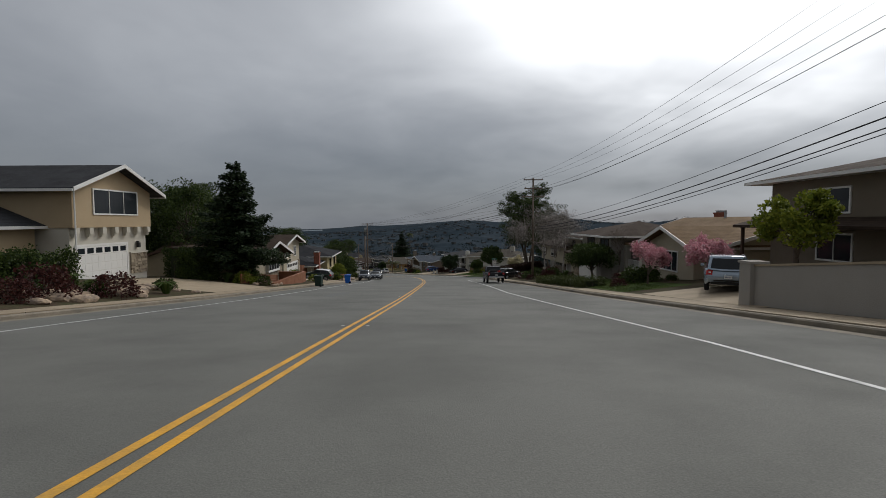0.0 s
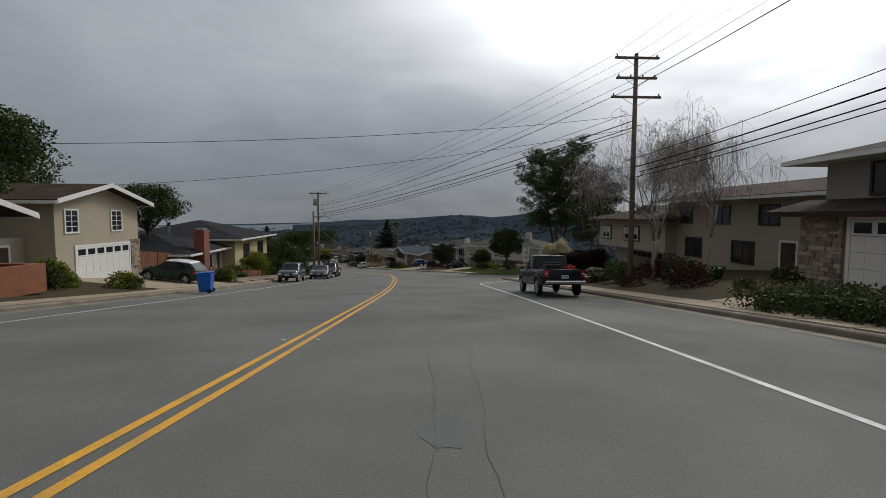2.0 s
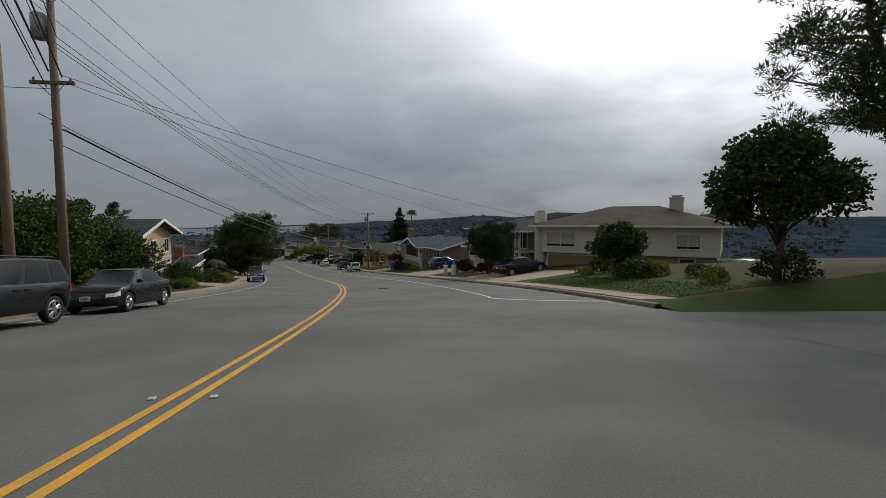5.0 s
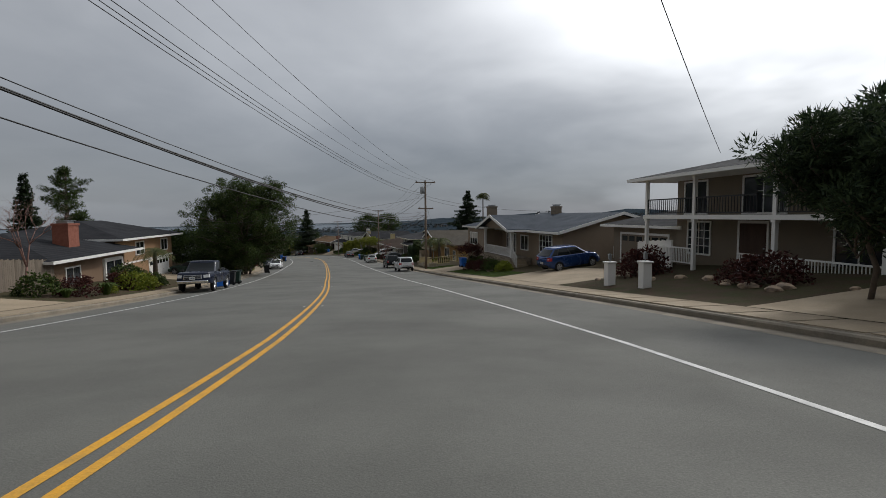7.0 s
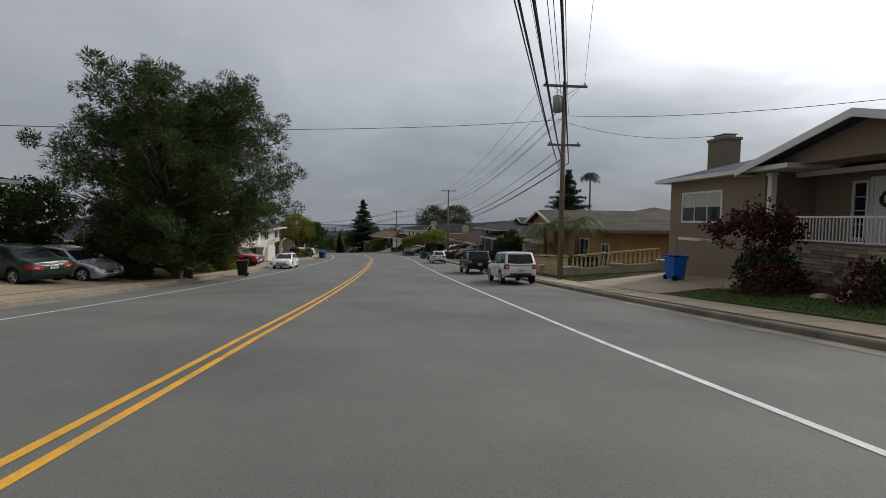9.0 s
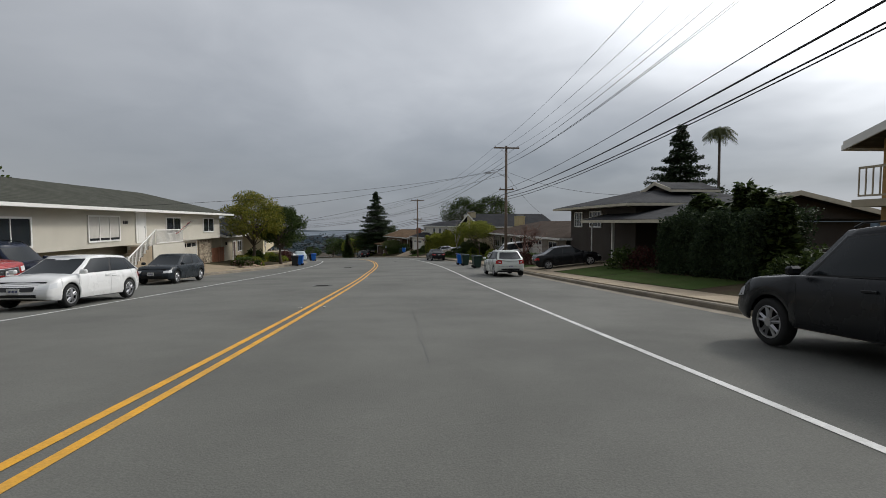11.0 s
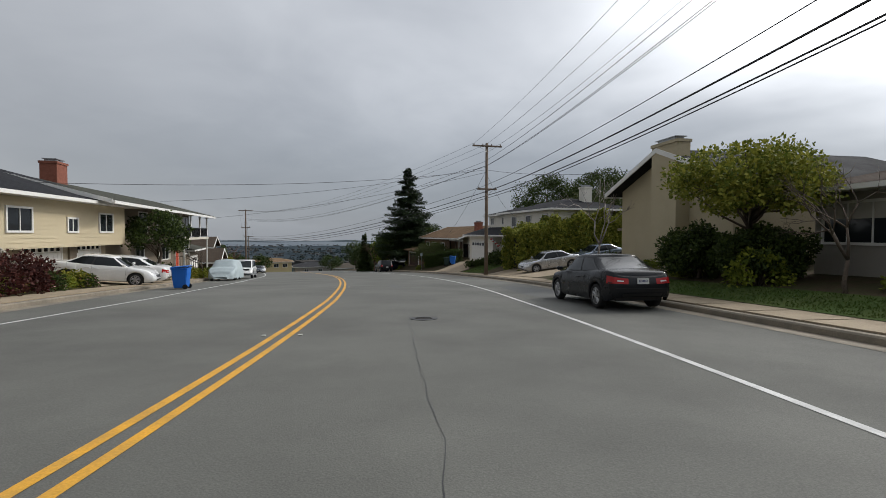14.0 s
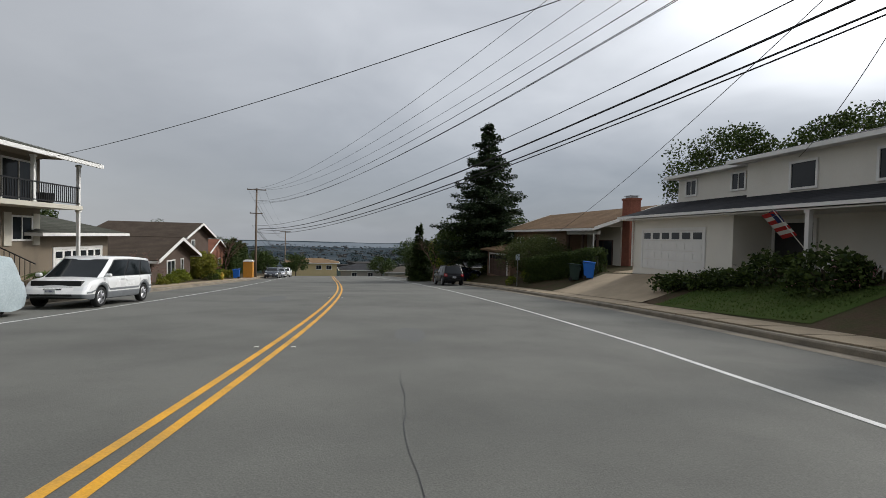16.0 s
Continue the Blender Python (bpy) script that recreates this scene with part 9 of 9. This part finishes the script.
def board_fence(s0, d0, s1, d1, h, label, material=REDWOOD, flat=False):
    a, b = stand(s0, d0), stand(s1, d1)
    root = empty("board_fence", Matrix.Translation(a), label, "fence")
    v = b - a
    n = max(2, int(v.length / (0.16 if not flat else 1.8)))
    t = Vector((-v.y, v.x, 0)).normalized() * 0.015
    for i in range(n):
        p, q = v * (i / n), v * ((i + 0.94) / n)
        bm = bmesh.new()
        if flat:
            for k in range(int(h / 0.16)):
                slab(bm, [tuple(x + Vector((0, 0, 0.15 + k * 0.16))) for x in (p - t, q - t, q + t, p + t)], 0.14)
        else:
            slab(bm, [tuple(x + Vector((0, 0, h + 0.03 * ((i * 7) % 3 - 1)))) for x in (p - t, q - t, q + t, p + t)], h)
        part("board", bm, material, root)
    for i in range(int(v.length / 2) + 1):
        c = v * min(1.0, i * 2 / v.length)
        part("post", boxes((c.x - 0.05, c.x + 0.05, c.y - 0.05, c.y + 0.05, c.z - 0.3, c.z + h)), material, root)


board_fence(67.8, -20.5, 72.5, -19.5, 1.7, "red-brown upright board fence")
board_fence(68.2, -15.9, 77.0, -14.4, 0.85, "low red-brown board terrace along the garden", REDWOOD, True)
board_fence(71.0, -17.6, 78.6, -16.2, 0.9, "upper red-brown board terrace of the garden", REDWOOD, True)
board_fence(135.6, -16.6, 142.0, -17.4, 1.5, "weathered grey-brown board fence", mat("weathered_boards", (0.16, 0.13, 0.1), 0.9, per_object=0.15))
board_fence(39.5, -17.2, 45.5, -16.2, 0.8, "low red-brown board wall along the garden", REDWOOD, True)
board_fence(133.8, 15.6, 137.2, 16.0, 1.5, "white painted board gate beside the garage", WHITE)


def rocks(name, spots, label, material=STONE):
    for s, d, r in spots:
        bm = bmesh.new()
        bmesh.ops.create_icosphere(bm, subdivisions=2, radius=r)
        for v in bm.verts:
            k = 1 + 0.28 * noise.noise(v.co * (1.6 / r) + Vector((s, d, 0)))
            v.co = Vector((v.co.x * k * 1.25, v.co.y * k, v.co.z * k * 0.55))
        ob = link(name, bm, material)
        ob.matrix_world = Matrix.Translation(stand(s, d, r * 0.2)) @ pose(0, 0, 0, 0, 0, s * 40)
        tagged(ob, label, "rock", "garden rocks")


PALEROCK = mat("pale_rock", (0.42, 0.31, 0.21), 0.9, vary=0.3, scale=3, bump=0.8, fine=10, second=(0.16, 0.13, 0.11))
RS2 = random.Random(9)
rocks("garden_rock", [(RS2.uniform(11, 28), RS2.uniform(-17.5, -15.0), RS2.uniform(0.2, 0.5)) for i in range(56)] + [(RS2.uniform(39, 44), RS2.uniform(-16.2, -14.8), RS2.uniform(0.15, 0.4)) for i in range(12)] + [(RS2.uniform(68, 76), RS2.uniform(-14.2, -13.4), RS2.uniform(0.18, 0.35)) for i in range(12)]
      + [(RS2.uniform(259, 271), RS2.uniform(-13.9, -13.4), RS2.uniform(0.1, 0.24)) for i in range(26)] + [(RS2.uniform(122, 134), RS2.uniform(11, 13), RS2.uniform(0.12, 0.3)) for i in range(14)] + [(RS2.uniform(148, 158), RS2.uniform(10.8, 12), RS2.uniform(0.1, 0.25)) for i in range(16)] + [(RS2.uniform(216, 222), RS2.uniform(-13.6, -13.0), RS2.uniform(0.12, 0.3)) for i in range(12)],
      "rough pale garden rock", PALEROCK)


def portable_toilet(s, d):
    root = empty("portable_toilet", Matrix.Translation(stand(s, d)) @ pose(0, 0, 0, 0, 0, heading(s) - 90), "orange-yellow portable toilet beside the pavement", "portable toilet")
    yel = mat("orange_yellow_plastic", (0.55, 0.24, 0.03), 0.5)
    part("cabin", boxes((-0.55, 0.55, -0.55, 0.55, 0.05, 2.0), bevel=0.02), yel, root)
    part("roof", boxes((-0.6, 0.6, -0.6, 0.6, 2.0, 2.12), (-0.45, 0.45, -0.45, 0.45, 2.12, 2.22), bevel=0.02), WHITE, root)
    part("door", boxes((-0.4, 0.4, -0.575, -0.552, 0.12, 1.9)), yel, root)


portable_toilet(314.8, -12.6)


def hydrant(s, d):
    root = empty("fire_hydrant", Matrix.Translation(stand(s, d)), "yellow fire hydrant beside the pavement", "fire hydrant")
    yel = mat("hydrant_yellow", (0.55, 0.36, 0.04), 0.5)
    part("barrel", cyl(cyl(cyl(bmesh.new(), (0, 0, 0.3), 0.11, 0.6, 2, 14), (0, 0, 0.05), 0.16, 0.08, 2, 14), (0, 0, 0.55), 0.14, 0.06, 2, 14), yel, root, "", True)
    part("bonnet", cyl(bmesh.new(), (0, 0, 0.66), 0.12, 0.14, 2, 14, 0.5), yel, root, "", True)
    part("outlet", cyl(bmesh.new(), (0, 0, 0.42), 0.06, 0.4, 1, 10), yel, root)


hydrant(303.4, -13.4)


# ---- road surface details ----
def manhole(s, d, r=0.33):
    root = empty("manhole_cover", Matrix.Translation(at(s, d, 0.004)) @ pose(0, 0, 0, math.degrees(math.atan2(road_z(s + 1) - road_z(s - 1), 2)), 0, heading(s)), "dark iron manhole cover set in the road", "manhole cover")
    iron = mat("worn_iron", (0.07, 0.065, 0.06), 0.6, 0.6, 0.2, 6)
    part("ring", cyl(bmesh.new(), (0, 0, 0.0), r + 0.12, 0.012, 2, 28), TAR, root)
    part("cover", cyl(bmesh.new(), (0, 0, 0.004), r, 0.014, 2, 28), iron, root)
    part("tread", boxes(*[(-r * 0.85, r * 0.85, y - 0.008, y + 0.008, 0.011, 0.016) for y in np.linspace(-r * 0.5, r * 0.5, 6)]), iron, root)


manhole(110.5, 0.25)
manhole(218.5, -4.9)
manhole(196.0, -3.9)
manhole(233.0, 0.6, 0.2)


def crack(s0, s1, d, wob, seed, width=0.011):
    rng = random.Random(seed)
    verts = []
    n = max(4, int((s1 - s0) / 0.35))
    dd = 0.0
    for i in range(n + 1):
        s = s0 + (s1 - s0) * i / n
        dd += rng.uniform(-wob, wob)
        w = width * rng.uniform(0.3, 1.0) / 2
        verts += [at(s, d + dd - w, 0.004), at(s, d + dd + w, 0.004)]
    ob = raw_mesh("road_crack", verts, [(2 * i, 2 * i + 1, 2 * i + 3, 2 * i + 2) for i in range(n)], TAR)
    tagged(ob, "dark sealed crack in the asphalt", "road crack", kind="structure")


for i, (a, b, d) in enumerate(((26, 44, 0.3), (34, 76, 0.0), (55, 70, 0.4), (128, 142, 0.2), (150, 160, 0.1), (160, 172, -0.6), (198, 215, 0.35), (222, 240, 0.4), (244, 258, 0.6), (12, 30, 3.0), (40, 60, -5.5), (180, 192, 0.2), (108, 124, -6.0))):
    crack(a, b, d, 0.05, i)


def stain(s, d, ls, ld, label="dark worn asphalt patch"):
    verts = [at(s, d, 0.0035)]
    n = 22
    for k in range(n):
        a = 2 * math.pi * k / n
        r = 1 + 0.35 * noise.noise((math.cos(a) * 1.5, math.sin(a) * 1.5, s))
        verts.append(at(s + ls * r * math.cos(a), d + ld * r * math.sin(a), 0.0035))
    ob = raw_mesh("asphalt_patch", verts, [(0, 1 + k, 1 + (k + 1) % n) for k in range(n)], mat("dark_asphalt", (0.095, 0.097, 0.093), 0.85, vary=0.25, scale=1.2, bump=0.1, fine=90, second=(0.12, 0.122, 0.117)))
    tagged(ob, label, "road patch", kind="structure")


for q in ((214.5, 0.3, 0.9, 0.35), (36.5, 0.1, 0.5, 0.2), (225, -4.6, 1.6, 0.5), (246, 0.6, 1.8, 0.35), (262, 0.5, 1.2, 0.3), (274, -4.8, 2.2, 0.6), (64, -6, 2.4, 0.4), (170, 5.4, 3.0, 0.8), (240, 5.8, 4.0, 0.8), (30, -7, 3, 0.5)):
    stain(*q)


def road_studs():
    for i, s in enumerate(np.arange(12, 280, 14.6)):
        for o in (-0.32, 0.32):
            ob = link("road_stud", boxes((-0.04, 0.04, -0.04, 0.04, 0.0, 0.016), bevel=0.006), mat("pale_stud", (0.45, 0.44, 0.40), 0.6))
            ob.matrix_world = Matrix.Translation(at(s, line_yellow(s) + o, 0.004)) @ pose(0, 0, 0, 0, 0, heading(s))
            tagged(ob, "small pale ceramic road stud", "road stud", "road studs")


road_studs()


# ---- far town below the hill ----
def town():
    rng = random.Random(17)
    specs = [("far_roofs", (0.075, 0.072, 0.07)), ("far_walls", (0.13, 0.13, 0.127)), ("far_trees", (0.028, 0.040, 0.036))]
    data = {n: ([], []) for n, c in specs}

    def block(key, x, y, z, w, l, h, roof=0.0, a=0.0):
        v, f = data[key]
        b = len(v)
        ca, sa = math.cos(a), math.sin(a)
        for dz in (0, h):
            for px, py in ((-w, -l), (w, -l), (w, l), (-w, l)):
                v.append((x + px * ca - py * sa, y + px * sa + py * ca, z + dz))
        f.extend([(b, b + 1, b + 5, b + 4), (b + 1, b + 2, b + 6, b + 5), (b + 2, b + 3, b + 7, b + 6), (b + 3, b, b + 4, b + 7), (b + 4, b + 5, b + 6, b + 7)])
    for i in range(5200):
        az = math.radians(rng.uniform(-75, 40))
        r = 140 + 3000 * rng.random() ** 1.6
        x, y = -20 + r * math.sin(az), 130 + r * math.cos(az)
        k = int(np.argmin((LINE[:, 0] - x) ** 2 + (LINE[:, 1] - y) ** 2))
        if math.hypot(LINE[k, 0] - x, LINE[k, 1] - y) < 92:
            continue
        z = far_height(x, y) - 1.2
        a = rng.uniform(0, 3.1)
        if i % 2 == 0:
            w, l, h = rng.uniform(3, 5.5), rng.uniform(4, 8), rng.uniform(2.8, 5)
            block("far_walls", x, y, z, w, l, h, 0, a)
            block("far_roofs", x, y, z + h, w * 1.06, l * 1.06, 1.3, 0, a)
        else:
            for q in range(3):
                rr = rng.uniform(2, 4.5)
                v, f = data["far_trees"]
                cx, cy, hh = x + rng.uniform(-12, 12), y + rng.uniform(-12, 12), rng.uniform(6, 12)
                count = 120 if r < 420 else 40 if r < 900 else 14
                leaf = (0.6 if r < 420 else 1.2 if r < 900 else 2.4)
                for e in range(count):
                    w, g = rng.uniform(0, 6.283), rng.random()
                    rad = rr * math.sin(math.pi * (0.12 + 0.86 * g)) ** 0.7 * rng.uniform(0.5, 1.08)
                    p = Vector((cx + rad * math.cos(w), cy + rad * math.sin(w), z + hh * (0.1 + 0.9 * g)))
                    a1 = Vector((rng.uniform(-1, 1), rng.uniform(-1, 1), rng.uniform(-1, 1))) * leaf
                    a2 = Vector((rng.uniform(-1, 1), rng.uniform(-1, 1), rng.uniform(-1, 1))) * leaf
                    b = len(v)
                    v += [p, p + a1, p + a2]
                    f.append((b, b + 1, b + 2))
    for n, c in specs:
        v, f = data[n]
        tagged(raw_mesh(n, v, f, mat(n + "_surface", c, 0.9, vary=0.3, scale=0.05, fine=0.4, spec=0.0)), {"far_roofs": "small grey-brown roofs of the town below", "far_walls": "small pale walls of the town below", "far_trees": "dark trees scattered through the town below"}[n], "town", kind="stuff")


town()
